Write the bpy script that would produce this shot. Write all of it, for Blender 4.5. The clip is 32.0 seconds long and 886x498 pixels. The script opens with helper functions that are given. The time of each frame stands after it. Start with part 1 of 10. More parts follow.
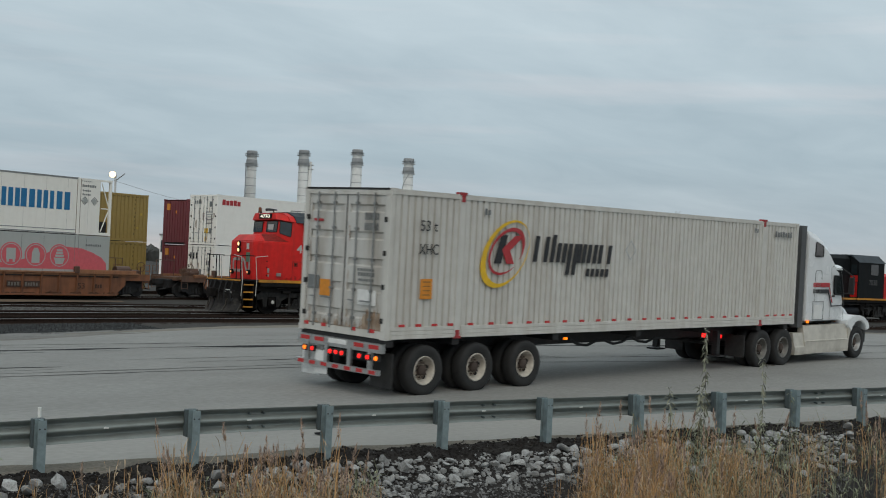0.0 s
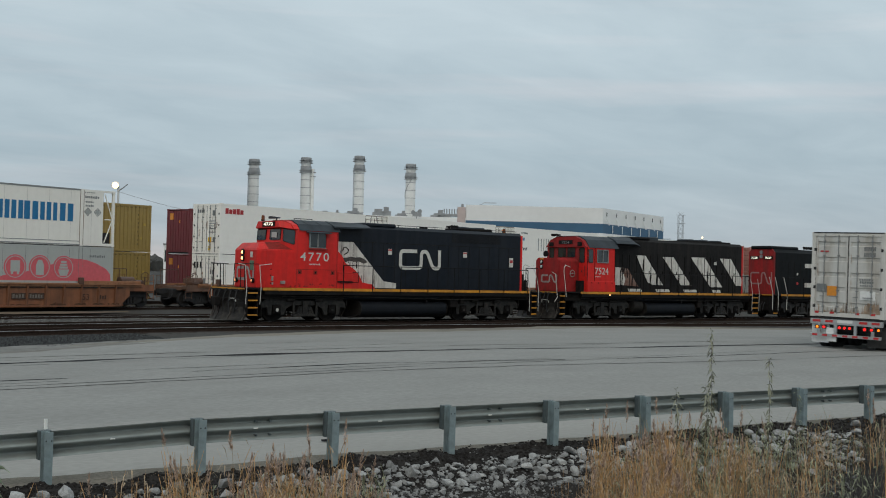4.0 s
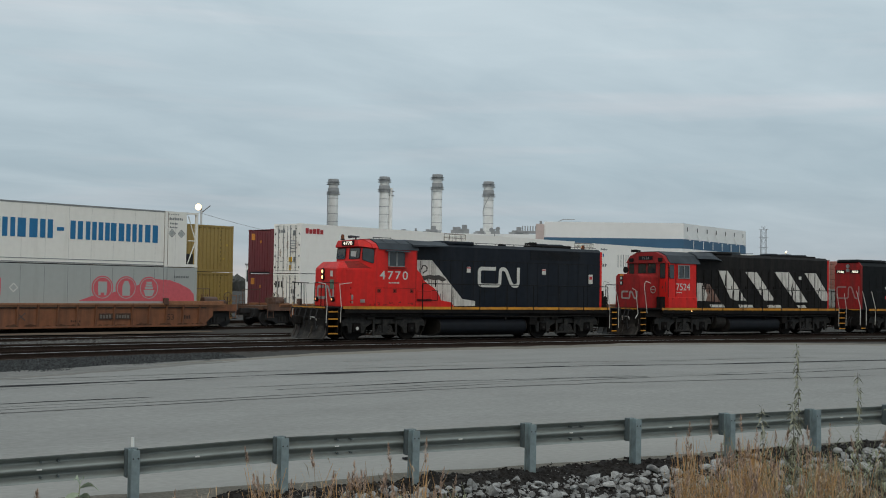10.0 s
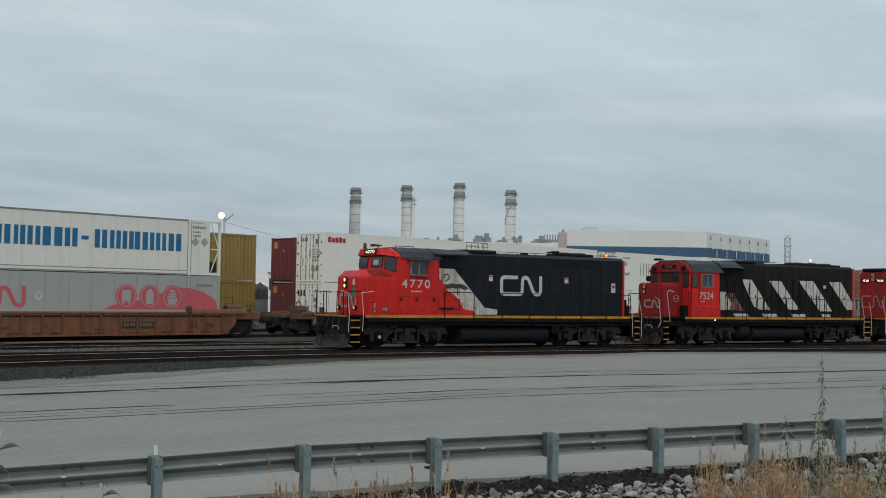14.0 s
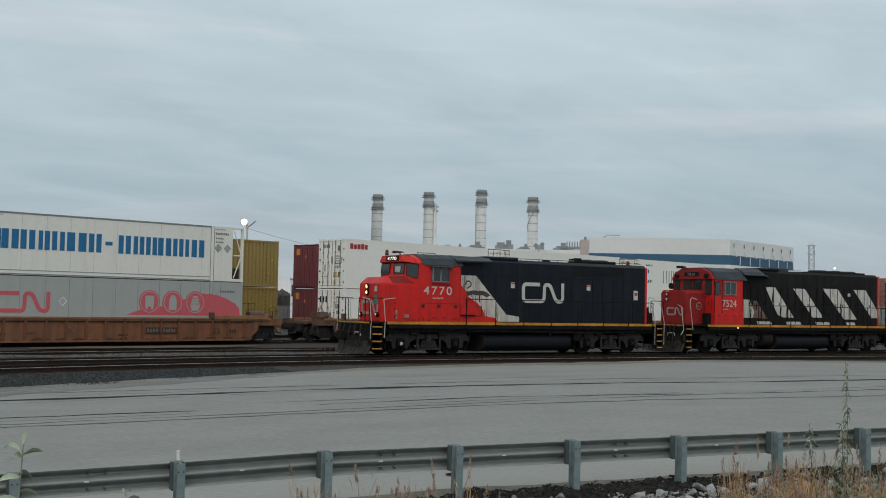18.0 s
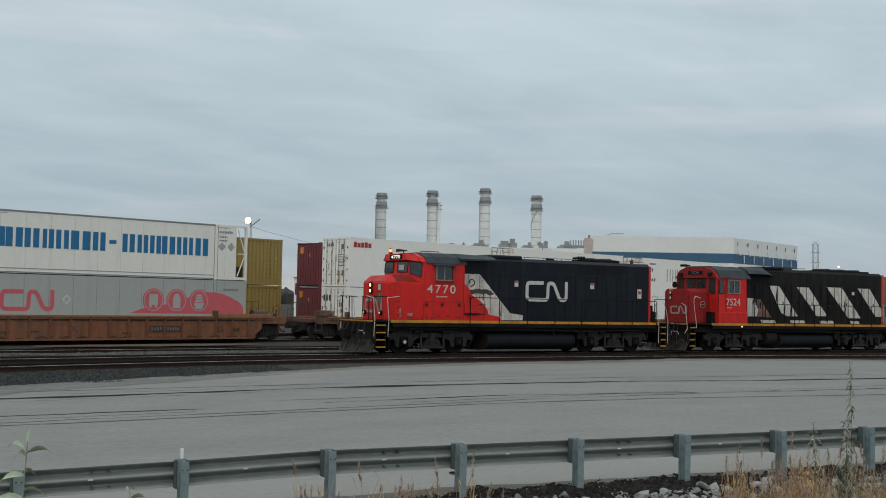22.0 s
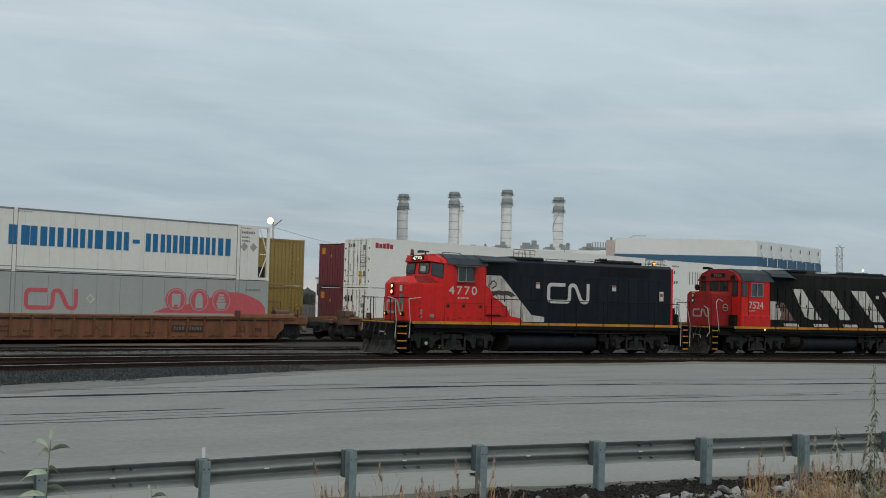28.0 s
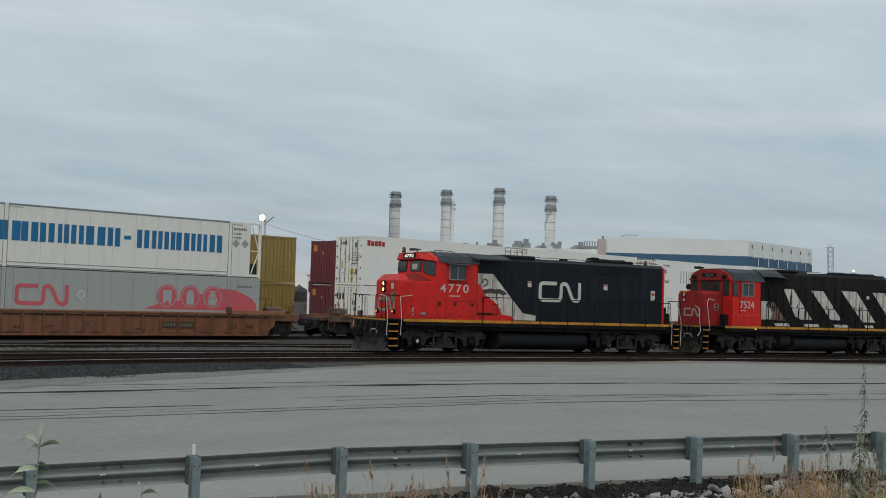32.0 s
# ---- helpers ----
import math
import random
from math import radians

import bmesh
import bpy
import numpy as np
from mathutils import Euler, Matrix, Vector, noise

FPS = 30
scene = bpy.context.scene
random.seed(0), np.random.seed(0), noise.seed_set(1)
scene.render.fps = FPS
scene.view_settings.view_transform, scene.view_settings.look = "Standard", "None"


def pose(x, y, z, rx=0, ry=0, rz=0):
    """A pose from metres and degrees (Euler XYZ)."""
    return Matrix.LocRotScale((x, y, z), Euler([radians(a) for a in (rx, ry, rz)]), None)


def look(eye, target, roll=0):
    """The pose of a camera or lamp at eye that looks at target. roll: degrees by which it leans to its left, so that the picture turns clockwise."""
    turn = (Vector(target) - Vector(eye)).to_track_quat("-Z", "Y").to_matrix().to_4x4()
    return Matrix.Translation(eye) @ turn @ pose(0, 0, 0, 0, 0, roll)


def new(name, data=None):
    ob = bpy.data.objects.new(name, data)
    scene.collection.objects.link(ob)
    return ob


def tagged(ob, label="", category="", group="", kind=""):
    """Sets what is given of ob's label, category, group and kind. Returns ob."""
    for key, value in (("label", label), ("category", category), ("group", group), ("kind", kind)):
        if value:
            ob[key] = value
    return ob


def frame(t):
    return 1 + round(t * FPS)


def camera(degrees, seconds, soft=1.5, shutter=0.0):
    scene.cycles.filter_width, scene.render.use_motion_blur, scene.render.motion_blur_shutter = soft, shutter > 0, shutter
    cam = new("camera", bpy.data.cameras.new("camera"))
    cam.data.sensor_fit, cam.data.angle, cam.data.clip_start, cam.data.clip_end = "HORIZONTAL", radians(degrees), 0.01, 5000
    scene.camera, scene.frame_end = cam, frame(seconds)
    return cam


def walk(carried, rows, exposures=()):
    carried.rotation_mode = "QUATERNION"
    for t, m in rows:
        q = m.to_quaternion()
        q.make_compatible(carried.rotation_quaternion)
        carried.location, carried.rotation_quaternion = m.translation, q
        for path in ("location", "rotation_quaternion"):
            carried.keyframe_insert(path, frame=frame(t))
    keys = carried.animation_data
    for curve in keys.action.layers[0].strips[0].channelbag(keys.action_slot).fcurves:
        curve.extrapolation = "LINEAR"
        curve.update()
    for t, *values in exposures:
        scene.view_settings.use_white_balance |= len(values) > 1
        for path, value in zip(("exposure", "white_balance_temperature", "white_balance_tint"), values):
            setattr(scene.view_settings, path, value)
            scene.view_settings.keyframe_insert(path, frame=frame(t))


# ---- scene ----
cam = camera(42.0, 32.0, soft=1.0, shutter=0.3)
# seconds, eye x y z, yaw, pitch, roll
ROWS = [
    (0.0, -0.014, -0.006, 2.524, -38.24, 1.01, -2.39),
    (0.5, -0.020, -0.024, 2.525, -38.47, 0.92, -2.34),
    (1.0, -0.012, -0.013, 2.521, -39.06, 0.91, -2.41),
    (1.5, -0.022, -0.025, 2.522, -39.45, 0.99, -2.49),
    (2.0, -0.006, -0.005, 2.521, -39.50, 1.01, -2.34),
    (2.5, -0.023, -0.014, 2.528, -38.88, 1.08, -2.24),
    (4.5, 0.000, 0.000, 2.520, -37.41, 1.25, -0.73),
    (5.0, 0.000, 0.000, 2.520, -35.91, 1.27, -0.79),
    (5.5, 0.000, 0.000, 2.520, -35.70, 1.31, -0.81),
    (6.0, 0.000, 0.000, 2.520, -35.70, 1.32, -0.76),
    (6.5, 0.000, 0.000, 2.520, -34.87, 1.39, -0.77),
    (7.0, 0.000, 0.000, 2.520, -34.64, 1.43, -0.75),
    (7.5, 0.000, 0.000, 2.520, -34.45, 1.50, -0.69),
    (8.0, 0.000, 0.000, 2.520, -34.42, 1.54, -0.64),
    (8.5, 0.000, 0.000, 2.520, -34.40, 1.71, -0.64),
    (9.0, 0.000, 0.000, 2.520, -34.50, 1.91, -0.71),
    (9.5, 0.000, 0.000, 2.520, -34.22, 1.97, -0.83),
    (10.0, 0.000, 0.000, 2.520, -34.12, 2.04, -0.84),
    (10.5, 0.000, 0.000, 2.520, -34.30, 2.06, -0.87),
    (11.0, 0.000, 0.000, 2.520, -34.28, 2.05, -0.82),
    (11.5, 0.000, 0.000, 2.520, -34.12, 2.04, -0.82),
    (12.0, 0.000, 0.000, 2.520, -33.51, 2.06, -0.83),
    (12.5, 0.000, 0.000, 2.520, -33.36, 2.14, -0.86),
    (13.0, 0.000, 0.000, 2.520, -33.33, 2.28, -0.81),
    (13.5, 0.000, 0.000, 2.520, -33.29, 2.37, -0.83),
    (14.0, 0.000, 0.000, 2.520, -33.02, 2.45, -0.90),
    (14.5, 0.000, 0.000, 2.520, -32.78, 2.50, -1.02),
    (15.0, 0.000, 0.000, 2.520, -32.60, 2.57, -1.05),
    (15.5, 0.000, 0.000, 2.520, -32.41, 2.59, -0.97),
    (17.5, 0.000, 0.000, 2.520, -31.85, 2.77, -0.99),
    (18.0, 0.000, 0.000, 2.520, -31.94, 2.77, -1.08),
    (18.5, 0.000, 0.000, 2.520, -32.12, 2.79, -1.09),
    (19.0, 0.000, 0.000, 2.520, -32.24, 2.72, -1.08),
    (19.5, 0.000, 0.000, 2.520, -32.33, 2.66, -1.09),
    (20.0, 0.000, 0.000, 2.520, -32.32, 2.63, -1.14),
    (20.5, 0.000, 0.000, 2.520, -32.37, 2.65, -1.15),
    (21.0, 0.000, 0.000, 2.520, -32.25, 2.68, -1.12),
    (21.5, 0.000, 0.000, 2.520, -31.97, 2.71, -1.08),
    (22.0, 0.000, 0.000, 2.520, -31.76, 2.69, -1.11),
    (22.5, 0.000, 0.000, 2.520, -31.61, 2.65, -1.10),
    (23.0, 0.000, 0.000, 2.520, -31.56, 2.62, -1.12),
    (23.5, 0.000, 0.000, 2.520, -31.08, 2.67, -1.13),
    (24.0, 0.000, 0.000, 2.520, -30.78, 2.69, -1.20),
    (24.5, 0.000, 0.000, 2.520, -30.76, 2.69, -1.29),
    (25.0, 0.000, 0.000, 2.520, -30.79, 2.70, -1.32),
    (25.5, 0.000, 0.000, 2.520, -30.71, 2.74, -1.42),
    (27.5, 0.000, 0.000, 2.520, -30.71, 2.68, -1.37),
    (28.0, 0.000, 0.000, 2.520, -30.70, 2.73, -1.46),
    (28.5, 0.000, 0.000, 2.520, -30.67, 2.62, -1.67),
    (29.0, 0.000, 0.000, 2.520, -30.76, 2.70, -1.85),
    (29.5, 0.000, 0.000, 2.520, -30.73, 2.66, -1.95),
    (30.0, 0.000, 0.000, 2.520, -30.77, 2.65, -2.10),
    (30.5, 0.000, 0.000, 2.520, -30.83, 2.57, -2.09),
    (31.0, 0.000, 0.000, 2.520, -30.80, 2.56, -2.08),
    (31.5, 0.000, 0.000, 2.520, -30.85, 2.58, -1.92),
    (32.0, 0.000, 0.000, 2.520, -31.12, 2.64, -1.78),
]
walk(cam, [(t, pose(x, y, z, 90 + pitch, roll, yaw)) for t, x, y, z, yaw, pitch, roll in ROWS],
     exposures=[(0.0, 0.0), (1.0, 0.12), (2.0, 0.13), (2.5, 0.12), (4.5, 0.0), (32.0, 0.0)])

# ---------------------------------------------------------------- light
SUN_EL, SUN_ROT = 44.0, 223.0
world = bpy.data.worlds.new("overcast_dusk")
scene.world = world
world.use_nodes = True
nt = world.node_tree
nt.nodes.clear()
w_out = nt.nodes.new("ShaderNodeOutputWorld")
w_bg = nt.nodes.new("ShaderNodeBackground")
w_sky = nt.nodes.new("ShaderNodeTexSky")
w_sky.sky_type, w_sky.sun_disc = "NISHITA", False
w_sky.sun_elevation, w_sky.sun_rotation = radians(SUN_EL), radians(SUN_ROT)
w_sky.air_density, w_sky.dust_density, w_sky.ozone_density = 1.0, 1.0, 1.0
w_co = nt.nodes.new("ShaderNodeTexCoord")
w_sep = nt.nodes.new("ShaderNodeSeparateXYZ")
nt.links.new(w_co.outputs["Generated"], w_sep.inputs[0])
# height gradient of the cloud deck
w_grad = nt.nodes.new("ShaderNodeValToRGB")
els = w_grad.color_ramp.elements
els[0].position, els[0].color = 0.0, (0.50, 0.485, 0.475, 1)
els[1].position, els[1].color = 1.0, (0.62, 0.71, 0.74, 1)
for pos, col in ((0.035, (0.40, 0.468, 0.515, 1)), (0.10, (0.41, 0.505, 0.555, 1)), (0.20, (0.50, 0.60, 0.645, 1)), (0.35, (0.585, 0.685, 0.725, 1))):
    e = els.new(pos)
    e.color = col
nt.links.new(w_sep.outputs["Z"], w_grad.inputs[0])
# streaky clouds: direction divided by its height, as a flat deck overhead
w_add = nt.nodes.new("ShaderNodeMath")
w_add.operation, w_add.inputs[1].default_value = "ADD", 0.16
nt.links.new(w_sep.outputs["Z"], w_add.inputs[0])
w_div = nt.nodes.new("ShaderNodeVectorMath")
w_div.operation = "DIVIDE"
w_cmb = nt.nodes.new("ShaderNodeCombineXYZ")
for i in range(3):
    nt.links.new(w_add.outputs[0], w_cmb.inputs[i])
nt.links.new(w_co.outputs["Generated"], w_div.inputs[0])
nt.links.new(w_cmb.outputs[0], w_div.inputs[1])
w_map = nt.nodes.new("ShaderNodeMapping")
w_map.inputs["Rotation"].default_value = (0, 0, radians(36))
w_map.inputs["Scale"].default_value = (0.85, 1.5, 1.0)
nt.links.new(w_div.outputs[0], w_map.inputs[0])
w_noise = nt.nodes.new("ShaderNodeTexNoise")
w_noise.inputs["Scale"].default_value = 1.9
w_noise.inputs["Detail"].default_value = 7.0
w_noise.inputs["Roughness"].default_value = 0.56
w_noise.inputs["Distortion"].default_value = 0.4
nt.links.new(w_map.outputs[0], w_noise.inputs[0])
w_cl = nt.nodes.new("ShaderNodeMapRange")
w_cl.inputs["From Min"].default_value, w_cl.inputs["From Max"].default_value = 0.3, 0.7
w_cl.inputs["To Min"].default_value, w_cl.inputs["To Max"].default_value = 0.0, 1.0
nt.links.new(w_noise.outputs["Fac"], w_cl.inputs["Value"])
w_mul = nt.nodes.new("ShaderNodeMix")
w_mul.data_type, w_mul.blend_type = "RGBA", "MULTIPLY"
w_mul.inputs["Factor"].default_value = 1.0
nt.links.new(w_grad.outputs[0], w_mul.inputs["A"])
w_tint = nt.nodes.new("ShaderNodeValToRGB")
w_tint.color_ramp.elements[0].color = (0.90, 0.915, 0.935, 1)
w_tint.color_ramp.elements[1].color = (1.105, 1.085, 1.085, 1)
nt.links.new(w_cl.outputs[0], w_tint.inputs[0])
nt.links.new(w_tint.outputs[0], w_mul.inputs["B"])
# thin level streaks of paler, pinkish cloud low over the horizon
w_lv = nt.nodes.new("ShaderNodeMapping")
w_lv.inputs["Scale"].default_value = (1.6, 1.6, 24.0)
nt.links.new(w_co.outputs["Generated"], w_lv.inputs[0])
w_ln = nt.nodes.new("ShaderNodeTexNoise")
w_ln.inputs["Scale"].default_value, w_ln.inputs["Detail"].default_value = 1.7, 4.0
nt.links.new(w_lv.outputs[0], w_ln.inputs[0])
w_lr = nt.nodes.new("ShaderNodeMapRange")
w_lr.inputs["From Min"].default_value, w_lr.inputs["From Max"].default_value = 0.54, 0.74
nt.links.new(w_ln.outputs["Fac"], w_lr.inputs["Value"])
w_st = nt.nodes.new("ShaderNodeMix")
w_st.data_type, w_st.blend_type = "RGBA", "ADD"
w_st.inputs["B"].default_value = (0.075, 0.04, 0.03, 1)
nt.links.new(w_lr.outputs[0], w_st.inputs["Factor"])
nt.links.new(w_mul.outputs["Result"], w_st.inputs["A"])
# a little of the clear sky above shows through the deck
w_mix = nt.nodes.new("ShaderNodeMix")
w_mix.data_type = "RGBA"
w_mix.inputs["Factor"].default_value = 0.06
w_dim = nt.nodes.new("ShaderNodeMix")
w_dim.data_type, w_dim.blend_type = "RGBA", "MULTIPLY"
w_dim.inputs["Factor"].default_value = 1.0
w_dim.inputs["B"].default_value = (0.1, 0.1, 0.1, 1)
nt.links.new(w_sky.outputs[0], w_dim.inputs["A"])
nt.links.new(w_st.outputs["Result"], w_mix.inputs["A"])
nt.links.new(w_dim.outputs["Result"], w_mix.inputs["B"])
nt.links.new(w_mix.outputs["Result"], w_bg.inputs["Color"])
w_bg.inputs["Strength"].default_value = 1.0
nt.links.new(w_bg.outputs[0], w_out.inputs[0])

sun = new("sun", bpy.data.lights.new("sun", "SUN"))
sun.data.energy, sun.data.angle, sun.data.color = 0.80, radians(50), (1.0, 0.87, 0.72)
sun.matrix_world = look((-22, -28, 36), (0, 0, 0))

# ---------------------------------------------------------------- materials
MATS = {}


def mat(name, col, rough=0.6, metal=0.0, grain=8.0, vary=0.15, dirt=None, dirt_amt=0.3, dirt_scale=0.7, bump=0.1, streak=False, emit=0.0,
        coat=0.0, rand=0.0, stretch=(1, 1, 1), grain2=None, island=False, lo=0.45, hi=0.75, spec=0.5):
    """A node material: base colour with fine grain, larger patches of dirt, and fine relief."""
    if name in MATS:
        return MATS[name]
    m = bpy.data.materials.new(name)
    m.use_nodes = True
    t = m.node_tree
    b = t.nodes["Principled BSDF"]
    co = t.nodes.new("ShaderNodeTexCoord")
    mp = t.nodes.new("ShaderNodeMapping")
    mp.inputs["Scale"].default_value = stretch
    t.links.new(co.outputs["Object"], mp.inputs[0])
    n1 = t.nodes.new("ShaderNodeTexNoise")
    n1.inputs["Scale"].default_value, n1.inputs["Detail"].default_value = grain, 6
    t.links.new(mp.outputs[0], n1.inputs[0])
    r1 = t.nodes.new("ShaderNodeMapRange")
    r1.inputs["From Min"].default_value, r1.inputs["From Max"].default_value = 0.25, 0.75
    r1.inputs["To Min"].default_value, r1.inputs["To Max"].default_value = 1 - vary, 1 + vary
    t.links.new(n1.outputs["Fac"], r1.inputs["Value"])
    mul = t.nodes.new("ShaderNodeMix")
    mul.data_type, mul.blend_type = "RGBA", "MULTIPLY"
    mul.inputs["Factor"].default_value = 1
    mul.inputs["A"].default_value = (*col, 1)
    t.links.new(r1.outputs[0], mul.inputs["B"])
    out = mul.outputs["Result"]
    if rand or island:
        inf = t.nodes.new("ShaderNodeNewGeometry" if island else "ShaderNodeObjectInfo")
        rr = t.nodes.new("ShaderNodeMapRange")
        rr.inputs["To Min"].default_value, rr.inputs["To Max"].default_value = 1 - rand, 1 + rand
        t.links.new(inf.outputs["Random Per Island" if island else "Random"], rr.inputs["Value"])
        m2 = t.nodes.new("ShaderNodeMix")
        m2.data_type, m2.blend_type = "RGBA", "MULTIPLY"
        m2.inputs["Factor"].default_value = 1
        t.links.new(out, m2.inputs["A"])
        t.links.new(rr.outputs[0], m2.inputs["B"])
        out = m2.outputs["Result"]
    n2 = t.nodes.new("ShaderNodeTexNoise")
    n2.inputs["Scale"].default_value, n2.inputs["Detail"].default_value = dirt_scale, 8
    n2.inputs["Roughness"].default_value = 0.62
    mp2 = t.nodes.new("ShaderNodeMapping")
    mp2.inputs["Scale"].default_value = (3.0, 3.0, 0.35) if streak else stretch
    t.links.new(co.outputs["Object"], mp2.inputs[0])
    t.links.new(mp2.outputs[0], n2.inputs[0])
    if dirt:
        r2 = t.nodes.new("ShaderNodeMapRange")
        r2.inputs["From Min"].default_value, r2.inputs["From Max"].default_value = lo, hi
        r2.inputs["To Max"].default_value = dirt_amt
        t.links.new(n2.outputs["Fac"], r2.inputs["Value"])
        m3 = t.nodes.new("ShaderNodeMix")
        m3.data_type = "RGBA"
        m3.inputs["B"].default_value = (*dirt, 1)
        t.links.new(r2.outputs[0], m3.inputs["Factor"])
        t.links.new(out, m3.inputs["A"])
        out = m3.outputs["Result"]
    t.links.new(out, b.inputs["Base Color"])
    rg = t.nodes.new("ShaderNodeMapRange")
    rg.inputs["To Min"].default_value, rg.inputs["To Max"].default_value = max(0.02, rough - 0.12), min(1, rough + 0.12)
    t.links.new(n2.outputs["Fac"], rg.inputs["Value"])
    t.links.new(rg.outputs[0], b.inputs["Roughness"])
    b.inputs["Metallic"].default_value = metal
    b.inputs["Specular IOR Level"].default_value = spec
    b.inputs["Coat Weight"].default_value = coat
    if bump:
        bp = t.nodes.new("ShaderNodeBump")
        bp.inputs["Strength"].default_value, bp.inputs["Distance"].default_value = bump, 0.02
        t.links.new(n1.outputs["Fac"], bp.inputs["Height"])
        t.links.new(bp.outputs[0], b.inputs["Normal"])
    if emit:
        b.inputs["Emission Color"].default_value = (*col, 1)
        b.inputs["Emission Strength"].default_value = emit
    MATS[name] = m
    return m


def dust_over(m, col):
    """Pale dust on the pavement, thickest beside the guard rail and in wandering trails beyond it."""
    t = m.node_tree
    b = t.nodes["Principled BSDF"]
    base = b.inputs["Base Color"].links[0].from_socket
    geo = t.nodes.new("ShaderNodeNewGeometry")
    dot = t.nodes.new("ShaderNodeVectorMath")
    dot.operation, dot.inputs[1].default_value = "DOT_PRODUCT", (0.0913, 1.0, 0.0)
    t.links.new(geo.outputs["Position"], dot.inputs[0])
    nz = t.nodes.new("ShaderNodeTexNoise")
    nz.inputs["Scale"].default_value, nz.inputs["Detail"].default_value = 0.55, 7
    mp = t.nodes.new("ShaderNodeMapping")
    mp.inputs["Scale"].default_value = (0.35, 1.0, 1.0)
    t.links.new(geo.outputs["Position"], mp.inputs[0])
    t.links.new(mp.outputs[0], nz.inputs[0])
    wob = t.nodes.new("ShaderNodeMath")
    wob.operation, wob.inputs[1].default_value = "MULTIPLY_ADD", 5.0
    t.links.new(nz.outputs["Fac"], wob.inputs[0])
    t.links.new(dot.outputs["Value"], wob.inputs[2])
    rng = t.nodes.new("ShaderNodeMapRange")
    rng.inputs["From Min"].default_value, rng.inputs["From Max"].default_value = 15.6, 22.0
    rng.inputs["To Min"].default_value, rng.inputs["To Max"].default_value = 0.55, 0.0
    t.links.new(wob.outputs[0], rng.inputs["Value"])
    mx = t.nodes.new("ShaderNodeMix")
    mx.data_type = "RGBA"
    mx.inputs["B"].default_value = (*col, 1)
    t.links.new(rng.outputs[0], mx.inputs["Factor"])
    t.links.new(base, mx.inputs["A"])
    t.links.new(mx.outputs["Result"], b.inputs["Base Color"])


# ---------------------------------------------------------------- mesh helpers
def face(bm, pts):
    return bm.faces.new([bm.verts.new(p) for p in pts])


def hexa(bm, p):
    """A solid from eight corners: four below, four above, each anticlockwise seen from above."""
    v = [bm.verts.new(q) for q in p]
    for f in ((3, 2, 1, 0), (4, 5, 6, 7), (0, 1, 5, 4), (1, 2, 6, 5), (2, 3, 7, 6), (3, 0, 4, 7)):
        bm.faces.new([v[i] for i in f])
    return v


def box(bm, x0, x1, y0, y1, z0, z1):
    return hexa(bm, [(x0, y0, z0), (x1, y0, z0), (x1, y1, z0), (x0, y1, z0), (x0, y0, z1), (x1, y0, z1), (x1, y1, z1), (x0, y1, z1)])


def bevel(bm, w=0.02, seg=1):
    bmesh.ops.bevel(bm, geom=bm.edges[:], offset=w, segments=seg, affect="EDGES", clamp_overlap=True)
    return bm


def rod(bm, a, b, r, n=8, r2=None):
    """A round bar from a to b, tapering to r2."""
    a, b = Vector(a), Vector(b)
    d = (b - a).normalized()
    u = d.orthogonal().normalized()
    w = d.cross(u)
    r2 = r if r2 is None else r2
    lo = [bm.verts.new(a + (u * math.cos(6.28319 * i / n) + w * math.sin(6.28319 * i / n)) * r) for i in range(n)]
    hi = [bm.verts.new(b + (u * math.cos(6.28319 * i / n) + w * math.sin(6.28319 * i / n)) * r2) for i in range(n)]
    for i in range(n):
        bm.faces.new((lo[i], lo[(i + 1) % n], hi[(i + 1) % n], hi[i]))
    bm.faces.new(lo[::-1])
    bm.faces.new(hi)
    return bm


def pipe(bm, pts, r, n=6):
    for a, b in zip(pts, pts[1:]):
        rod(bm, a, b, r, n)
    return bm


def prism(bm, pts, y0, y1):
    """A solid with a profile of (x, z) points, between two depths y."""
    lo = [bm.verts.new((x, y0, z)) for x, z in pts]
    hi = [bm.verts.new((x, y1, z)) for x, z in pts]
    n = len(pts)
    for i in range(n):
        bm.faces.new((lo[i], lo[(i + 1) % n], hi[(i + 1) % n], hi[i]))
    bm.faces.new(lo[::-1])
    bm.faces.new(hi)
    bmesh.ops.recalc_face_normals(bm, faces=bm.faces[:])
    return bm


def prism_x(bm, pts, x0, x1):
    """A solid with a profile of (y, z) points, between two places x."""
    lo = [bm.verts.new((x0, y, z)) for y, z in pts]
    hi = [bm.verts.new((x1, y, z)) for y, z in pts]
    n = len(pts)
    for i in range(n):
        bm.faces.new((lo[i], lo[(i + 1) % n], hi[(i + 1) % n], hi[i]))
    bm.faces.new(lo[::-1])
    bm.faces.new(hi)
    bmesh.ops.recalc_face_normals(bm, faces=bm.faces[:])
    return bm


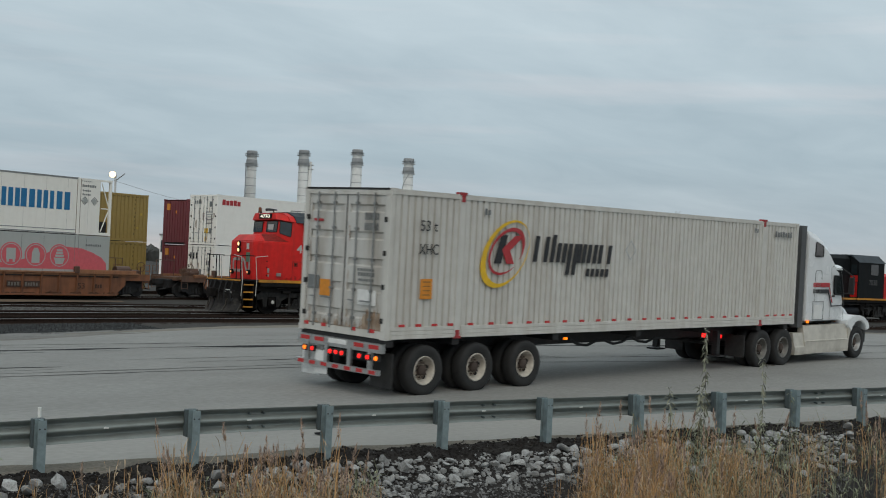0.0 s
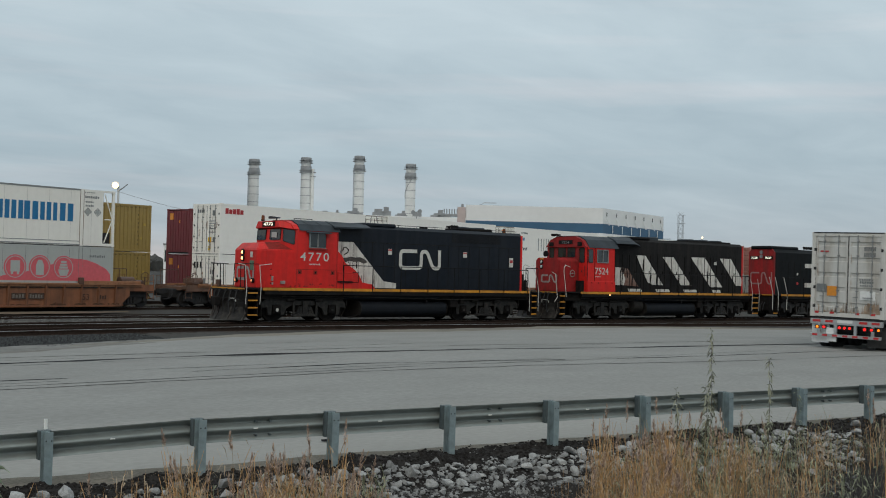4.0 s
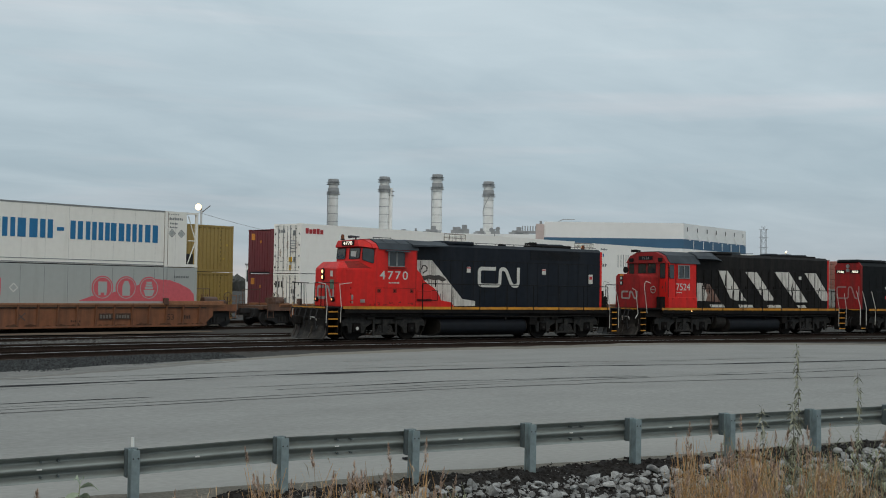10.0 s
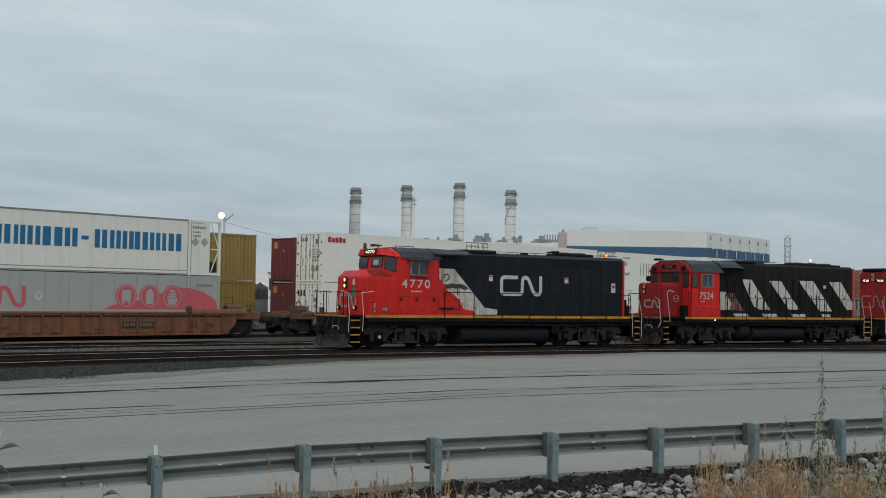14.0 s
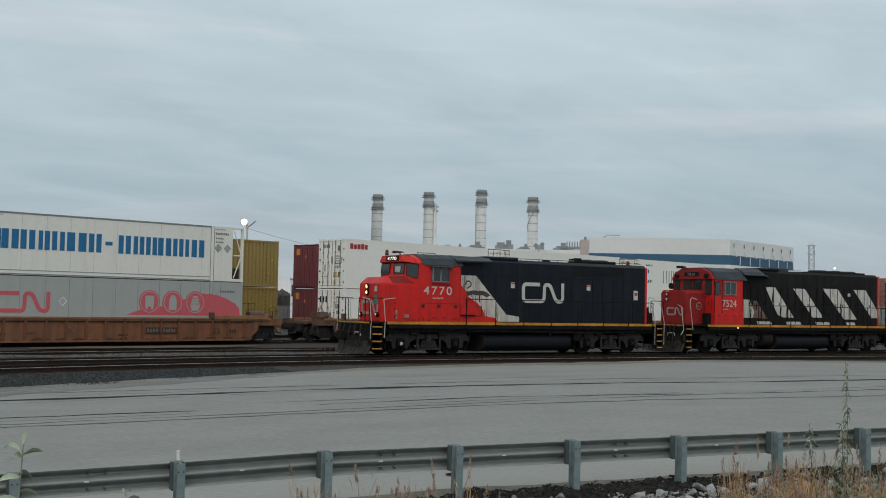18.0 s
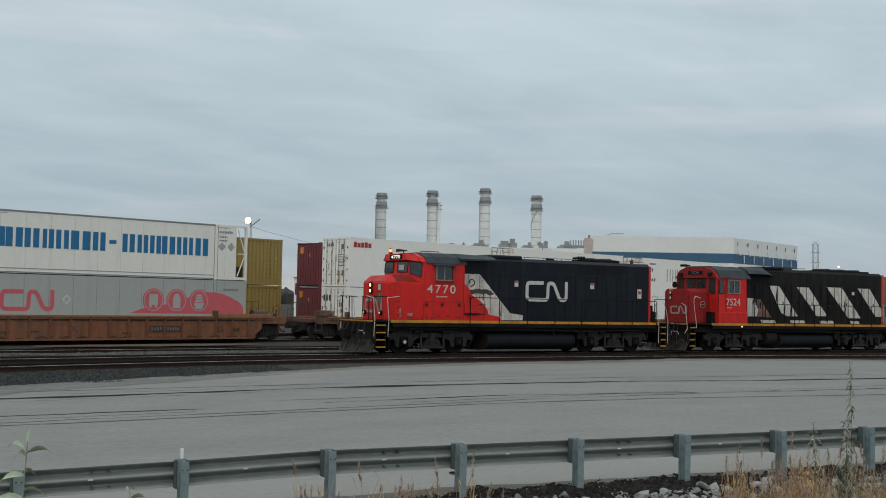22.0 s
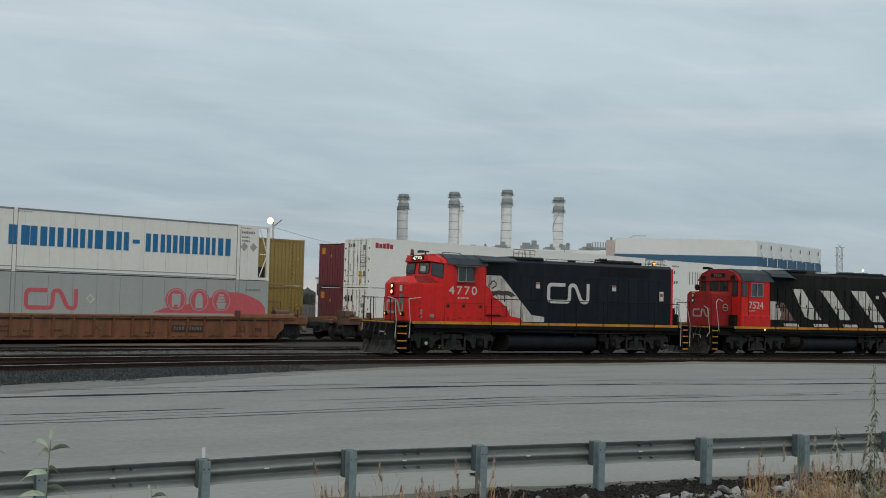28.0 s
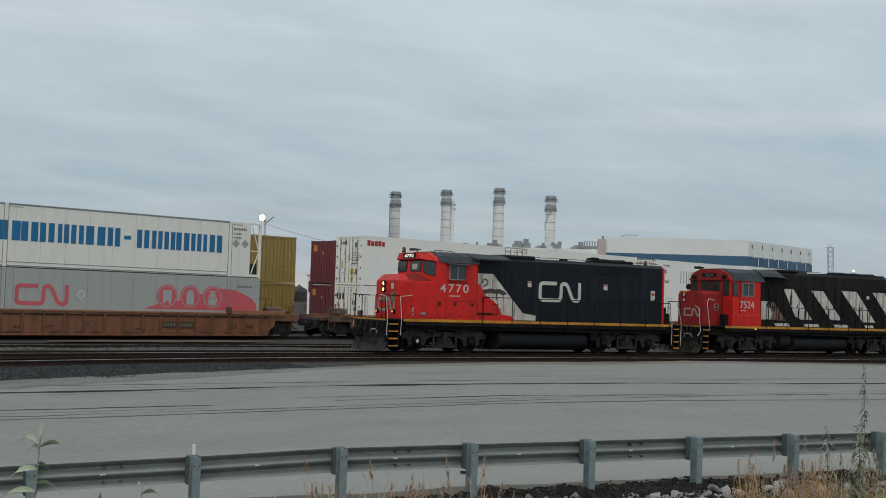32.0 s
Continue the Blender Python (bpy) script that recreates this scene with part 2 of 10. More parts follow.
def lathe(bm, centre, axis, prof, n=24, caps=True):
    """A solid of revolution: prof holds (along, radius) pairs on an axis 'x', 'y' or 'z'."""
    rings = []
    for a, r in prof:
        ring = []
        for i in range(n):
            c, s = math.cos(6.28319 * i / n) * r, math.sin(6.28319 * i / n) * r
            p = {"x": (a, c, s), "y": (c, a, s), "z": (c, s, a)}[axis]
            ring.append(bm.verts.new((centre[0] + p[0], centre[1] + p[1], centre[2] + p[2])))
        rings.append(ring)
    for q, w in zip(rings, rings[1:]):
        for i in range(n):
            bm.faces.new((q[i], q[(i + 1) % n], w[(i + 1) % n], w[i]))
    if caps:
        bm.faces.new(rings[0])
        bm.faces.new(rings[-1])
    bmesh.ops.recalc_face_normals(bm, faces=bm.faces[:])
    return bm


def B():
    return bmesh.new()


def part(name, bm, material, parent=None, label="", smooth=False):
    me = bpy.data.meshes.new(name)
    bm.to_mesh(me)
    bm.free()
    me.materials.append(material)
    if smooth:
        for p in me.polygons:
            p.use_smooth = True
    ob = new(name, me)
    ob.parent = parent
    if label:
        ob["label"] = label
    return ob


def boxpart(name, material, parent, dims, label="", bev=0.0):
    bm = B()
    box(bm, *dims)
    if bev:
        bevel(bm, bev)
    return part(name, bm, material, parent, label)


def like(ob, parent, loc, rz=0.0, sc=None):
    """Another part on the same mesh."""
    o = new(ob.name.split(".")[0], ob.data)
    o.parent, o.location, o.rotation_euler = parent, loc, (0, 0, rz)
    if sc:
        o.scale = sc
    return o


def thing(name, m, label, category, group="", kind=""):
    e = new(name)
    e.empty_display_size = 0.3
    e.matrix_world = m
    return tagged(e, label, category, group, kind)


def letters(name, text, size, material, parent, m, width=1.0, depth=0.004, align="LEFT", label="", bold=0.0, spacing=1.0):
    """Raised writing: reads along +x, stands up along +z, faces -y, at the pose m in its thing's space."""
    cu = bpy.data.curves.new(name, "FONT")
    cu.body, cu.size, cu.extrude, cu.align_x, cu.offset, cu.space_character = text, size, depth, align, bold, spacing
    tmp = bpy.data.objects.new(name, cu)
    me = bpy.data.meshes.new_from_object(tmp)
    me.name = name
    me.transform(m @ Matrix.Diagonal((width, 1, 1, 1)))
    me.materials.append(material)
    ob = new(name, me)
    ob.parent = parent
    bpy.data.objects.remove(tmp)
    bpy.data.curves.remove(cu)
    if label:
        ob["label"] = label
    return ob



# ---------------------------------------------------------------- ground
def lerp(x, xs, ys):
    return float(np.interp(x, xs, ys))


def rail_y(x):
    """The line of the guard rail."""
    return 13.54 - 0.0913 * (x - 4.72)


def ground_z(x, y):
    d = y - rail_y(x)
    z = lerp(d, [-40, -15, -12.5, -9, -6, -3, -1.2, -0.3, 0.35, 5, 12, 20, 26], [0.9, 0.9, 0.8, -0.5, -1.0, -0.85, -0.42, -0.19, -0.13, 0.0, 0.12, 0.2, 0.25])
    rise = lerp(x, [5, 13, 17, 28, 33], [-0.072, 0.0, 0.036, 0.10, 0.15])
    return z + rise * max(0.0, min(1.0, (d - 1.0) / 4.0, (22.0 - d) / 8.0))


def road_edge(x):
    return lerp(x, [-60, -20, 8.5, 18.6, 25, 29, 33, 36.5, 39, 42, 45, 48, 53, 60, 120], [13, 22.6, 31.7, 36.0, 37.3, 37.2, 37.6, 38.1, 37.5, 36.6, 35.5, 34.3, 32.2, 29.5, 14])


asphalt = mat("worn_grey_asphalt", (0.256, 0.255, 0.242), 0.9, grain=13, vary=0.17, dirt=(0.186, 0.185, 0.176), dirt_amt=0.6, dirt_scale=0.45, bump=0.3, stretch=(0.55, 1.0, 1.0), lo=0.40, hi=0.74, spec=0.3)
dust_over(asphalt, (0.37, 0.36, 0.33))
dirt_ground = mat("yard_gravel_soil", (0.064, 0.063, 0.060), 0.95, grain=9, vary=0.4, dirt=(0.045, 0.038, 0.03), dirt_amt=0.8, dirt_scale=0.25, bump=0.6, spec=0.06)
soil = mat("dark_topsoil", (0.020, 0.018, 0.017), 0.95, grain=22, vary=0.7, dirt=(0.045, 0.04, 0.035), dirt_amt=0.5, dirt_scale=3.0, bump=1.0, spec=0.2)
ballast_mat = mat("crushed_stone_ballast", (0.093, 0.088, 0.081), 0.95, grain=6, vary=0.8, dirt=(0.04, 0.034, 0.028), dirt_amt=0.85, dirt_scale=0.5, bump=1.0, spec=0.06)
ballast_rust = mat("rusty_ballast", (0.052, 0.048, 0.043), 0.95, grain=6, vary=0.75, dirt=(0.05, 0.037, 0.029), dirt_amt=0.8, dirt_scale=0.6, bump=1.0, spec=0.06)
tar = mat("crack_sealing_tar", (0.03, 0.03, 0.032), 0.8, grain=6, vary=0.3, bump=0.05, spec=0.04)


tar_faded = mat("grey_faded_tar", (0.125, 0.125, 0.122), 0.85, grain=9, vary=0.4, dirt=(0.22, 0.22, 0.21), dirt_amt=0.8, dirt_scale=2.5, bump=0.05, spec=0.04)


def sheet(name, xs, ys, zf, material, rough=0.0):
    bm = B()
    grid = [[bm.verts.new((x, y, zf(x, y) + (noise.noise((x * 1.3, y * 1.3, 3.1)) * rough if rough else 0))) for y in ys] for x in xs]
    for i in range(len(xs) - 1):
        for j in range(len(ys) - 1):
            bm.faces.new((grid[i][j], grid[i + 1][j], grid[i + 1][j + 1], grid[i][j + 1]))
    return part(name, bm, material, smooth=True)


def steps(*spans):
    out = []
    for a, b, n in spans:
        out += [a + (b - a) * i / n for i in range(n)]
    return out + [spans[-1][1]]


xs = steps((-4000, -200, 6), (-200, -30, 10), (-30, 70, 100), (70, 250, 18), (250, 4000, 8))
ys = steps((-4000, -100, 6), (-100, -10, 10), (-10, 17, 60), (17, 80, 63), (80, 300, 12), (300, 4000, 8))
g = sheet("ground", xs, ys, lambda x, y: ground_z(x, y) - (0.35 if -6.3 < y - rail_y(x) < 0.6 and -12 < x < 40 else 0.06 if y > rail_y(x) else 0.0), dirt_ground)
tagged(g, "flat rail yard ground of grey gravel and soil", "ground", kind="structure")

# the road: a strip between the guard rail and the tracks
bm = B()
rx = steps((-60, -10, 15), (-10, 60, 90), (60, 260, 20))
rows_v = []
for x in rx:
    lo, hi = rail_y(x) + 0.5 + 0.12 * noise.noise((x * 0.5, 1.7, 0)) + 0.06 * noise.noise((x * 2.1, 4.7, 0)), road_edge(x) + 0.35 * noise.noise((x * 0.35, 9.2, 0)) + 0.12 * noise.noise((x * 1.7, 3.3, 0))
    rows_v.append([bm.verts.new((x, lo + (hi - lo) * k / 24, ground_z(x, lo + (hi - lo) * k / 24) + (0.012 if 0 < k < 24 else -0.04))) for k in range(25)])
for a, b in zip(rows_v, rows_v[1:]):
    for k in range(24):
        bm.faces.new((a[k], b[k], b[k + 1], a[k + 1]))
road = tagged(part("road", bm, asphalt, smooth=True), "wide worn light grey asphalt yard road", "road", kind="structure")


def seal(pts, width, seed, material=None):
    """A thin wavering line of tar on the road through a few points."""
    bm = B()
    x = pts[0][0]
    px, py = [p[0] for p in pts], [p[1] for p in pts]
    left = []
    while x < pts[-1][0]:
        y = lerp(x, px, py) + 0.09 * noise.noise((x * 0.9, seed, 0))
        w = width * max(0.15, 0.75 + 1.3 * noise.noise((x * 0.35, seed + 5, 0)) + 0.5 * noise.noise((x * 1.9, seed, 2)))
        z = ground_z(x, y) + 0.018
        left.append((bm.verts.new((x, y - w, z)), bm.verts.new((x, y + w, z))))
        x += 0.3
    for a, b in zip(left, left[1:]):
        bm.faces.new((a[0], b[0], b[1], a[1]))
    return part("tar_seam", bm, material or tar, road, "dark tar-sealed crack in the road")


seal([(-14, 29.2), (7.5, 28.2), (14.0, 28.3), (18, 28.0), (24, 27.25), (28, 26.1), (33, 25.1), (45, 23.6), (60, 22.5)], 0.17, 1.0)
seal([(-14, 30.6), (7.9, 29.7), (15, 29.4), (24, 29.0), (30, 27.8), (36, 27.0)], 0.06, 2.0, tar_faded)
seal([(-12, 25.0), (6.5, 24.7), (9.3, 24.5)], 0.05, 3.0)
seal([(12, 24.7), (16.8, 24.7), (20.6, 24.0), (23, 23.4)], 0.045, 4.0)
seal([(24.5, 23.1), (29.6, 22.5), (40, 21.6)], 0.05, 7.0)
seal([(-12, 23.5), (6.1, 23.2), (12, 23.15), (15.7, 23.1), (20.6, 22.6), (27.7, 21.2), (38, 19.9)], 0.07, 5.0, tar_faded)
for k, (xa, ya, ln, sl) in enumerate(((4, 27.6, 6, 0.01), (11, 27.75, 9, 0.02), (22, 27.9, 7, -0.03), (7, 28.9, 5, 0.0), (17, 30.2, 8, 0.03), (9, 25.6, 7, -0.02), (27, 26.2, 8, -0.06), (3, 24.2, 6, -0.02), (14, 24.1, 9, -0.02), (24, 23.5, 8, -0.05), (12, 31.6, 10, 0.05))):
    seal([(xa, ya), (xa + ln * 0.5, ya + sl * ln * 0.5), (xa + ln, ya + sl * ln)], 0.020, 20.0 + k, tar_faded)
seal([(2, 23.75), (8, 23.65), (18, 23.55), (26, 23.1)], 0.04, 6.0, tar_faded)

# a thin spill of sandy dirt along the pavement's edge
sand = mat("sandy_grey_dirt", (0.17, 0.155, 0.13), 0.95, grain=20, vary=0.35, dirt=(0.10, 0.09, 0.075), dirt_amt=0.7, dirt_scale=1.5, bump=0.4, spec=0.06)
bm = B()
left = []
for x in steps((-20, 45, 260)):
    y0 = rail_y(x) - 0.35
    y1 = rail_y(x) + 0.80 + 0.14 * noise.noise((x * 0.6, 6.1, 0)) + 0.08 * noise.noise((x * 2.7, 6.1, 0))
    left.append([bm.verts.new((x, y, ground_z(x, y) + 0.022 - 0.004 * (k == 2))) for k, y in enumerate((y0, rail_y(x) + 0.4, y1))])
for a, b in zip(left, left[1:]):
    for k in range(2):
        bm.faces.new((a[k], b[k], b[k + 1], a[k + 1]))
part("dirt_strip", bm, sand, road, "sandy dirt along the pavement edge")

# the soil bank on the near side of the guard rail
def soil_edge(x):
    """How far past the guard rail the loose soil reaches."""
    return lerp(x, [2, 6, 9.5, 12], [-0.02, 0.12, 0.34, 0.42]) + 0.10 * noise.noise((x * 0.9, 4.1, 0)) + 0.06 * noise.noise((x * 3.1, 4.1, 0))


def bank_z(x, y):
    """The lumpy top of the loose soil, heaped a little along the pavement."""
    d = y - rail_y(x)
    e = soil_edge(x)
    if d > e:
        return ground_z(x, y) - 0.03
    heap = (0.07 + 0.05 * noise.noise((x * 1.6, 0.3, 8))) * max(0.0, min(1.0, (d + 0.95) / 0.3, (e - d) / 0.12))
    return ground_z(x, y) + 0.02 + heap + 0.05 * noise.noise((x * 1.1, y * 1.1, 0)) + 0.06 * noise.noise((x * 4, y * 4, 5)) + 0.04 * noise.noise((x * 9, y * 9, 5))


bm = B()
bank = []
for x in steps((-12, 40, 330)):
    col = []
    for k in range(62):
        d = -6.5 + 7.1 * min(k / 45, 1) if k < 36 else -0.82 + 1.42 * (k - 36) / 25
        y = rail_y(x) + d + (0.25 * noise.noise((x * 0.7, 2.2, 0)) + 0.12 * noise.noise((x * 2.3, 2.2, 0))) * 0.3
        col.append(bm.verts.new((x, y, bank_z(x, y) if k < 61 else ground_z(x, y) - 0.05)))
    bank.append(col)
for a, b in zip(bank, bank[1:]):
    for k in range(61):
        bm.faces.new((a[k], b[k], b[k + 1], a[k + 1]))
tagged(part("soil_bank", bm, soil, smooth=True), "bank of loose dark soil below the guard rail", "soil", kind="structure")

# ---------------------------------------------------------------- railway tracks
rail_top = mat("polished_rail_steel", (0.50, 0.50, 0.49), 0.42, 1.0, grain=30, vary=0.1, bump=0.0)
rail_side = mat("rusty_rail_steel", (0.04, 0.028, 0.023), 0.85, 0.2, grain=18, vary=0.35, bump=0.3, spec=0.06)
tie_mat = mat("creosoted_timber", (0.05, 0.042, 0.036), 0.9, grain=16, vary=0.4, bump=0.4, rand=0.3, stretch=(6, 1, 1), spec=0.06)
RAIL_Z = 0.35


def straight(x):
    return 0.0


def eased(xs, ys):
    """A smooth line through a few places, for a track that curves."""
    return lambda x: sum(lerp(x + k, xs, ys) for k in (-3, -2, -1, 0, 1, 2, 3)) / 7


def strip(x0, x1, prof, bend=straight, ragged=0.0):
    """A long body along a track with a (y, z) profile."""
    bm = B()
    n = max(1, int((x1 - x0) / (4 if bend is straight and not ragged else 1.0)))
    prev = None
    for i in range(n + 1):
        x = x0 + (x1 - x0) * i / n
        ring = [bm.verts.new((x, y + bend(x) + ragged * noise.noise((x * 0.8, y, 1)) * (abs(y) > 1.6), z)) for y, z in prof]
        if prev:
            for k in range(len(prof) - 1):
                bm.faces.new((prev[k], ring[k], ring[k + 1], prev[k + 1]))
        prev = ring
    return bm


def track(name, m, x0, x1, ties_near=None, ballast=ballast_mat, shiny=(True, True), bend=straight):
    """Two rails on ties in a ballast bed, along +x of the pose m; z is the top of the rail."""
    t = thing(name, m, "railway track with rusty-sided steel rails on dark ties", "railway track", "yard tracks", "structure")
    bed = part("ballast", strip(x0, x1, [(-2.6, -0.40), (-1.5, -0.19), (1.5, -0.19), (2.6, -0.40)], bend, 0.5), ballast, t, "grey crushed stone ballast")
    bed["kind"] = "stuff"
    for s in (-1, 1):
        y = s * 0.7525
        part("rail", strip(x0, x1, [(y - 0.07, -0.17), (y - 0.012, -0.14), (y - 0.012, -0.05), (y - 0.036, -0.04), (y - 0.036, -0.004),
                                         (y + 0.036, -0.004), (y + 0.036, -0.04), (y + 0.012, -0.05), (y + 0.012, -0.14), (y + 0.07, -0.17)], bend), rail_side, t)
        bright = shiny[s > 0]
        part("railhead", strip(x0, x1, [(y - 0.0365, -0.008), (y - 0.028, 0.0), (y + 0.028, 0.0), (y + 0.0365, -0.008)], bend), rail_top if bright else rail_side, t, "bright worn railhead" if bright else "")
    bm = B()
    box(bm, -0.115, 0.115, -1.3, 1.3, -0.32, -0.155)
    first = part("tie", bm, tie_mat, t)
    first.location = (x0 + 0.3, bend(x0 + 0.3), 0)
    n = int((x1 - x0) / 0.52)
    near = ties_near or (-1e9, 1e9)
    far = B()
    for i in range(1, n):
        x = x0 + 0.3 + i * 0.52
        if near[0] < x < near[1]:
            like(first, t, (x, bend(x) + random.uniform(-0.03, 0.03), random.uniform(-0.012, 0.008)), math.atan(bend(x + 0.5) - bend(x - 0.5)) + random.uniform(-0.02, 0.02))
        else:
            box(far, x - 0.115, x + 0.115, bend(x) - 1.3, bend(x) + 1.3, -0.32, -0.157)
    if far.verts:
        o = part("far_ties", far, tie_mat, t)
        o["kind"] = "stuff"
    return t


LOCO_Y, NEAR_Y = 43.42, 39.3
TRAIN_H = 13.0
TRAIN = pose(9.99, 55.26, RAIL_Z, 0, 0, TRAIN_H)
# both near tracks swing towards the road at their western end
near_bend = eased([-40, 0, 6.4, 8.1, 11.6, 15.2, 19.8, 27, 31, 36, 40, 44, 48, 53, 60, 80, 160], [-14, -4.2, -2.05, -1.60, -0.70, -0.05, 0.55, 0.60, 0.52, 0.34, 0.15, -0.2, -0.85, -1.95, -3.7, -9, -32])
loco_bend = eased([-40, 0, 7.2, 10, 13.2, 18, 21.5, 24, 160], [-9, -2.6, -1.70, -1.35, -0.85, -0.2, 0.0, 0.0, 0.0])
track("track_near", pose(0, NEAR_Y, RAIL_Z), -40, 160, (0, 60), ballast_rust, (True, False), near_bend)
track("track_locomotives", pose(0, LOCO_Y, RAIL_Z), -40, 160, (0, 60), ballast_mat, (True, False), loco_bend)
track("track_empty", pose(-2, 47.6, RAIL_Z - 0.04, 0, 0, 6.5), -40, 140, (0, 40), ballast_mat, (True, False))
# the darker ballast here also stands for the shade under the cars
track("track_containers", TRAIN @ pose(0, 1.32, -0.02), -50, 140, (-10, 30), ballast_rust)
track("track_far", TRAIN @ pose(0, 9.4, -0.02), -50, 140, (10, 30), ballast_rust, (False, False))

# gravel and blown sand on the far verge of the road, and a bare sandy patch between the tracks
verge_mat = mat("pale_road_dust", (0.215, 0.20, 0.17), 0.95, grain=14, vary=0.25, dirt=(0.12, 0.115, 0.105), dirt_amt=0.7, dirt_scale=0.8, bump=0.3, stretch=(0.4, 1, 1), spec=0.06)


def patch(name, x0, x1, yf, half, z_up, material, seed, label):
    """A ragged lens of loose stuff lying on the ground."""
    bm = B()
    prev = None
    n = int((x1 - x0) / 0.4)
    for i in range(n + 1):
        f = i / n
        x = x0 + (x1 - x0) * f
        w = half * math.sin(max(0.02, min(0.98, f)) * 3.1416) ** 0.5
        ya = yf(x) - w * (1 + 0.5 * noise.noise((x * 0.8, seed, 0)))
        yb = yf(x) + w * (1 + 0.5 * noise.noise((x * 0.8, seed, 4)))
        cur = [bm.verts.new((x, y, ground_z(x, y) + z_up * k)) for y, k in ((ya, 0.4), ((ya + yb) / 2, 1.0), (yb, 0.4))]
        if prev:
            for k in range(2):
                bm.faces.new((prev[k], cur[k], cur[k + 1], prev[k + 1]))
        prev = cur
    return tagged(part(name, bm, material), label, "dirt", kind="structure")


patch("pavement_dust", 12, 70, lambda x: road_edge(x) - 0.55, 0.8, 0.030, verge_mat, 3.0, "pale dust along the far edge of the road")
patch("pavement_sand", 11.5, 23, lambda x: 53.7 + 0.16 * (x - 16), 1.2, 0.05, mat("tan_sand", (0.15, 0.115, 0.085), 0.95, grain=12, vary=0.3, dirt=(0.1, 0.09, 0.08), dirt_amt=0.8, dirt_scale=0.9, bump=0.3, spec=0.06), 5.0, "bare tan sand between the tracks")
patch("pavement_grime", -8, 15, lambda x: road_edge(x) - 1.1, 1.5, 0.014, mat("brown_grey_road_grime", (0.19, 0.183, 0.168), 0.95, grain=12, vary=0.25, dirt=(0.14, 0.135, 0.12), dirt_amt=0.8, dirt_scale=0.8, bump=0.2, stretch=(0.4, 1, 1), spec=0.06), 8.0, "brown-grey grime along the far edge of the road")
rubble = mat("grey_verge_gravel", (0.056, 0.060, 0.062), 0.9, grain=10, vary=0.3, bump=0.3, island=True, rand=0.55, spec=0.06)
V, F = [], []
rg = random.Random(5)
for _ in range(22000):
    x = -4 + 20 * rg.random() ** 1.35
    top_y = NEAR_Y + near_bend(x) - 1.95
    y = road_edge(x) - 0.35 + (top_y - road_edge(x) + 0.35) * rg.random() ** 0.9
    if y - road_edge(x) < 0.5 and noise.noise((x * 0.6, y * 1.3, 2)) < 0.05:
        continue
    r = rg.uniform(0.018, 0.055)
    z = max(ground_z(x, y) + 0.01, RAIL_Z - 0.19 - 0.21 * (NEAR_Y + near_bend(x) - y - 1.5) / 1.1)
    b = len(V)
    a = rg.uniform(0, 6.28)
    for k in range(3):
        V.append((x + r * math.cos(a + k * 2.1) * rg.uniform(0.7, 1.3), y + r * math.sin(a + k * 2.1), z - 0.02))
    V.append((x, y, z + r * rg.uniform(0.5, 0.9)))
    F += [(b, b + 1, b + 3), (b + 1, b + 2, b + 3), (b + 2, b, b + 3)]
me = bpy.data.meshes.new("verge_gravel")
me.from_pydata(V, [], F)
me.materials.append(rubble)
tagged(new("verge_gravel", me), "loose grey gravel where the road meets the tracks", "gravel", kind="stuff")
# a flat scrap lying on the shoulder
bm = B()
prism_x(bm, [(0, 0.03), (0.10, 0.02), (0.12, 0.045), (0.02, 0.06)], -0.13, 0.13)
o = tagged(part("flat_scrap", bm, tar), "small dark scrap lying on the road's shoulder", "debris")
o.matrix_world = pose(9.62, rail_y(9.62) + 1.85, ground_z(9.62, rail_y(9.62) + 1.85) - 0.0, 0, 0, 10)

edge_dirt = mat("gritty_edge_dirt", (0.20, 0.198, 0.188), 0.95, grain=12, vary=0.35, dirt=(0.11, 0.108, 0.10), dirt_amt=0.8, dirt_scale=0.9, bump=0.3, spec=0.06, stretch=(0.3, 1, 1))
patch("pavement_dirt", -14, 17, lambda x: road_edge(x) - 0.35, 1.0, 0.026, edge_dirt, 8.0, "gritty grey dirt along the edge of the road")
# loose stones between the tracks
V, F = [], []
for _ in range(36000):
    x = rg.uniform(2, 70) if rg.random() < 0.6 else rg.uniform(2, 30)
    yn, yl = NEAR_Y + near_bend(x), LOCO_Y + loco_bend(x)
    y = rg.uniform(yn + 0.9, yl + 5.0)
    if abs(abs(y - yl) - 0.75) < 0.1 or (y > yl + 2.4 and noise.noise((x * 0.25, y * 0.8, 4)) < -0.15):
        continue
    h = -0.19 - 0.21 * max(0.0, min(1.0, (min(abs(y - yn), abs(y - yl)) - 1.5) / 1.1)) + RAIL_Z
    if y > yl + 2.5:
        h = ground_z(x, y) + 0.005
    r = rg.uniform(0.02, 0.055)
    b = len(V)
    a = rg.uniform(0, 6.28)
    for k in range(4):
        V.append((x + r * math.cos(a + k * 1.57) * rg.uniform(0.7, 1.3), y + r * math.sin(a + k * 1.57), h - 0.01))
    V.append((x, y, h + r * rg.uniform(0.4, 0.8)))
    F += [(b + k, b + (k + 1) % 4, b + 4) for k in range(4)]
me = bpy.data.meshes.new("loose_ballast")
me.from_pydata(V, [], F)
me.materials.append(mat("loose_grey_stones", (0.118, 0.116, 0.111), 0.95, grain=8, vary=0.3, island=True, rand=0.7, bump=0.2, spec=0.06))
tagged(new("loose_ballast", me), "loose grey stones between the tracks", "stones", kind="stuff")

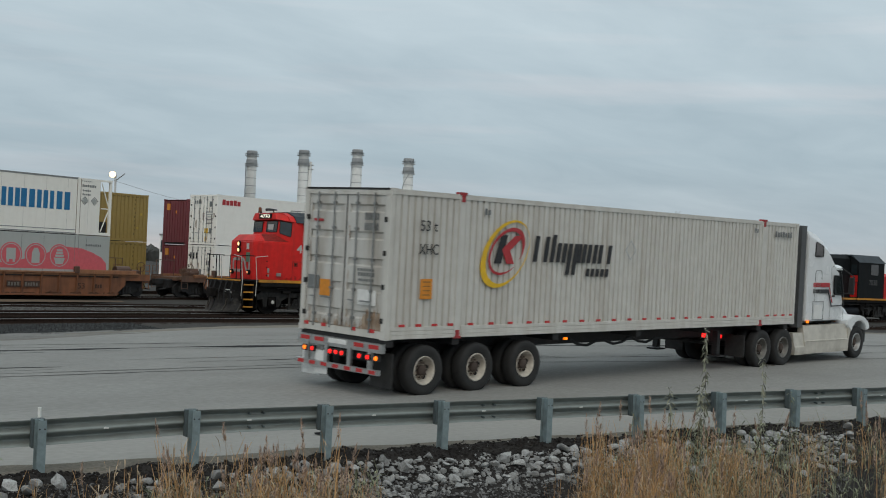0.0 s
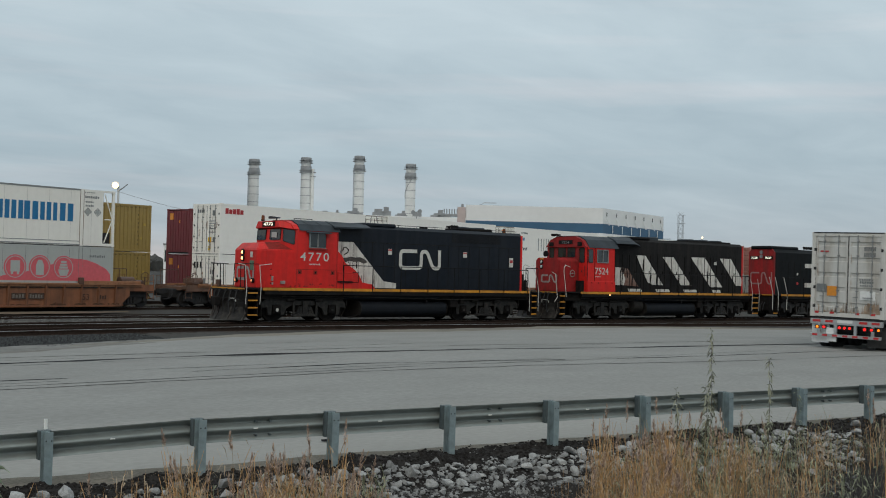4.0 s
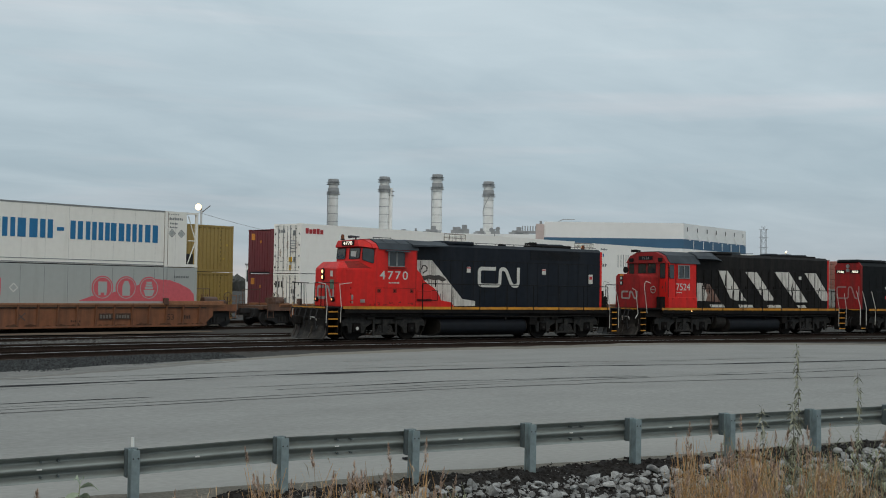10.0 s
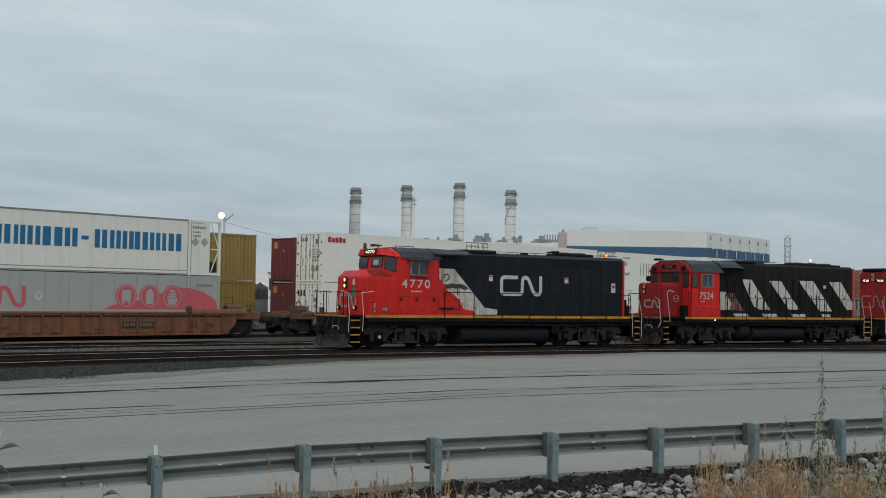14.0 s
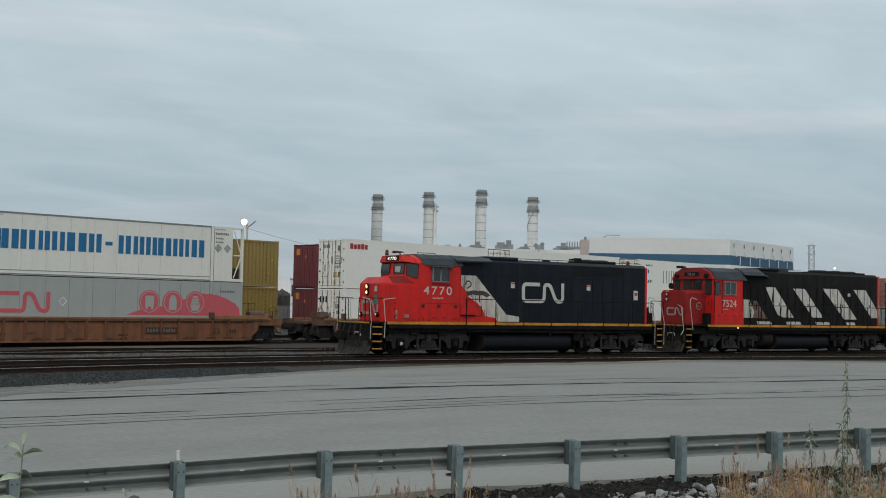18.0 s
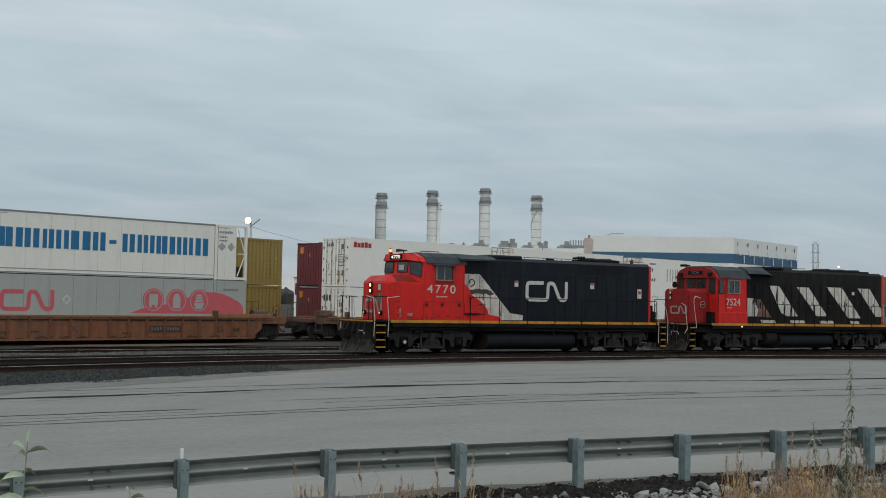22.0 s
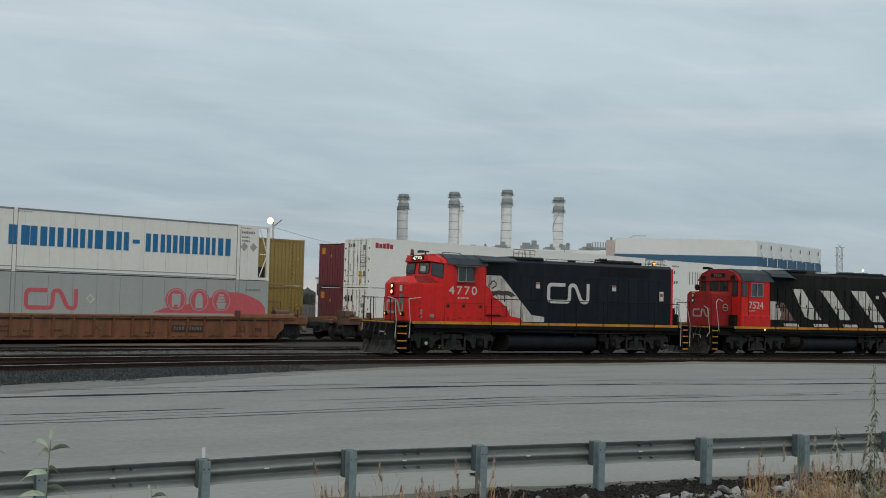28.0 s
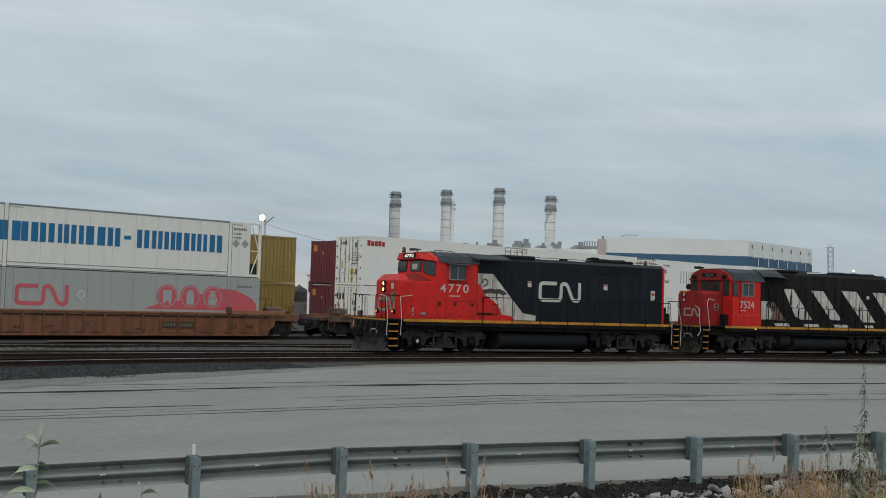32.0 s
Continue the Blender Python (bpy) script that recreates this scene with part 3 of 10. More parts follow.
# ---------------------------------------------------------------- guard rail
galv = mat("galvanised_steel", (0.245, 0.27, 0.257), 0.45, 0.3, grain=7, vary=0.08, dirt=(0.15, 0.163, 0.155), dirt_amt=0.35, dirt_scale=1.5, bump=0.04)
galv_post = mat("weathered_galvanised_post", (0.26, 0.33, 0.345), 0.55, 0.35, grain=9, vary=0.2, dirt=(0.13, 0.15, 0.15), dirt_amt=0.6, dirt_scale=3, bump=0.05)
block_mat = mat("dark_plastic_spacer", (0.075, 0.096, 0.10), 0.6, grain=12, vary=0.15, bump=0.05)
gasket_b = mat("dark_bolt_hole", (0.02, 0.02, 0.02), 0.8, bump=0)
white_mark = mat("white_reflector", (0.75, 0.75, 0.72), 0.4, grain=20, vary=0.05, bump=0)

def sink(s):
    """The rail sinks a little towards its near end."""
    return lerp(s, [-20, -1.9, 0.0, 1.9, 40], [-0.40, -0.097, -0.056, 0.0, 0.0])


GR = math.degrees(math.atan(-0.0913))
guard = thing("guard_rail", pose(4.72, 13.54, 0, 0, 0, GR), "galvanised steel W-beam guard rail on steel posts beside the road", "guard rail")
TOP = 0.595
SPACING = 1.893
# the beam stands on the road's side of the posts
prof = [(0.088 * (0.5 - 0.5 * math.cos(2 * math.pi * i / 14)) ** 1.25, 0.312 * (1 - i / 28)) for i in range(29)]
for k in range(-4, 12):
    bm = B()
    x0, x1 = k * 2 * SPACING - 1.04, (k + 1) * 2 * SPACING - 1.04 + 0.3
    lift = 0.003 * (k % 2)
    segs = 10
    front, back = [], []
    for i in range(segs + 1):
        x = x0 + (x1 - x0) * i / segs
        sag = 0.006 * noise.noise((x * 0.6, 7.7, 0))
        front.append([bm.verts.new((x, 0.256 + d + lift + sag, TOP - 0.325 + z + sink(x))) for d, z in prof])
        back.append([bm.verts.new((x, 0.259 + d + lift + sag, TOP - 0.325 + z + sink(x))) for d, z in prof])
    for ring in (front, back):
        for a, b in zip(ring, ring[1:]):
            for j in range(len(prof) - 1):
                bm.faces.new((a[j], b[j], b[j + 1], a[j + 1]))
    bmesh.ops.recalc_face_normals(bm, faces=bm.faces[:])
    beam = part("beam", bm, galv, guard, smooth=True)
    for dx in (0.05, 0.25):
        for dz in (0.06, 0.24):
            bm = B()
            zb = TOP - 0.325 + dz + sink(x0 + dx)
            rod(bm, (x0 + dx, 0.262, zb), (x0 + dx, 0.345, zb), 0.014, 6)
            part("splice_bolt", bm, block_mat, beam)
    for dx in (0.03, 1.92):
        zb = sink(x0 + dx)
        bm = B()
        box(bm, x0 + dx - 0.03, x0 + dx + 0.03, 0.243, 0.254, TOP - 0.176 + zb, TOP - 0.160 + zb)
        part("reflector", bm, white_mark, beam)
post_bm = B()
for dims in ((-0.05, 0.05, -0.006, 0.006), (-0.05, 0.05, 0.140, 0.152)):
    box(post_bm, *dims, -1.1, 0.0)
box(post_bm, -0.004, 0.004, 0.006, 0.140, -1.1, 0.0)
block_bm = B()
box(block_bm, -0.075, 0.075, 0.153, 0.25, -0.345, 0.005)
bevel(block_bm, 0.008)
post0 = None
for k in range(-7, 23):
    lean = random.uniform(-0.012, 0.012)
    if post0 is None:
        post0 = part("post", post_bm, galv_post, guard, smooth=False)
        spacer0 = part("spacer", block_bm, block_mat, post0)
        bm = B()
        rod(bm, (-0.03, -0.009, -0.10), (-0.03, 0.0, -0.10), 0.010, 6)
        bolt0 = part("bolt_hole", bm, gasket_b, post0)
        post0.location = (k * SPACING + 0.05, 0, TOP + 0.012 + sink(k * SPACING))
        p = post0
    else:
        p = like(post0, guard, (k * SPACING + 0.05, random.uniform(-0.01, 0.01), TOP + 0.012 + sink(k * SPACING) + random.uniform(-0.012, 0.012)))
        like(spacer0, p, (0, 0, 0))
        like(bolt0, p, (0, 0, 0))
    like(bolt0, p, (0.06, 0, 0))
    p.rotation_euler = (random.uniform(-0.01, 0.01), lean, random.uniform(-0.05, 0.05))
bm = B()
rod(bm, (4.89, 13.95, -0.2), (4.87, 13.95, 0.655), 0.022, 8)
tagged(part("marker_stake", bm, white_mark), "thin white marker stake behind a guard rail post", "stake")

# ---------------------------------------------------------------- shipping containers
def paint(name, col, **kw):
    args = dict(rough=0.5, grain=3.5, vary=0.07, dirt=(0.16, 0.12, 0.09), dirt_amt=0.35, dirt_scale=0.9, bump=0.04, streak=True, lo=0.5, hi=0.85)
    args.update(kw)
    return mat(name, col, **args)


p_trailer = paint("chalky_grey_white_paint", (0.59, 0.575, 0.535), dirt=(0.36, 0.31, 0.25), dirt_amt=0.55, lo=0.42, hi=0.8)
p_trailer_door = paint("stained_grey_white_doors", (0.55, 0.54, 0.51), dirt=(0.24, 0.185, 0.13), dirt_amt=0.7, lo=0.45, hi=0.75, dirt_scale=0.8)
p_white = paint("white_container_paint", (0.86, 0.84, 0.775), vary=0.03, dirt=(0.50, 0.44, 0.36), dirt_amt=0.25)
p_reefer = paint("white_reefer_paint", (0.93, 0.905, 0.845), vary=0.03, dirt=(0.62, 0.56, 0.48), dirt_amt=0.25, lo=0.6, hi=0.9)
p_grey = paint("pale_grey_container_paint", (0.41, 0.43, 0.41), vary=0.03, dirt=(0.26, 0.25, 0.23), dirt_amt=0.35)
p_tan = paint("mustard_container_paint", (0.30, 0.205, 0.055), dirt=(0.16, 0.10, 0.05), dirt_amt=0.4)
p_maroon = paint("maroon_container_paint", (0.17, 0.030, 0.035), dirt=(0.09, 0.04, 0.03), dirt_amt=0.4)
steel_dark = mat("dark_greasy_steel", (0.022, 0.022, 0.023), 0.7, 0.2, grain=10, vary=0.3, dirt=(0.055, 0.045, 0.036), dirt_amt=0.5, dirt_scale=2, bump=0.1)
gasket = mat("black_rubber", (0.02, 0.02, 0.021), 0.8, grain=20, vary=0.2, bump=0.05)
zinc = mat("zinc_lock_rod", (0.26, 0.265, 0.26), 0.5, 0.5, grain=12, vary=0.2, bump=0.03)
c_red = mat("red_paint", (0.42, 0.03, 0.035), 0.5, grain=9, vary=0.15, bump=0.02)
c_blue = mat("blue_paint", (0.012, 0.155, 0.34), 0.5, grain=6, vary=0.12, bump=0.02)
c_pink = mat("faded_red_paint", (0.62, 0.115, 0.135), 0.55, grain=6, vary=0.1, bump=0.02)
c_black = mat("black_paint", (0.016, 0.016, 0.018), 0.5, grain=8, vary=0.2, bump=0.02)
c_orange = mat("orange_decal", (0.65, 0.24, 0.02), 0.5, grain=12, vary=0.15, bump=0.02)
c_grey = mat("grey_stencil_paint", (0.17, 0.18, 0.18), 0.6, grain=8, vary=0.2, bump=0.0)
c_seam = mat("pale_panel_seam", (0.56, 0.55, 0.51), 0.6, grain=6, vary=0.2, bump=0.0)
c_edge = mat("rusty_post_edge", (0.30, 0.225, 0.165), 0.8, grain=7, vary=0.4, dirt=(0.14, 0.09, 0.06), dirt_amt=0.7, dirt_scale=3, bump=0.05)
c_yellow = mat("yellow_paint", (0.72, 0.44, 0.015), 0.5, grain=8, vary=0.12, bump=0.02)


def corrugated(bm, x0, x1, z0, z1, y, depth, pitch, out=-1):
    """A pressed wall sheet with trapezoid ribs, in the plane y, of ribs that stand out by depth."""
    n = max(1, round((x1 - x0) / pitch))
    p = (x1 - x0) / n
    pts = []
    for i in range(n):
        a = x0 + i * p
        pts += [(a, 0), (a + 0.14 * p, 0), (a + 0.23 * p, 1), (a + 0.91 * p, 1)]
    pts.append((x1, 0))
    lo = [bm.verts.new((x, y + out * depth * (k - 1), z0)) for x, k in pts]
    hi = [bm.verts.new((x, y + out * depth * (k - 1), z1)) for x, k in pts]
    for i in range(len(pts) - 1):
        f = (lo[i], lo[i + 1], hi[i + 1], hi[i])
        bm.faces.new(f if out < 0 else f[::-1])


def container(name, m, length, colour, label, ribs=True, height=2.896, width=2.44, inner=0.0, door_at=0, group="shipping containers", door_colour=None, end_frame=0.0, pitch=0.28, depth=0.036, seams=True):
    """A freight container; x along it from its left end, y away from its near side, z up from its floor."""
    c = thing(name, m, label, "container", group)
    L, W, H = length, width, height
    for side, y in (("side_wall", 0.0), ("side_wall", W)):
        out = -1 if y == 0 else 1
        bm = B()
        if ribs:
            spans = [(0.10, L - 0.10)]
            if inner:
                spans = [(0.10, inner - 0.08), (inner + 0.08, L - inner - 0.08), (L - inner + 0.08, L - 0.10)]
            for a, b in spans:
                corrugated(bm, a, b, 0.14, H - 0.09, y - out * 0.012, depth, pitch, out)
        else:
            box(bm, 0.1, L - 0.1 - end_frame, y - (0.0 if y == 0 else 0.05), y + (0.05 if y == 0 else 0.0), 0.14, H - 0.09)
        part(side, bm, colour, c)
        for z0, z1, nm in ((0.0, 0.15, "bottom_rail"), (H - 0.10, H, "top_rail")):
            bm = B()
            ya, yb = (0.0, 0.09) if y == 0 else (W - 0.09, W)
            o = -0.004 if y == 0 else 0.0
            box(bm, 0.05, L - 0.05, ya + o, yb + 0.004, z0, z1)
            part(nm, bm, colour, c)
        if inner:
            for xp in (inner, L - inner):
                boxpart("inner_post", colour, c, (xp - 0.09, xp + 0.09, (-0.012 if y == 0 else W - 0.1), (0.1 if y == 0 else W + 0.012), 0.0, H + 0.004), bev=0.006)
        if not ribs and seams:
            # seams between the wall panels
            bm = B()
            k = 1
            while k * 1.22 < L - 0.3 - end_frame:
                box(bm, k * 1.22 - 0.006, k * 1.22 + 0.006, y - 0.004, y + 0.004, 0.16, H - 0.11)
                k += 1
            o = part("panel_seams", bm, c_grey if colour is p_grey else c_seam, c)
            o["kind"] = "stuff"
    bm = B()
    box(bm, 0.05, L - 0.05, 0.05, W - 0.05, H - 0.05, H - 0.01)
    part("roof", bm, colour, c)
    bm = B()
    box(bm, 0.05, L - 0.05, 0.05, W - 0.05, 0.0, 0.12)
    part("floor_frame", bm, steel_dark, c)
    for x in (0.0, L - 0.12):
        for y in (-0.006, W - 0.134):
            boxpart("corner_post", colour, c, (x, x + 0.12, y, y + 0.14, 0.0, H + 0.006), bev=0.006)
    for x in ((0.0, L - 0.16) if not inner else (0.0, inner - 0.08, L - inner - 0.08, L - 0.16)):
        for y in (-0.014, W - 0.146):
            for z in (-0.012, H - 0.105):
                boxpart("corner_casting", colour, c, (x - 0.003, x + 0.163, y, y + 0.16, z, z + 0.118))
    # plain end
    xe = L if door_at == 0 else 0.0
    bm = B()
    s = -1 if door_at == 0 else 1
    box(bm, min(xe + s * 0.02, xe + s * (0.07 + end_frame)) if not end_frame else xe - 0.07 - end_frame, max(xe + s * 0.02, xe + s * 0.07) if not end_frame else xe - 0.02 - end_frame, 0.1, W - 0.1, 0.1, H - 0.1)
    part("end_wall", bm, colour, c)
    if ribs:
        bm = B()
        for y in np.arange(0.16, W - 0.26, 0.27):
            box(bm, *sorted((xe + s * 0.022, xe - s * 0.010)), y, y + 0.17, 0.12, H - 0.11)
        part("end_ribs", bm, colour, c)
    # door end
    xd, s = (0.0, 1) if door_at == 0 else (L, -1)
    half = (W - 0.30) / 2
    for k in range(2):
        y0 = 0.13 + k * (half + 0.04)
        bm = B()
        x0, x1 = sorted((xd + s * 0.035, xd + s * 0.085))
        # five pressed grooves across each leaf
        fx, gx, bx = xd + s * 0.030, xd + s * 0.072, xd + s * 0.095
        outline = [(bx, 0.16), (fx, 0.16)]
        for z in (0.42, 0.95, 1.45, 1.97, 2.50) if ribs else ():
            outline += [(fx, z - 0.085), (gx, z - 0.05), (gx, z + 0.05), (fx, z + 0.085)]
        outline += [(fx, H - 0.13), (bx, H - 0.13)]
        prism(bm, outline, y0 + 0.07, y0 + half - 0.07)
        for ya in (y0, y0 + half - 0.07):
            box(bm, *sorted((fx - s * 0.004, bx)), ya, ya + 0.07, 0.16, H - 0.13)
        bmesh.ops.recalc_face_normals(bm, faces=bm.faces[:])
        door = part("door", bm, door_colour or colour, c)
        for f in (0.28, 0.72):
            bm = B()
            y = y0 + half * f
            rod(bm, (xd - s * 0.012, y, 0.1), (xd - s * 0.012, y, H - 0.08), 0.018, 8)
            for z in (0.35, 0.9, 1.5, 2.1, 2.6):
                x0, x1 = sorted((xd - s * 0.035, xd + s * 0.03))
                box(bm, x0, x1, y - 0.035, y + 0.035, z - 0.025, z + 0.025)
            lock = part("lock_rod", bm, zinc, door)
            bm = B()
            x0, x1 = sorted((xd - s * 0.05, xd - s * 0.03))
            box(bm, x0, x1, y - 0.05, y + 0.28 if f < 0.5 else y + 0.12, 0.68, 0.71)
            part("handle", bm, zinc, lock)
        ye = y0 - 0.02 if k == 0 else y0 + half
        for z in (0.35, 1.0, 1.65, 2.3):
            bm = B()
            x0, x1 = sorted((xd - s * 0.01, xd + s * 0.06))
            box(bm, x0, x1, ye - 0.03, ye + 0.05, z - 0.05, z + 0.05)
            part("hinge", bm, steel_dark, door)
    bm = B()
    x0, x1 = sorted((xd + s * 0.102, xd + s * 0.14))
    box(bm, x0, x1, 0.12, W - 0.12, 0.12, H - 0.10)
    part("door_gasket", bm, gasket, c)
    for ya in (0.115, W / 2 - 0.012, W - 0.137):
        bm = B()
        x0, x1 = sorted((xd + s * 0.022, xd + s * 0.10))
        box(bm, x0, x1, ya, ya + 0.022, 0.15, H - 0.128)
        part("door_gasket", bm, gasket, c)
    bm = B()
    x0, x1 = sorted((xd + s * 0.0, xd + s * 0.10))
    box(bm, x0, x1, 0.10, W - 0.10, 0.004, 0.145)
    part("door_sill", bm, colour, c)
    bm = B()
    box(bm, x0, x1, 0.10, W - 0.10, H - 0.125, H - 0.004)
    part("door_header", bm, colour, c)
    return c


def flat(name, poly, material, parent, y=-0.006, thick=0.006, label=""):
    """A painted mark: a thin plate with an (x, z) outline on the near side of its thing."""
    bm = B()
    lo = [bm.verts.new((x, y - thick, z)) for x, z in poly]
    hi = [bm.verts.new((x, y, z)) for x, z in poly]
    n = len(poly)
    for i in range(n):
        bm.faces.new((lo[i], lo[(i + 1) % n], hi[(i + 1) % n], hi[i]))
    bm.faces.new(lo)
    bmesh.ops.recalc_face_normals(bm, faces=bm.faces[:])
    return part(name, bm, material, parent, label)


def bars(name, x, z, w, h, n, material, parent, y=-0.006, label="", slant=0.0, gap=0.35, vary=True):
    """Writing that stands as plain upright bars, each a part of its own."""
    p = w / n
    for i in range(n):
        bm = B()
        a, b = x + i * p, x + (i + 1) * p - gap * p
        top = h * (1.0 if not vary else (1.0, 0.82, 0.92)[i % 3])
        hexa(bm, [(a, y - 0.005, z), (b, y - 0.005, z), (b, y, z), (a, y, z), (a + slant * top, y - 0.005, z + top), (b + slant * top, y - 0.005, z + top), (b + slant * top, y, z + top), (a + slant * top, y, z + top)])
        part(name, bm, material, parent, label)


def stroke(pts, w):
    """The outline of a thick polyline, mitred."""
    left, right = [], []
    n = len(pts)
    for i, p in enumerate(pts):
        a = Vector(pts[max(0, i - 1)])
        b = Vector(pts[min(n - 1, i + 1)])
        p = Vector(p)
        d1 = (p - a).normalized() if i else (b - p).normalized()
        d2 = (b - p).normalized() if i < n - 1 else d1
        t = (d1 + d2)
        t = t.normalized() if t.length > 1e-6 else d1
        nrm = Vector((-t.y, t.x))
        k = w / 2 / max(0.45, nrm.dot(Vector((-d1.y, d1.x))))
        left.append(tuple(p + nrm * k))
        right.append(tuple(p - nrm * k))
    return left, right


def ribbon(name, pts, w, material, parent, y=-0.006, thick=0.008, label="", close=False):
    """A painted line of even width along (x, z) points."""
    if close:
        pts = list(pts) + [pts[0], pts[1]]
    l, r = stroke(pts, w)
    bm = B()
    rings = []
    for a, b in zip(l, r):
        rings.append([bm.verts.new((a[0], y - thick, a[1])), bm.verts.new((b[0], y - thick, b[1])), bm.verts.new((b[0], y, b[1])), bm.verts.new((a[0], y, a[1]))])
    if close:
        rings = rings[:-1]
    for p, q in zip(rings, rings[1:]):
        for k in range(4):
            bm.faces.new((p[k], p[(k + 1) % 4], q[(k + 1) % 4], q[k]))
    bm.faces.new(rings[0])
    bm.faces.new(rings[-1])
    bmesh.ops.recalc_face_normals(bm, faces=bm.faces[:])
    return part(name, bm, material, parent, label)


def rounded(pts, r, n=5):
    """Rounds the inner corners of a polyline."""
    out = [pts[0]]
    for i in range(1, len(pts) - 1):
        p, a, b = Vector(pts[i]), Vector(pts[i - 1]), Vector(pts[i + 1])
        q, s = p + (a - p).normalized() * min(r, (a - p).length * 0.45), p + (b - p).normalized() * min(r, (b - p).length * 0.45)
        for k in range(n + 1):
            t = k / n
            out.append(tuple(q * (1 - t) ** 2 + p * 2 * t * (1 - t) + s * t * t))
    return out + [pts[-1]]


def worm(name, x, z, w, h, thick, material, parent, y=-0.006, label="", flip=False):
    """The railway's mark, as one winding band."""
    g = thick / 2
    a = [(x + w * 0.42, z + h - g), (x + g, z + h - g), (x + g, z + g), (x + w * 0.52, z + g), (x + w * 0.53, z + h - g), (x + w * 0.66, z + h - g), (x + w * 0.81, z + g), (x + w - g, z + g), (x + w - g, z + h)]
    return ribbon(name, rounded(a, h * 0.2), thick, material, parent, y, label=label or "company mark as one winding band")

# ---------------------------------------------------------------- the container train
def on_train(s, off=0.0, z=0.0):
    return TRAIN @ pose(s, off, z - RAIL_Z)


mo = container("container", on_train(-1.98, 0, 3.54), 16.05, p_white, "long white refrigerated container with blue lettering, stacked on a grey one", ribs=False, inner=1.98, width=2.6, end_frame=0.62)
lo_c = container("container", on_train(-1.98, 0, 0.60), 16.05, p_grey, "long pale grey container with faded red marks in a well car", ribs=False, inner=1.98, width=2.6)
# blue lettering of a haulier, as plain blocks
xs_l = [(-0.30, 0.69), (0.72, 1.53), (1.62, 2.33), (2.50, 2.71), (2.80, 3.42), (3.56, 3.80), (3.92, 4.92), (5.05, 5.71), (6.63, 7.30), (7.46, 8.05), (8.16, 8.78), (8.84, 9.60), (9.72, 10.32), (10.44, 10.66), (10.82, 11.58)]
for a, b in xs_l:
    w = b - a
    bm = B()
    if w < 0.35:
        box(bm, a, b, -0.014, -0.004, 1.21, 2.11)
    else:
        st = w * 0.41
        box(bm, a, a + st, -0.014, -0.004, 1.21, 2.11)
        box(bm, b - st, b, -0.014, -0.004, 1.21, 2.11)
    o = part("lettering_block", bm, c_blue, mo)
    o.location = (1.98, 0, 0)
o = boxpart("lettering_block", c_blue, mo, (5.92, 6.30, -0.014, -0.004, 1.58, 1.76))
o.location = (1.98, 0, 0)
bars("stencil", 14.25, 2.45, 0.85, 0.13, 8, c_grey, mo)
bars("stencil", 14.28, 2.22, 0.5, 0.09, 5, c_grey, mo)
bars("stencil", 14.28, 2.02, 0.5, 0.09, 5, c_grey, mo)
for dx in (14.22, 14.80):
    ribbon("placard", [(dx, 1.75), (dx + 0.2, 1.95), (dx + 0.4, 1.75), (dx + 0.2, 1.55)], 0.03, c_grey, mo, close=True)
    flat("placard_field", [(dx + 0.05, 1.75), (dx + 0.2, 1.90), (dx + 0.35, 1.75), (dx + 0.2, 1.60)], p_grey, mo, -0.006, 0.006)
bm = B()
pipe(bm, [(15.5, 0.1, 0.2), (15.98, 0.1, 1.4), (15.5, 0.1, 2.7)], 0.03)
pipe(bm, [(15.5, 0.1, 1.4), (15.98, 0.1, 1.4)], 0.03)
boxpart("cooling_unit", steel_dark, mo, (15.55, 15.95, 0.25, 1.2, 0.12, 0.72), "dark cooling unit")
boxpart("top_trim", mat("dull_aluminium_trim", (0.26, 0.27, 0.265), 0.5, 0.3, grain=5, vary=0.15, bump=0.02), mo, (0.05, 14.0, -0.012, 0.02, 2.815, 2.90))
boxpart("bottom_trim", MATS["dull_aluminium_trim"], mo, (0.05, 14.0, -0.012, 0.02, 0.02, 0.07))
boxpart("bottom_trim", MATS["dull_aluminium_trim"], mo, (0.05, 14.0, -0.010, 0.02, 0.20, 0.235))
for c_, mm in ((mo, c_edge), (lo_c, MATS["dull_aluminium_trim"])):
    for xp in (1.98, 14.07):
        for q in (-0.115, 0.092):
            boxpart("post_edge", mm, c_, (xp + q, xp + q + 0.022, -0.016, 0.0, 0.05, 2.84), "stained edge of the lifting post")
for xp in (1.98, 14.07):
    for k in range(6):
        boxpart("vent_slot", c_grey, mo, (xp + 0.16 + 0.11 * k, xp + 0.20 + 0.11 * k, -0.014, 0.0, 2.72, 2.77), "grey vent slot")
# black strip standing for the shade in the gap between the two containers
boxpart("stack_gap", gasket, mo, (0.2, 15.9, -0.004, 0.05, -0.03, 0.004))
part("generator_frame", bm, p_white, mo, "white braced frame with a cooling unit")
worm("company_mark", 1.98 + 0.55, 1.19, 2.62, 1.0, 0.19, c_pink, lo_c)
bm = B()
for cx in (8.45, 9.79, 11.12):
    lathe(bm, (1.98 + cx, -0.004, 1.79), "y", [(0, 0.6), (-0.012, 0.6)], 32)
part("round_emblem", bm, c_pink, lo_c, "three round faded red emblems")
blob = [(7.15, 1.13), (7.9, 1.38), (8.6, 1.45), (9.8, 1.75), (11.0, 2.1), (11.4, 2.28), (12.4, 2.22), (13.0, 2.05), (13.6, 1.78), (13.88, 1.5), (13.92, 1.13)]
flat("red_wave", [(x + 1.98, z) for x, z in blob], c_pink, lo_c, -0.004, 0.006, "faded red wave-shaped field")
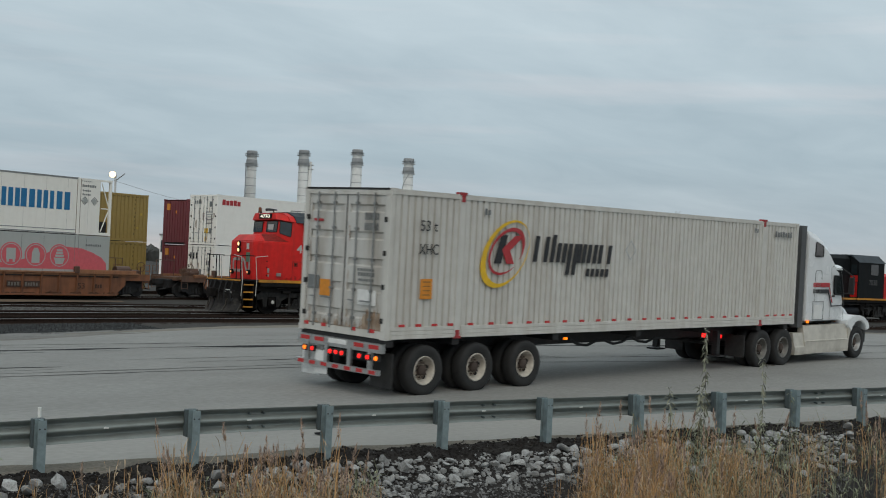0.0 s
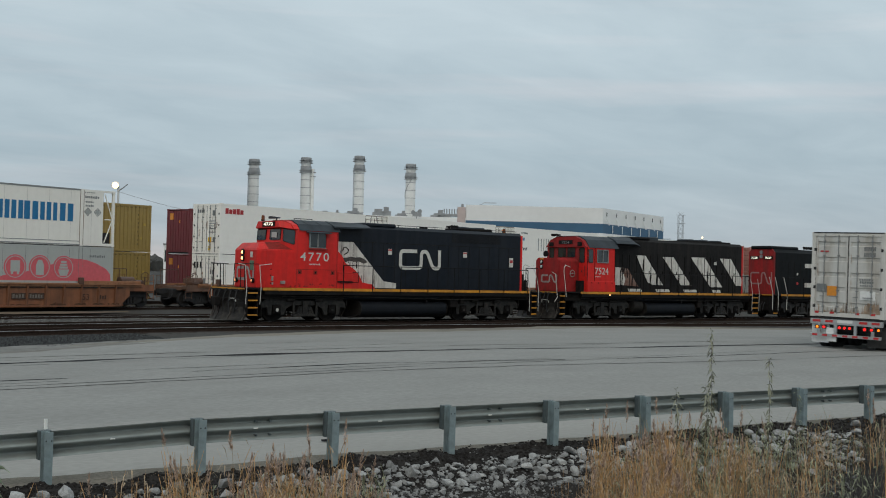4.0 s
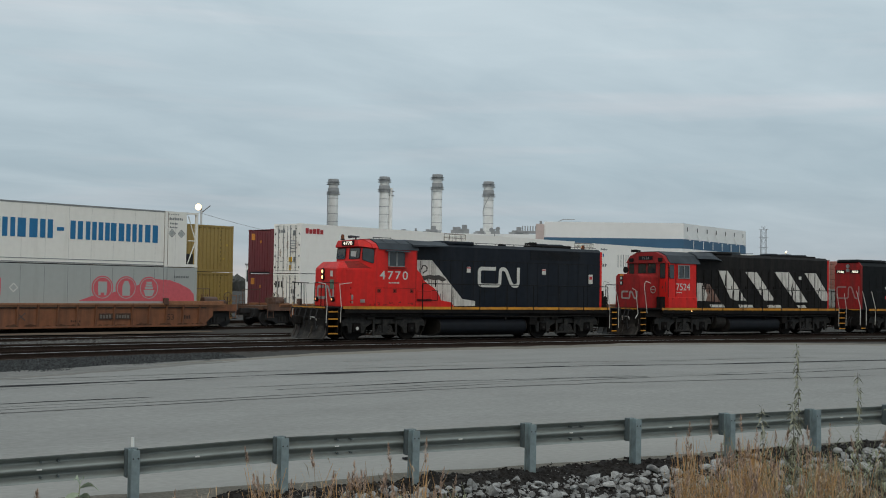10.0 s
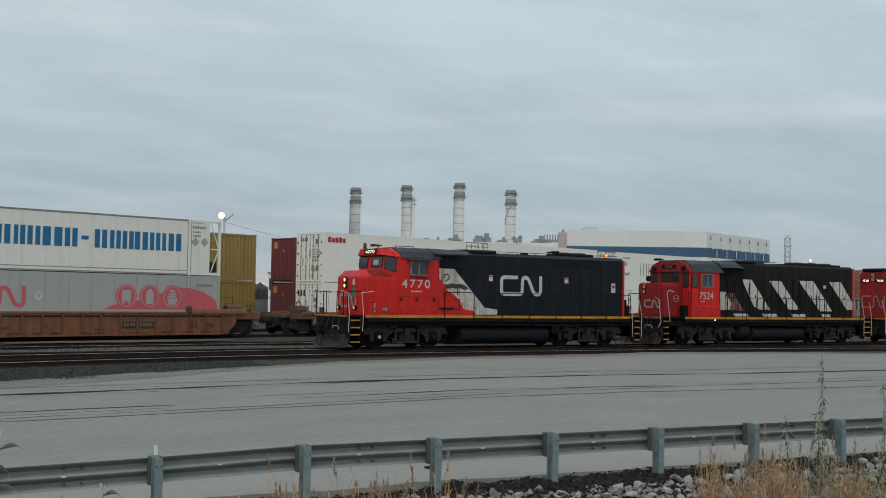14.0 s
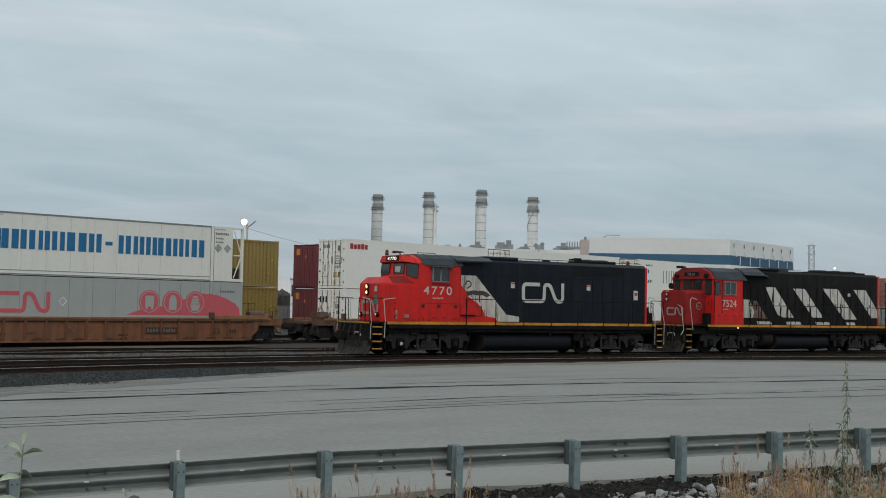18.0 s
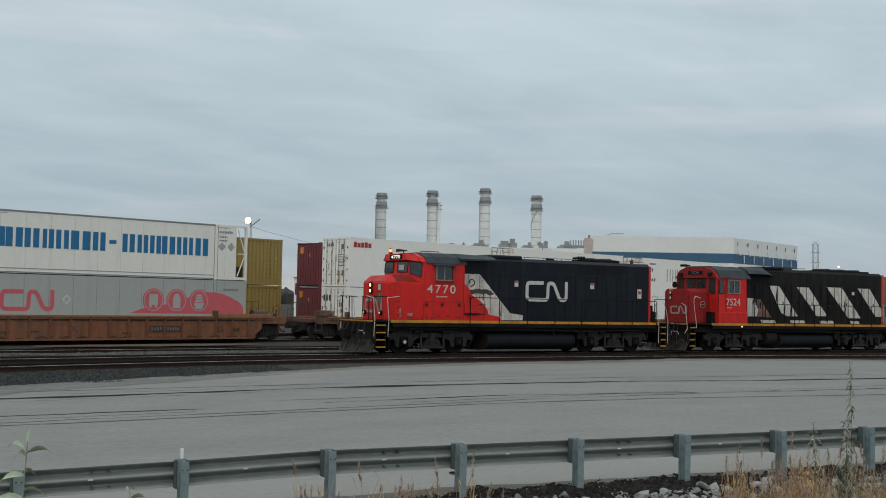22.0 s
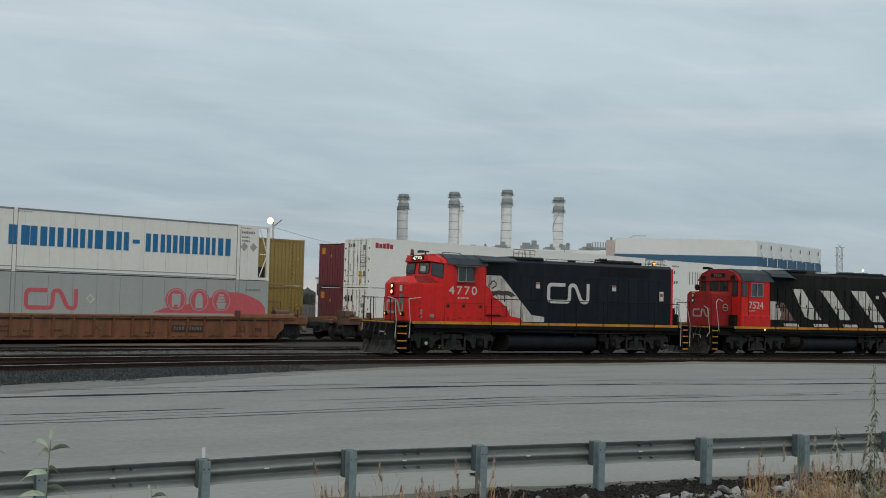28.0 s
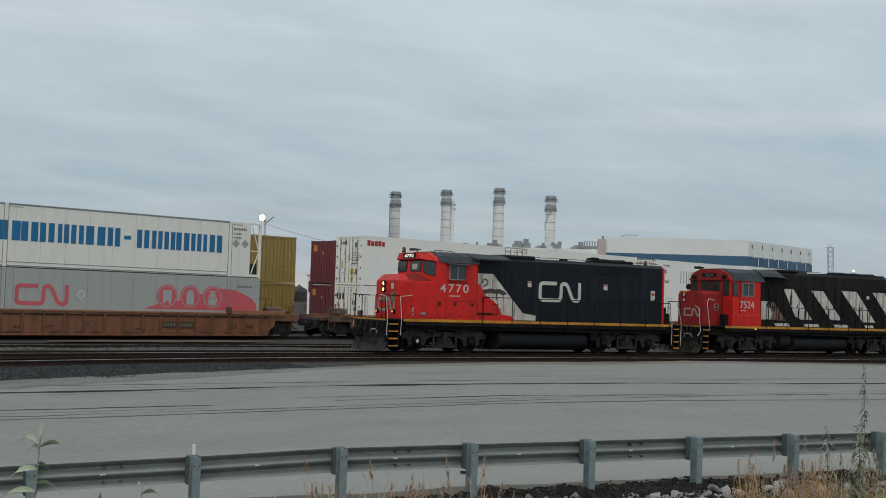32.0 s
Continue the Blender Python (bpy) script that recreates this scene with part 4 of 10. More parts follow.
flat("red_wave", [(13.965, 1.13), (14.175, 1.13), (14.175, 2.24), (13.965, 2.26)], c_pink, lo_c, -0.014, 0.006)
for i, cx in enumerate((8.45, 9.79, 11.12)):
    ribbon("emblem_ring", [(1.98 + cx + 0.52 * math.cos(a * 0.2618), 1.79 + 0.52 * math.sin(a * 0.2618)) for a in range(24)], 0.035, p_grey, lo_c, -0.017, close=True)
    bm = B()
    X = 1.98 + cx
    if i == 0:
        box(bm, X - 0.25, X + 0.25, -0.024, -0.016, 1.55, 2.1)
        box(bm, X - 0.22, X - 0.1, -0.024, -0.016, 1.42, 1.55)
        box(bm, X + 0.1, X + 0.22, -0.024, -0.016, 1.42, 1.55)
    elif i == 1:
        prism(bm, [(X - 0.22, 1.4), (X + 0.22, 1.4), (X + 0.22, 1.9), (X + 0.1, 2.15), (X - 0.1, 2.15), (X - 0.22, 1.9)], -0.024, -0.016)
    else:
        prism(bm, [(X - 0.2, 1.38), (X + 0.2, 1.38), (X + 0.32, 1.7), (X - 0.32, 1.7)], -0.024, -0.016)
        for k in range(3):
            box(bm, X - 0.24 + 0.04 * k, X + 0.24 - 0.04 * k, -0.024, -0.016, 1.74 + k * 0.14, 1.85 + k * 0.14)
    part("pictogram", bm, p_grey, lo_c)
bars("stencil", 14.6, 2.35, 0.95, 0.12, 9, c_grey, lo_c)
ribbon("placard", [(1.98 + 3.6, 1.75), (1.98 + 3.8, 1.95), (1.98 + 4.0, 1.75), (1.98 + 3.8, 1.55)], 0.025, p_white, lo_c, close=True)

c_pale = mat("pale_grey_stencil_paint", (0.42, 0.43, 0.43), 0.6, grain=8, vary=0.2, bump=0.0)
car_rust_door = mat("door_rust_streak", (0.26, 0.17, 0.11), 0.8, grain=9, vary=0.3, bump=0.05)
sea_u = container("container", on_train(21.2, 0, 3.38), 12.19, p_reefer, "white refrigerated container with red lettering, upper of two", ribs=False, seams=False, door_colour=p_reefer)
bars("lettering_block", 0.36, 2.32, 1.40, 0.32, 5, c_red, sea_u, gap=0.16, label="red company lettering as plain blocks")
sea_l = container("container", on_train(21.2, 0, 0.445), 12.19, p_reefer, "white refrigerated container, lower of two", ribs=False, seams=False)
bm = B()
for k in range(3):
    box(bm, 0.004, 0.012, 1.60 + k * 0.26, 1.72 + k * 0.26, 2.10, 2.46)
part("lettering_block", bm, c_black, sea_l, "dark company lettering on the doors")
for k in range(4):
    boxpart("lettering_block", c_grey, sea_u, (0.004, 0.012, 1.44 + k * 0.16, 1.53 + k * 0.16, 2.38, 2.56), "small grey lettering on the doors")
for y0, y1, z0, z1, m_ in ((0.76, 1.06, 0.66, 0.95, c_yellow), (0.44, 0.64, 0.66, 0.95, c_grey), (0.86, 1.02, 0.18, 0.46, c_yellow), (0.40, 0.98, 1.86, 1.92, c_pale), (0.40, 0.98, 1.72, 1.77, c_pale), (0.46, 0.98, 1.58, 1.63, c_pale), (0.40, 0.90, 1.42, 1.47, c_grey), (0.40, 0.98, 1.22, 1.27, c_grey), (0.45, 0.7, 2.2, 2.5, c_grey)):
    boxpart("door_decal", m_, sea_u, (0.006, 0.016, y0, y1, z0, z1), "small decal on the container door")
for y0, y1, z0, z1, m_ in ((0.40, 0.72, 2.36, 2.46, c_grey), (0.50, 0.80, 1.75, 2.0, c_grey), (0.52, 0.70, 1.40, 1.62, c_grey), (0.45, 0.65, 1.0, 1.25, c_yellow), (1.2, 1.4, 1.2, 1.5, c_grey)):
    boxpart("door_decal", m_, sea_l, (0.006, 0.016, y0, y1, z0, z1), "small decal on the container door")
for k_, seed_ in ((sea_u, 3), (sea_l, 5)):
    sd = random.Random(seed_)
    for i in range(12):
        y0, z0 = sd.uniform(0.2, 2.2), sd.uniform(0.2, 1.9)
        boxpart("rust_streak", car_rust_door, k_, (0.006, 0.015, y0, y0 + 0.02, z0, z0 + sd.uniform(0.1, 0.5)), "thin rust streak")
con_c = container("container", on_train(35.6, 0.0, 3.40), 12.19, p_reefer, "white refrigerated container behind the locomotives", ribs=False, seams=False)
container("container", on_train(35.6, 0.0, 0.5), 12.19, p_reefer, "white refrigerated container behind the locomotives", ribs=False, seams=False)
rack_mat = mat("brown_frame_steel", (0.33, 0.29, 0.25), 0.7, 0.2, grain=8, vary=0.3, bump=0.05)


def open_frame(c, length):
    """A bare steel end frame that carries the cooling set of a container."""
    for y in (0.05, 2.39):
        bm = B()
        rod(bm, (-length, y, 2.84), (0, y, 2.84), 0.035, 6)
        part("frame_rail", bm, rack_mat, c, "brown open frame rail")
        bm = B()
        rod(bm, (-length, y, 2.58), (0, y, 2.58), 0.02, 6)
        part("frame_rail", bm, rack_mat, c)
        k = 0.0
        while k < length:
            bm = B()
            rod(bm, (-length + k, y, 2.5 if k else 0.0), (-length + k, y, 2.86), 0.022, 6)
            part("frame_post", bm, rack_mat, c)
            k += 0.52


open_frame(con_c, 2.1)
reefer_far = container("container", on_train(50.3, 0.0, 3.36), 12.19, p_reefer, "white refrigerated container behind the locomotives", ribs=False, seams=False)
open_frame(reefer_far, 2.4)
bm = B()
for a in (3.2, 3.6, 3.97, 4.3, 4.6, 4.95):
    box(bm, a, a + 0.07, -0.014, -0.004, 1.16, 2.14)
part("lettering_block", bm, c_grey, reefer_far, "thin grey company lettering")
bars("stencil", 0.9, 2.42, 0.9, 0.14, 6, c_grey, reefer_far)
bars("stencil", 0.9, 1.9, 0.5, 0.3, 2, c_blue, reefer_far)
bars("stencil", 0.8, 1.15, 0.9, 0.25, 3, c_grey, reefer_far, slant=0.4)
container("container", on_train(50.3, 0.0, 0.46), 12.19, p_reefer, "white refrigerated container behind the locomotives", ribs=False, seams=False)
container("container", on_train(65.5, 0.0, 3.30), 12.19, p_white, "white container behind the locomotives", ribs=True)
container("container", on_train(79.5, 0.0, 3.30), 12.19, paint("faded_salmon_paint", (0.42, 0.19, 0.15)), "faded salmon container behind the locomotives", ribs=True)
container("container", on_train(79.5, 0.0, 0.4), 12.19, p_grey, "grey container behind the locomotives", ribs=True)
container("container", on_train(93.2, 0.0, 3.2), 12.19, MATS["faded_salmon_paint"], "faded salmon container behind the locomotives", ribs=True)
container("container", on_train(93.2, 0.0, 0.3), 12.19, p_grey, "grey container behind the locomotives", ribs=True)
container("container", on_train(65.5, 0.0, 0.4), 12.19, p_white, "white container behind the locomotives", ribs=True)
# the stacks on the track behind
tan_decal = mat("faded_ochre_decal", (0.44, 0.30, 0.05), 0.6, grain=6, vary=0.2, bump=0)
tan_stain = mat("brown_weathering", (0.16, 0.115, 0.04), 0.8, grain=7, vary=0.3, bump=0)
for s, col, lab in ((10.2, p_tan, "mustard yellow corrugated container on the track behind"), (25.47, p_maroon, "maroon corrugated container on the track behind")):
    for z in (3.46, 0.525):
        k = container("container", on_train(s, 8.0, z), 12.19, col, lab, door_at=1 if col is p_maroon else 0)
        if col is p_maroon:
            boxpart("decal", c_orange, k, (-0.016, 0.03, 1.76, 2.10, 2.20, 2.62), "orange warning decal")
            boxpart("decal", c_orange, k, (-0.016, 0.03, 1.05, 1.17, 1.98, 2.16), "small orange decal")
        else:
            for a, z0, z1 in ((11.38, 0.76, 0.88), (11.62, 1.62, 1.76)):
                boxpart("decal", tan_decal, k, (a, a + 0.14, -0.016, 0.03, z0, z1), "small faded ochre decal")
            for q in range(9):
                boxpart("stain", tan_stain, k, (11.18 + 0.02 * (q % 3), 11.22 + 0.02 * (q % 3), -0.012, 0.03, 0.4 + 0.26 * q, 0.52 + 0.26 * q), "dark weathered stain")
            for q in range(14):
                boxpart("vent", tan_stain, k, (7.2 + 0.34 * q, 7.36 + 0.34 * q, -0.012, 0.03, 2.70, 2.74), "dark vent under the top rail")

# ---------------------------------------------------------------- well cars
p_car = paint("faded_orange_brown_car_paint", (0.24, 0.094, 0.043), dirt=(0.06, 0.038, 0.028), dirt_amt=0.8, lo=0.42, hi=0.78, vary=0.14)
p_chord = paint("worn_orange_chord_paint", (0.33, 0.15, 0.072), dirt=(0.10, 0.06, 0.04), dirt_amt=0.6, lo=0.45, hi=0.8)
p_rust = paint("rusty_brown_tank_paint", (0.10, 0.05, 0.032), dirt=(0.05, 0.035, 0.03), dirt_amt=0.7)
car_mark = mat("faded_black_stencil", (0.05, 0.030, 0.022), 0.7, grain=7, vary=0.4, dirt=(0.13, 0.05, 0.03), dirt_amt=0.7, dirt_scale=6, bump=0)
l_mark_car = mat("worn_pale_stencil", (0.15, 0.135, 0.115), 0.7, grain=9, vary=0.3, bump=0)
p_stencil = mat("pale_stencil", (0.10, 0.07, 0.06), 0.6, grain=6, vary=0.3, bump=0)


def wheel_truck(parent, x, yc, n_axles=2, gap=1.78, r=0.42, half=0.99):
    """A freight truck: two axles in cast side frames."""
    tr = new("truck")
    tr.parent, tr.location = parent, (x, yc, 0)
    tr["label"] = "dark cast steel two-axle truck"
    for a in (-gap / 2, gap / 2):
        bm = B()
        for s in (-1, 1):
            lathe(bm, (a, s * 0.72, r), "y", [(-0.07, 0.3), (-0.07, r), (0.05, r), (0.06, r + 0.025), (0.075, r + 0.02), (0.075, 0.3)], 24)
        rod(bm, (a, -half, r), (a, half, r), 0.08, 10)
        part("wheelset", bm, steel_dark, tr)
    boxpart("bolster", steel_dark, tr, (-0.22, 0.22, -half, half, r - 0.05, r + 0.42), bev=0.02)
    for s in (-1, 1):
        bm = B()
        g = gap / 2
        prism(bm, [(-g - 0.22, r - 0.12), (-g + 0.22, r - 0.14), (-0.42, r - 0.28), (0.42, r - 0.28), (g - 0.22, r - 0.14), (g + 0.22, r - 0.12), (g + 0.24, r + 0.2), (g - 0.3, r + 0.24), (0.45, r + 0.4), (-0.45, r + 0.4), (-g + 0.3, r + 0.24), (-g - 0.24, r + 0.2)], s * half - 0.07, s * half + 0.07)
        bevel(bm, 0.02)
        part("side_frame", bm, steel_dark, tr)
        for k in (-0.2, 0.0, 0.2):
            bm = B()
            lathe(bm, (k, s * (half + 0.07), r - 0.2), "z", [(0, 0.08), (0.32, 0.08)], 10)
            part("spring", bm, steel_dark, tr)
        for k in (-g, g):
            bm = B()
            lathe(bm, (k, s * (half + 0.07), r), "y", [(-0.05, 0.13), (0.05, 0.13)], 14)
            part("bearing_cap", bm, steel_dark, tr)
            boxpart("brake_beam", steel_dark, tr, (k * 0.42 - 0.05, k * 0.42 + 0.05, s * 0.1 if s > 0 else -half * 0.9, half * 0.9 if s > 0 else -0.1, r - 0.22, r + 0.02))
    return tr


def well_car(s0, s1, end_paint=None, label="orange-brown steel well car carrying stacked containers"):
    """A well car between the coupler places s0 and s1 on the container train's track."""
    L = s1 - s0
    p_end = end_paint or p_car
    c = thing("well_car", on_train(s0, 0, RAIL_Z), label, "well car", "well cars")
    W = 2.64
    end = 3.55
    for y, o in ((-0.10, -1), (W + 0.06, 1)):
        bm = B()
        ya, yb = (y, y + 0.04)
        prism(bm, [(end - 0.9, 0.62), (end - 0.3, 0.12), (L - end + 0.3, 0.12), (L - end + 0.9, 0.62), (L - end + 0.9, 1.22), (end - 0.9, 1.22)], ya, yb)
        wall = part("side_sill", bm, p_car, c)
        bm = B()
        box(bm, 1.9, L - 1.9, min(ya, ya + o * 0.13), max(yb, yb + o * 0.13), 1.19, 1.27)
        box(bm, 1.9, L - 1.9, min(ya, ya + o * 0.05), max(yb, yb + o * 0.05), 1.09, 1.19)
        part("top_chord", bm, p_chord, wall)
        bm = B()
        rod(bm, (end - 0.4, (ya + yb) / 2 + o * 0.06, 1.045), (L - end + 0.4, (ya + yb) / 2 + o * 0.06, 1.045), 0.022, 6)
        part("brake_pipe", bm, steel_dark, wall)
        for q in (1.98 + 5.2 - 1.98 + 11.9 if L > 20 else L - end, end - 0.4):
            boxpart("corner_guide", p_rust, wall, (q, q + 0.30, *sorted((ya, ya + o * 0.16)), 1.20, 1.56), "rusty container guide", bev=0.03)
        bm = B()
        box(bm, end - 0.3, L - end + 0.3, min(ya, ya + o * 0.09), max(yb, yb + o * 0.09), 0.06, 0.15)
        part("bottom_chord", bm, p_car, wall)
        k = end - 0.5
        rib0 = None
        while k < L - end + 0.6:
            if rib0 is None:
                bm = B()
                prism_x(bm, [(min(ya, ya + o * 0.04), 0.15), (max(yb, yb + o * 0.04), 0.15), (max(yb, yb + o * 0.11), 1.19), (min(ya, ya + o * 0.11), 1.19)], -0.045, 0.045)
                box(bm, -0.075, 0.075, min(ya, ya + o * 0.03), max(yb, yb + o * 0.03), 0.15, 1.10)
                rib0 = part("rib", bm, p_car, wall)
                rib0.location = (k, 0, 0)
            else:
                like(rib0, wall, (k, 0, 0))
            k += 1.02
    for x0, x1 in ((1.1, end), (L - end, L - 1.1)):
        bm = B()
        box(bm, x0, x1, 0.35, W - 0.35, 0.92, 1.12)
        box(bm, x0, x1, -0.05, 0.3, 0.98, 1.14)
        box(bm, x0, x1, W - 0.3, W + 0.05, 0.98, 1.14)
        part("end_platform", bm, p_end, c)
        xe0, xe1 = (x0, end - 0.9) if x0 < 3 else (L - end + 0.9, x1)
        for yy in (-0.10, W + 0.06):
            boxpart("end_sill", p_end, c, (xe0, xe1, yy, yy + 0.04, 0.86, 1.22))
            boxpart("brake_gear", steel_dark, c, (xe0 + 0.2, xe1 - 0.2, yy + 0.3, yy + 0.45, 0.55, 0.86))
        boxpart("draft_gear", steel_dark, c, (*((x0 - 0.3, x0 + 0.5) if x0 < 3 else (x1 - 0.5, x1 + 0.3)), 0.8, W - 0.8, 0.46, 1.0), bev=0.05)
        xa = x0 if x0 < 3 else x1
        for yy in (0.0, W):
            bm = B()
            for q in (0.0, 0.42):
                pipe(bm, [(xa + (q if x0 < 3 else -q), yy - 0.04, 0.45), (xa + (q if x0 < 3 else -q), yy - 0.04, 1.75)], 0.018)
            for z in (0.5, 0.8, 1.1, 1.4, 1.7):
                pipe(bm, [(xa, yy - 0.04, z), (xa + (0.42 if x0 < 3 else -0.42), yy - 0.04, z)], 0.015)
            part("ladder", bm, p_end, c)
        bm = B()
        lathe(bm, ((x0 + x1) / 2, 0.75, 1.38), "x", [(-0.45, 0.2), (-0.42, 0.25), (0.42, 0.25), (0.45, 0.2)], 14)
        part("air_tank", bm, p_rust, c)
        inn = 1 if x0 < 3 else -1
        for k, (dx, yy, zz, rr, ll) in enumerate(((0.75, 0.25, 1.30, 0.16, 0.5), (1.2, 0.55, 1.24, 0.12, 0.35), (1.65, 0.30, 1.22, 0.10, 0.3))):
            bm = B()
            lathe(bm, (xa + inn * dx, yy, zz), "x" if k != 1 else "y", [(-ll / 2, rr * 0.7), (-ll / 2 + 0.03, rr), (ll / 2 - 0.03, rr), (ll / 2, rr * 0.7)], 12)
            part("brake_valve", bm, p_rust, c)
        bm = B()
        pipe(bm, [(xa + inn * 0.55 + 0.26 * math.cos(k * 0.5236), -0.02, 1.62 + 0.26 * math.sin(k * 0.5236)) for k in range(13)], 0.018, 5)
        pipe(bm, [(xa + inn * 0.55 - 0.26, -0.02, 1.62), (xa + inn * 0.55 + 0.26, -0.02, 1.62)], 0.014, 5)
        rod(bm, (xa + inn * 0.55, 0.0, 1.62), (xa + inn * 0.55, 0.0, 1.0), 0.04, 6)
        part("hand_brake", bm, p_rust, c)
        bm = B()
        for q in (0.06, 0.5, 1.3):
            rod(bm, (xa + inn * q, W - 0.3, 1.1), (xa + inn * q, W - 0.3, 2.05), 0.02, 6)
        rod(bm, (xa + inn * 0.06, W - 0.3, 2.05), (xa + inn * 1.3, W - 0.3, 2.05), 0.02, 6)
        part("platform_rail", bm, p_rust, c)
        bm = B()
        for q in (0.0, 0.16):
            pipe(bm, [(xa - inn * 0.2, W / 2 - 0.5 + q, 0.8), (xa - inn * 0.45, W / 2 - 0.5 + q, 0.45), (xa - inn * 0.75, W / 2 - 0.45 + q, 0.4)], 0.025)
        part("brake_hose", bm, gasket, c)
        bm = B()
        box(bm, xa - 0.9 if x0 < 3 else xa - 0.1, xa + 0.1 if x0 < 3 else xa + 0.9, W / 2 - 0.13, W / 2 + 0.13, 0.72, 0.98)
        part("coupler", bm, steel_dark, c)
    for x in (2.35, L - 2.35):
        wheel_truck(c, x, W / 2)
    bm = B()
    for x in np.arange(end, L - end + 0.5, 1.02):
        box(bm, x - 0.1, x + 0.1, 0.0, W, 0.1, 0.2)
    part("cross_members", bm, p_car, c)
    return c


carA = well_car(-5.2, 17.75)
boxpart("raised_chord", p_chord, carA, (17.25, 20.9, -0.20, -0.06, 1.272, 1.40), "raised end of the top chord", bev=0.01)
well_car(17.75, 36.7, paint("dirty_brown_car_paint", (0.15, 0.078, 0.05), dirt=(0.05, 0.035, 0.028), dirt_amt=0.8, lo=0.4, hi=0.75))
well_car(36.9, 50.0)
well_car(50.0, 63.8)
well_car(64.4, 78.8)
well_car(79.0, 92.6)
well_car(92.8, 106.4)
boxpart("stencil_plate", car_mark, carA, (13.42, 14.18, -0.150, -0.139, 0.46, 0.76), "black patch behind the pale reporting marks")
boxpart("stencil_plate", car_mark, carA, (14.32, 15.20, -0.150, -0.139, 0.46, 0.76), "black patch behind the pale reporting marks")
bars("stencil", 13.48, 0.52, 0.66, 0.18, 4, l_mark_car, carA, y=-0.151)
bars("stencil", 14.40, 0.52, 0.74, 0.18, 5, l_mark_car, carA, y=-0.151)
letters("size_mark", "53", 0.42, car_mark, carA, pose(17.35, -0.147, 0.42, 90, 0, 0), 1.1, 0.004, "LEFT", "black number 53")
bars("stencil", 18.4, 0.46, 0.45, 0.2, 3, car_mark, carA, y=-0.142)
grime_c = mat("black_car_grime", (0.085, 0.045, 0.028), 0.85, grain=6, vary=0.4, dirt=(0.20, 0.08, 0.042), dirt_amt=0.9, dirt_scale=5, bump=0.05)
gc = random.Random(77)
for k in range(44):
    x, w, h = gc.uniform(3.4, 19.4), gc.uniform(0.1, 0.7), gc.uniform(0.04, 0.15)
    z = 0.155
    flat("grime_patch", [(x, z), (x + w, z), (x + w * 0.9, z + h * 0.5), (x + w * gc.uniform(0.4, 0.7), z + h), (x + w * 0.12, z + h * 0.6)], grime_c, carA, -0.139, 0.004, "black grime on the car side")
ribbon("chalk_cross", [(9.15, 0.45), (9.55, 0.80)], 0.05, p_stencil, carA, -0.14)
ribbon("chalk_cross", [(9.15, 0.80), (9.55, 0.45)], 0.05, p_stencil, carA, -0.141)
for a, zz in ((4.6, 0.62), (4.6, 0.42), (5.7, 0.42), (7.1, 0.45), (11.9, 0.35)):
    bars("stencil", a, zz, 0.55, 0.09, 5, car_mark, carA, y=-0.142)

# ---------------------------------------------------------------- locomotives
l_red = mat("locomotive_red_paint", (0.64, 0.021, 0.017), 0.42, grain=5, vary=0.10, dirt=(0.20, 0.024, 0.02), dirt_amt=0.55, dirt_scale=0.8, bump=0.03, streak=True, coat=0.03, spec=0.22)
l_black = mat("locomotive_black_paint", (0.0055, 0.0085, 0.0145), 0.42, grain=4, vary=0.3, dirt=(0.019, 0.022, 0.027), dirt_amt=0.6, dirt_scale=0.9, bump=0.03, streak=True, spec=0.22)
l_faded = mat("faded_black_paint", (0.0155, 0.015, 0.0152), 0.65, grain=4, vary=0.25, dirt=(0.036, 0.033, 0.030), dirt_amt=0.7, dirt_scale=1.2, bump=0.04, streak=True, spec=0.1)
l_white = mat("sooty_white_paint", (0.62, 0.60, 0.55), 0.5, grain=5, vary=0.14, dirt=(0.17, 0.125, 0.095), dirt_amt=0.95, dirt_scale=1.9, bump=0.03, streak=True, lo=0.48, hi=0.8)
l_roof = mat("dark_blue_grey_roof_paint", (0.045, 0.055, 0.065), 0.6, grain=6, vary=0.2, dirt=(0.02, 0.02, 0.02), dirt_amt=0.6, dirt_scale=1.5, bump=0.05, spec=0.18)
l_under = mat("oily_black_running_gear", (0.014, 0.013, 0.013), 0.7, 0.0, grain=9, vary=0.35, dirt=(0.028, 0.023, 0.019), dirt_amt=0.65, dirt_scale=2.2, bump=0.12, spec=0.06)
l_gear = mat("greasy_grey_truck_casting", (0.020, 0.019, 0.018), 0.5, 0.0, grain=9, vary=0.4, dirt=(0.068, 0.06, 0.05), dirt_amt=0.7, dirt_scale=4.5, bump=0.15, spec=0.25)
l_tank_end = mat("dusty_brown_tank_end", (0.022, 0.020, 0.018), 0.7, grain=5, vary=0.3, dirt=(0.042, 0.034, 0.028), dirt_amt=0.6, dirt_scale=1.8, bump=0.05, spec=0.15)
l_tank = mat("black_fuel_tank_paint", (0.009, 0.011, 0.015), 0.5, grain=4, vary=0.25, dirt=(0.02, 0.019, 0.019), dirt_amt=0.5, dirt_scale=1.3, bump=0.03, spec=0.14)
l_yellow = mat("yellow_stripe_paint", (0.58, 0.25, 0.013), 0.5, grain=8, vary=0.2, dirt=(0.16, 0.075, 0.03), dirt_amt=0.75, dirt_scale=1.6, bump=0.02)
l_rail_w = mat("white_handrail_paint", (0.56, 0.55, 0.51), 0.5, grain=14, vary=0.15, bump=0.02)
l_glass = mat("dark_cab_glass", (0.022, 0.030, 0.034), 0.08, 0.0, grain=3, vary=0.3, bump=0.0, coat=0.4, spec=0.5)
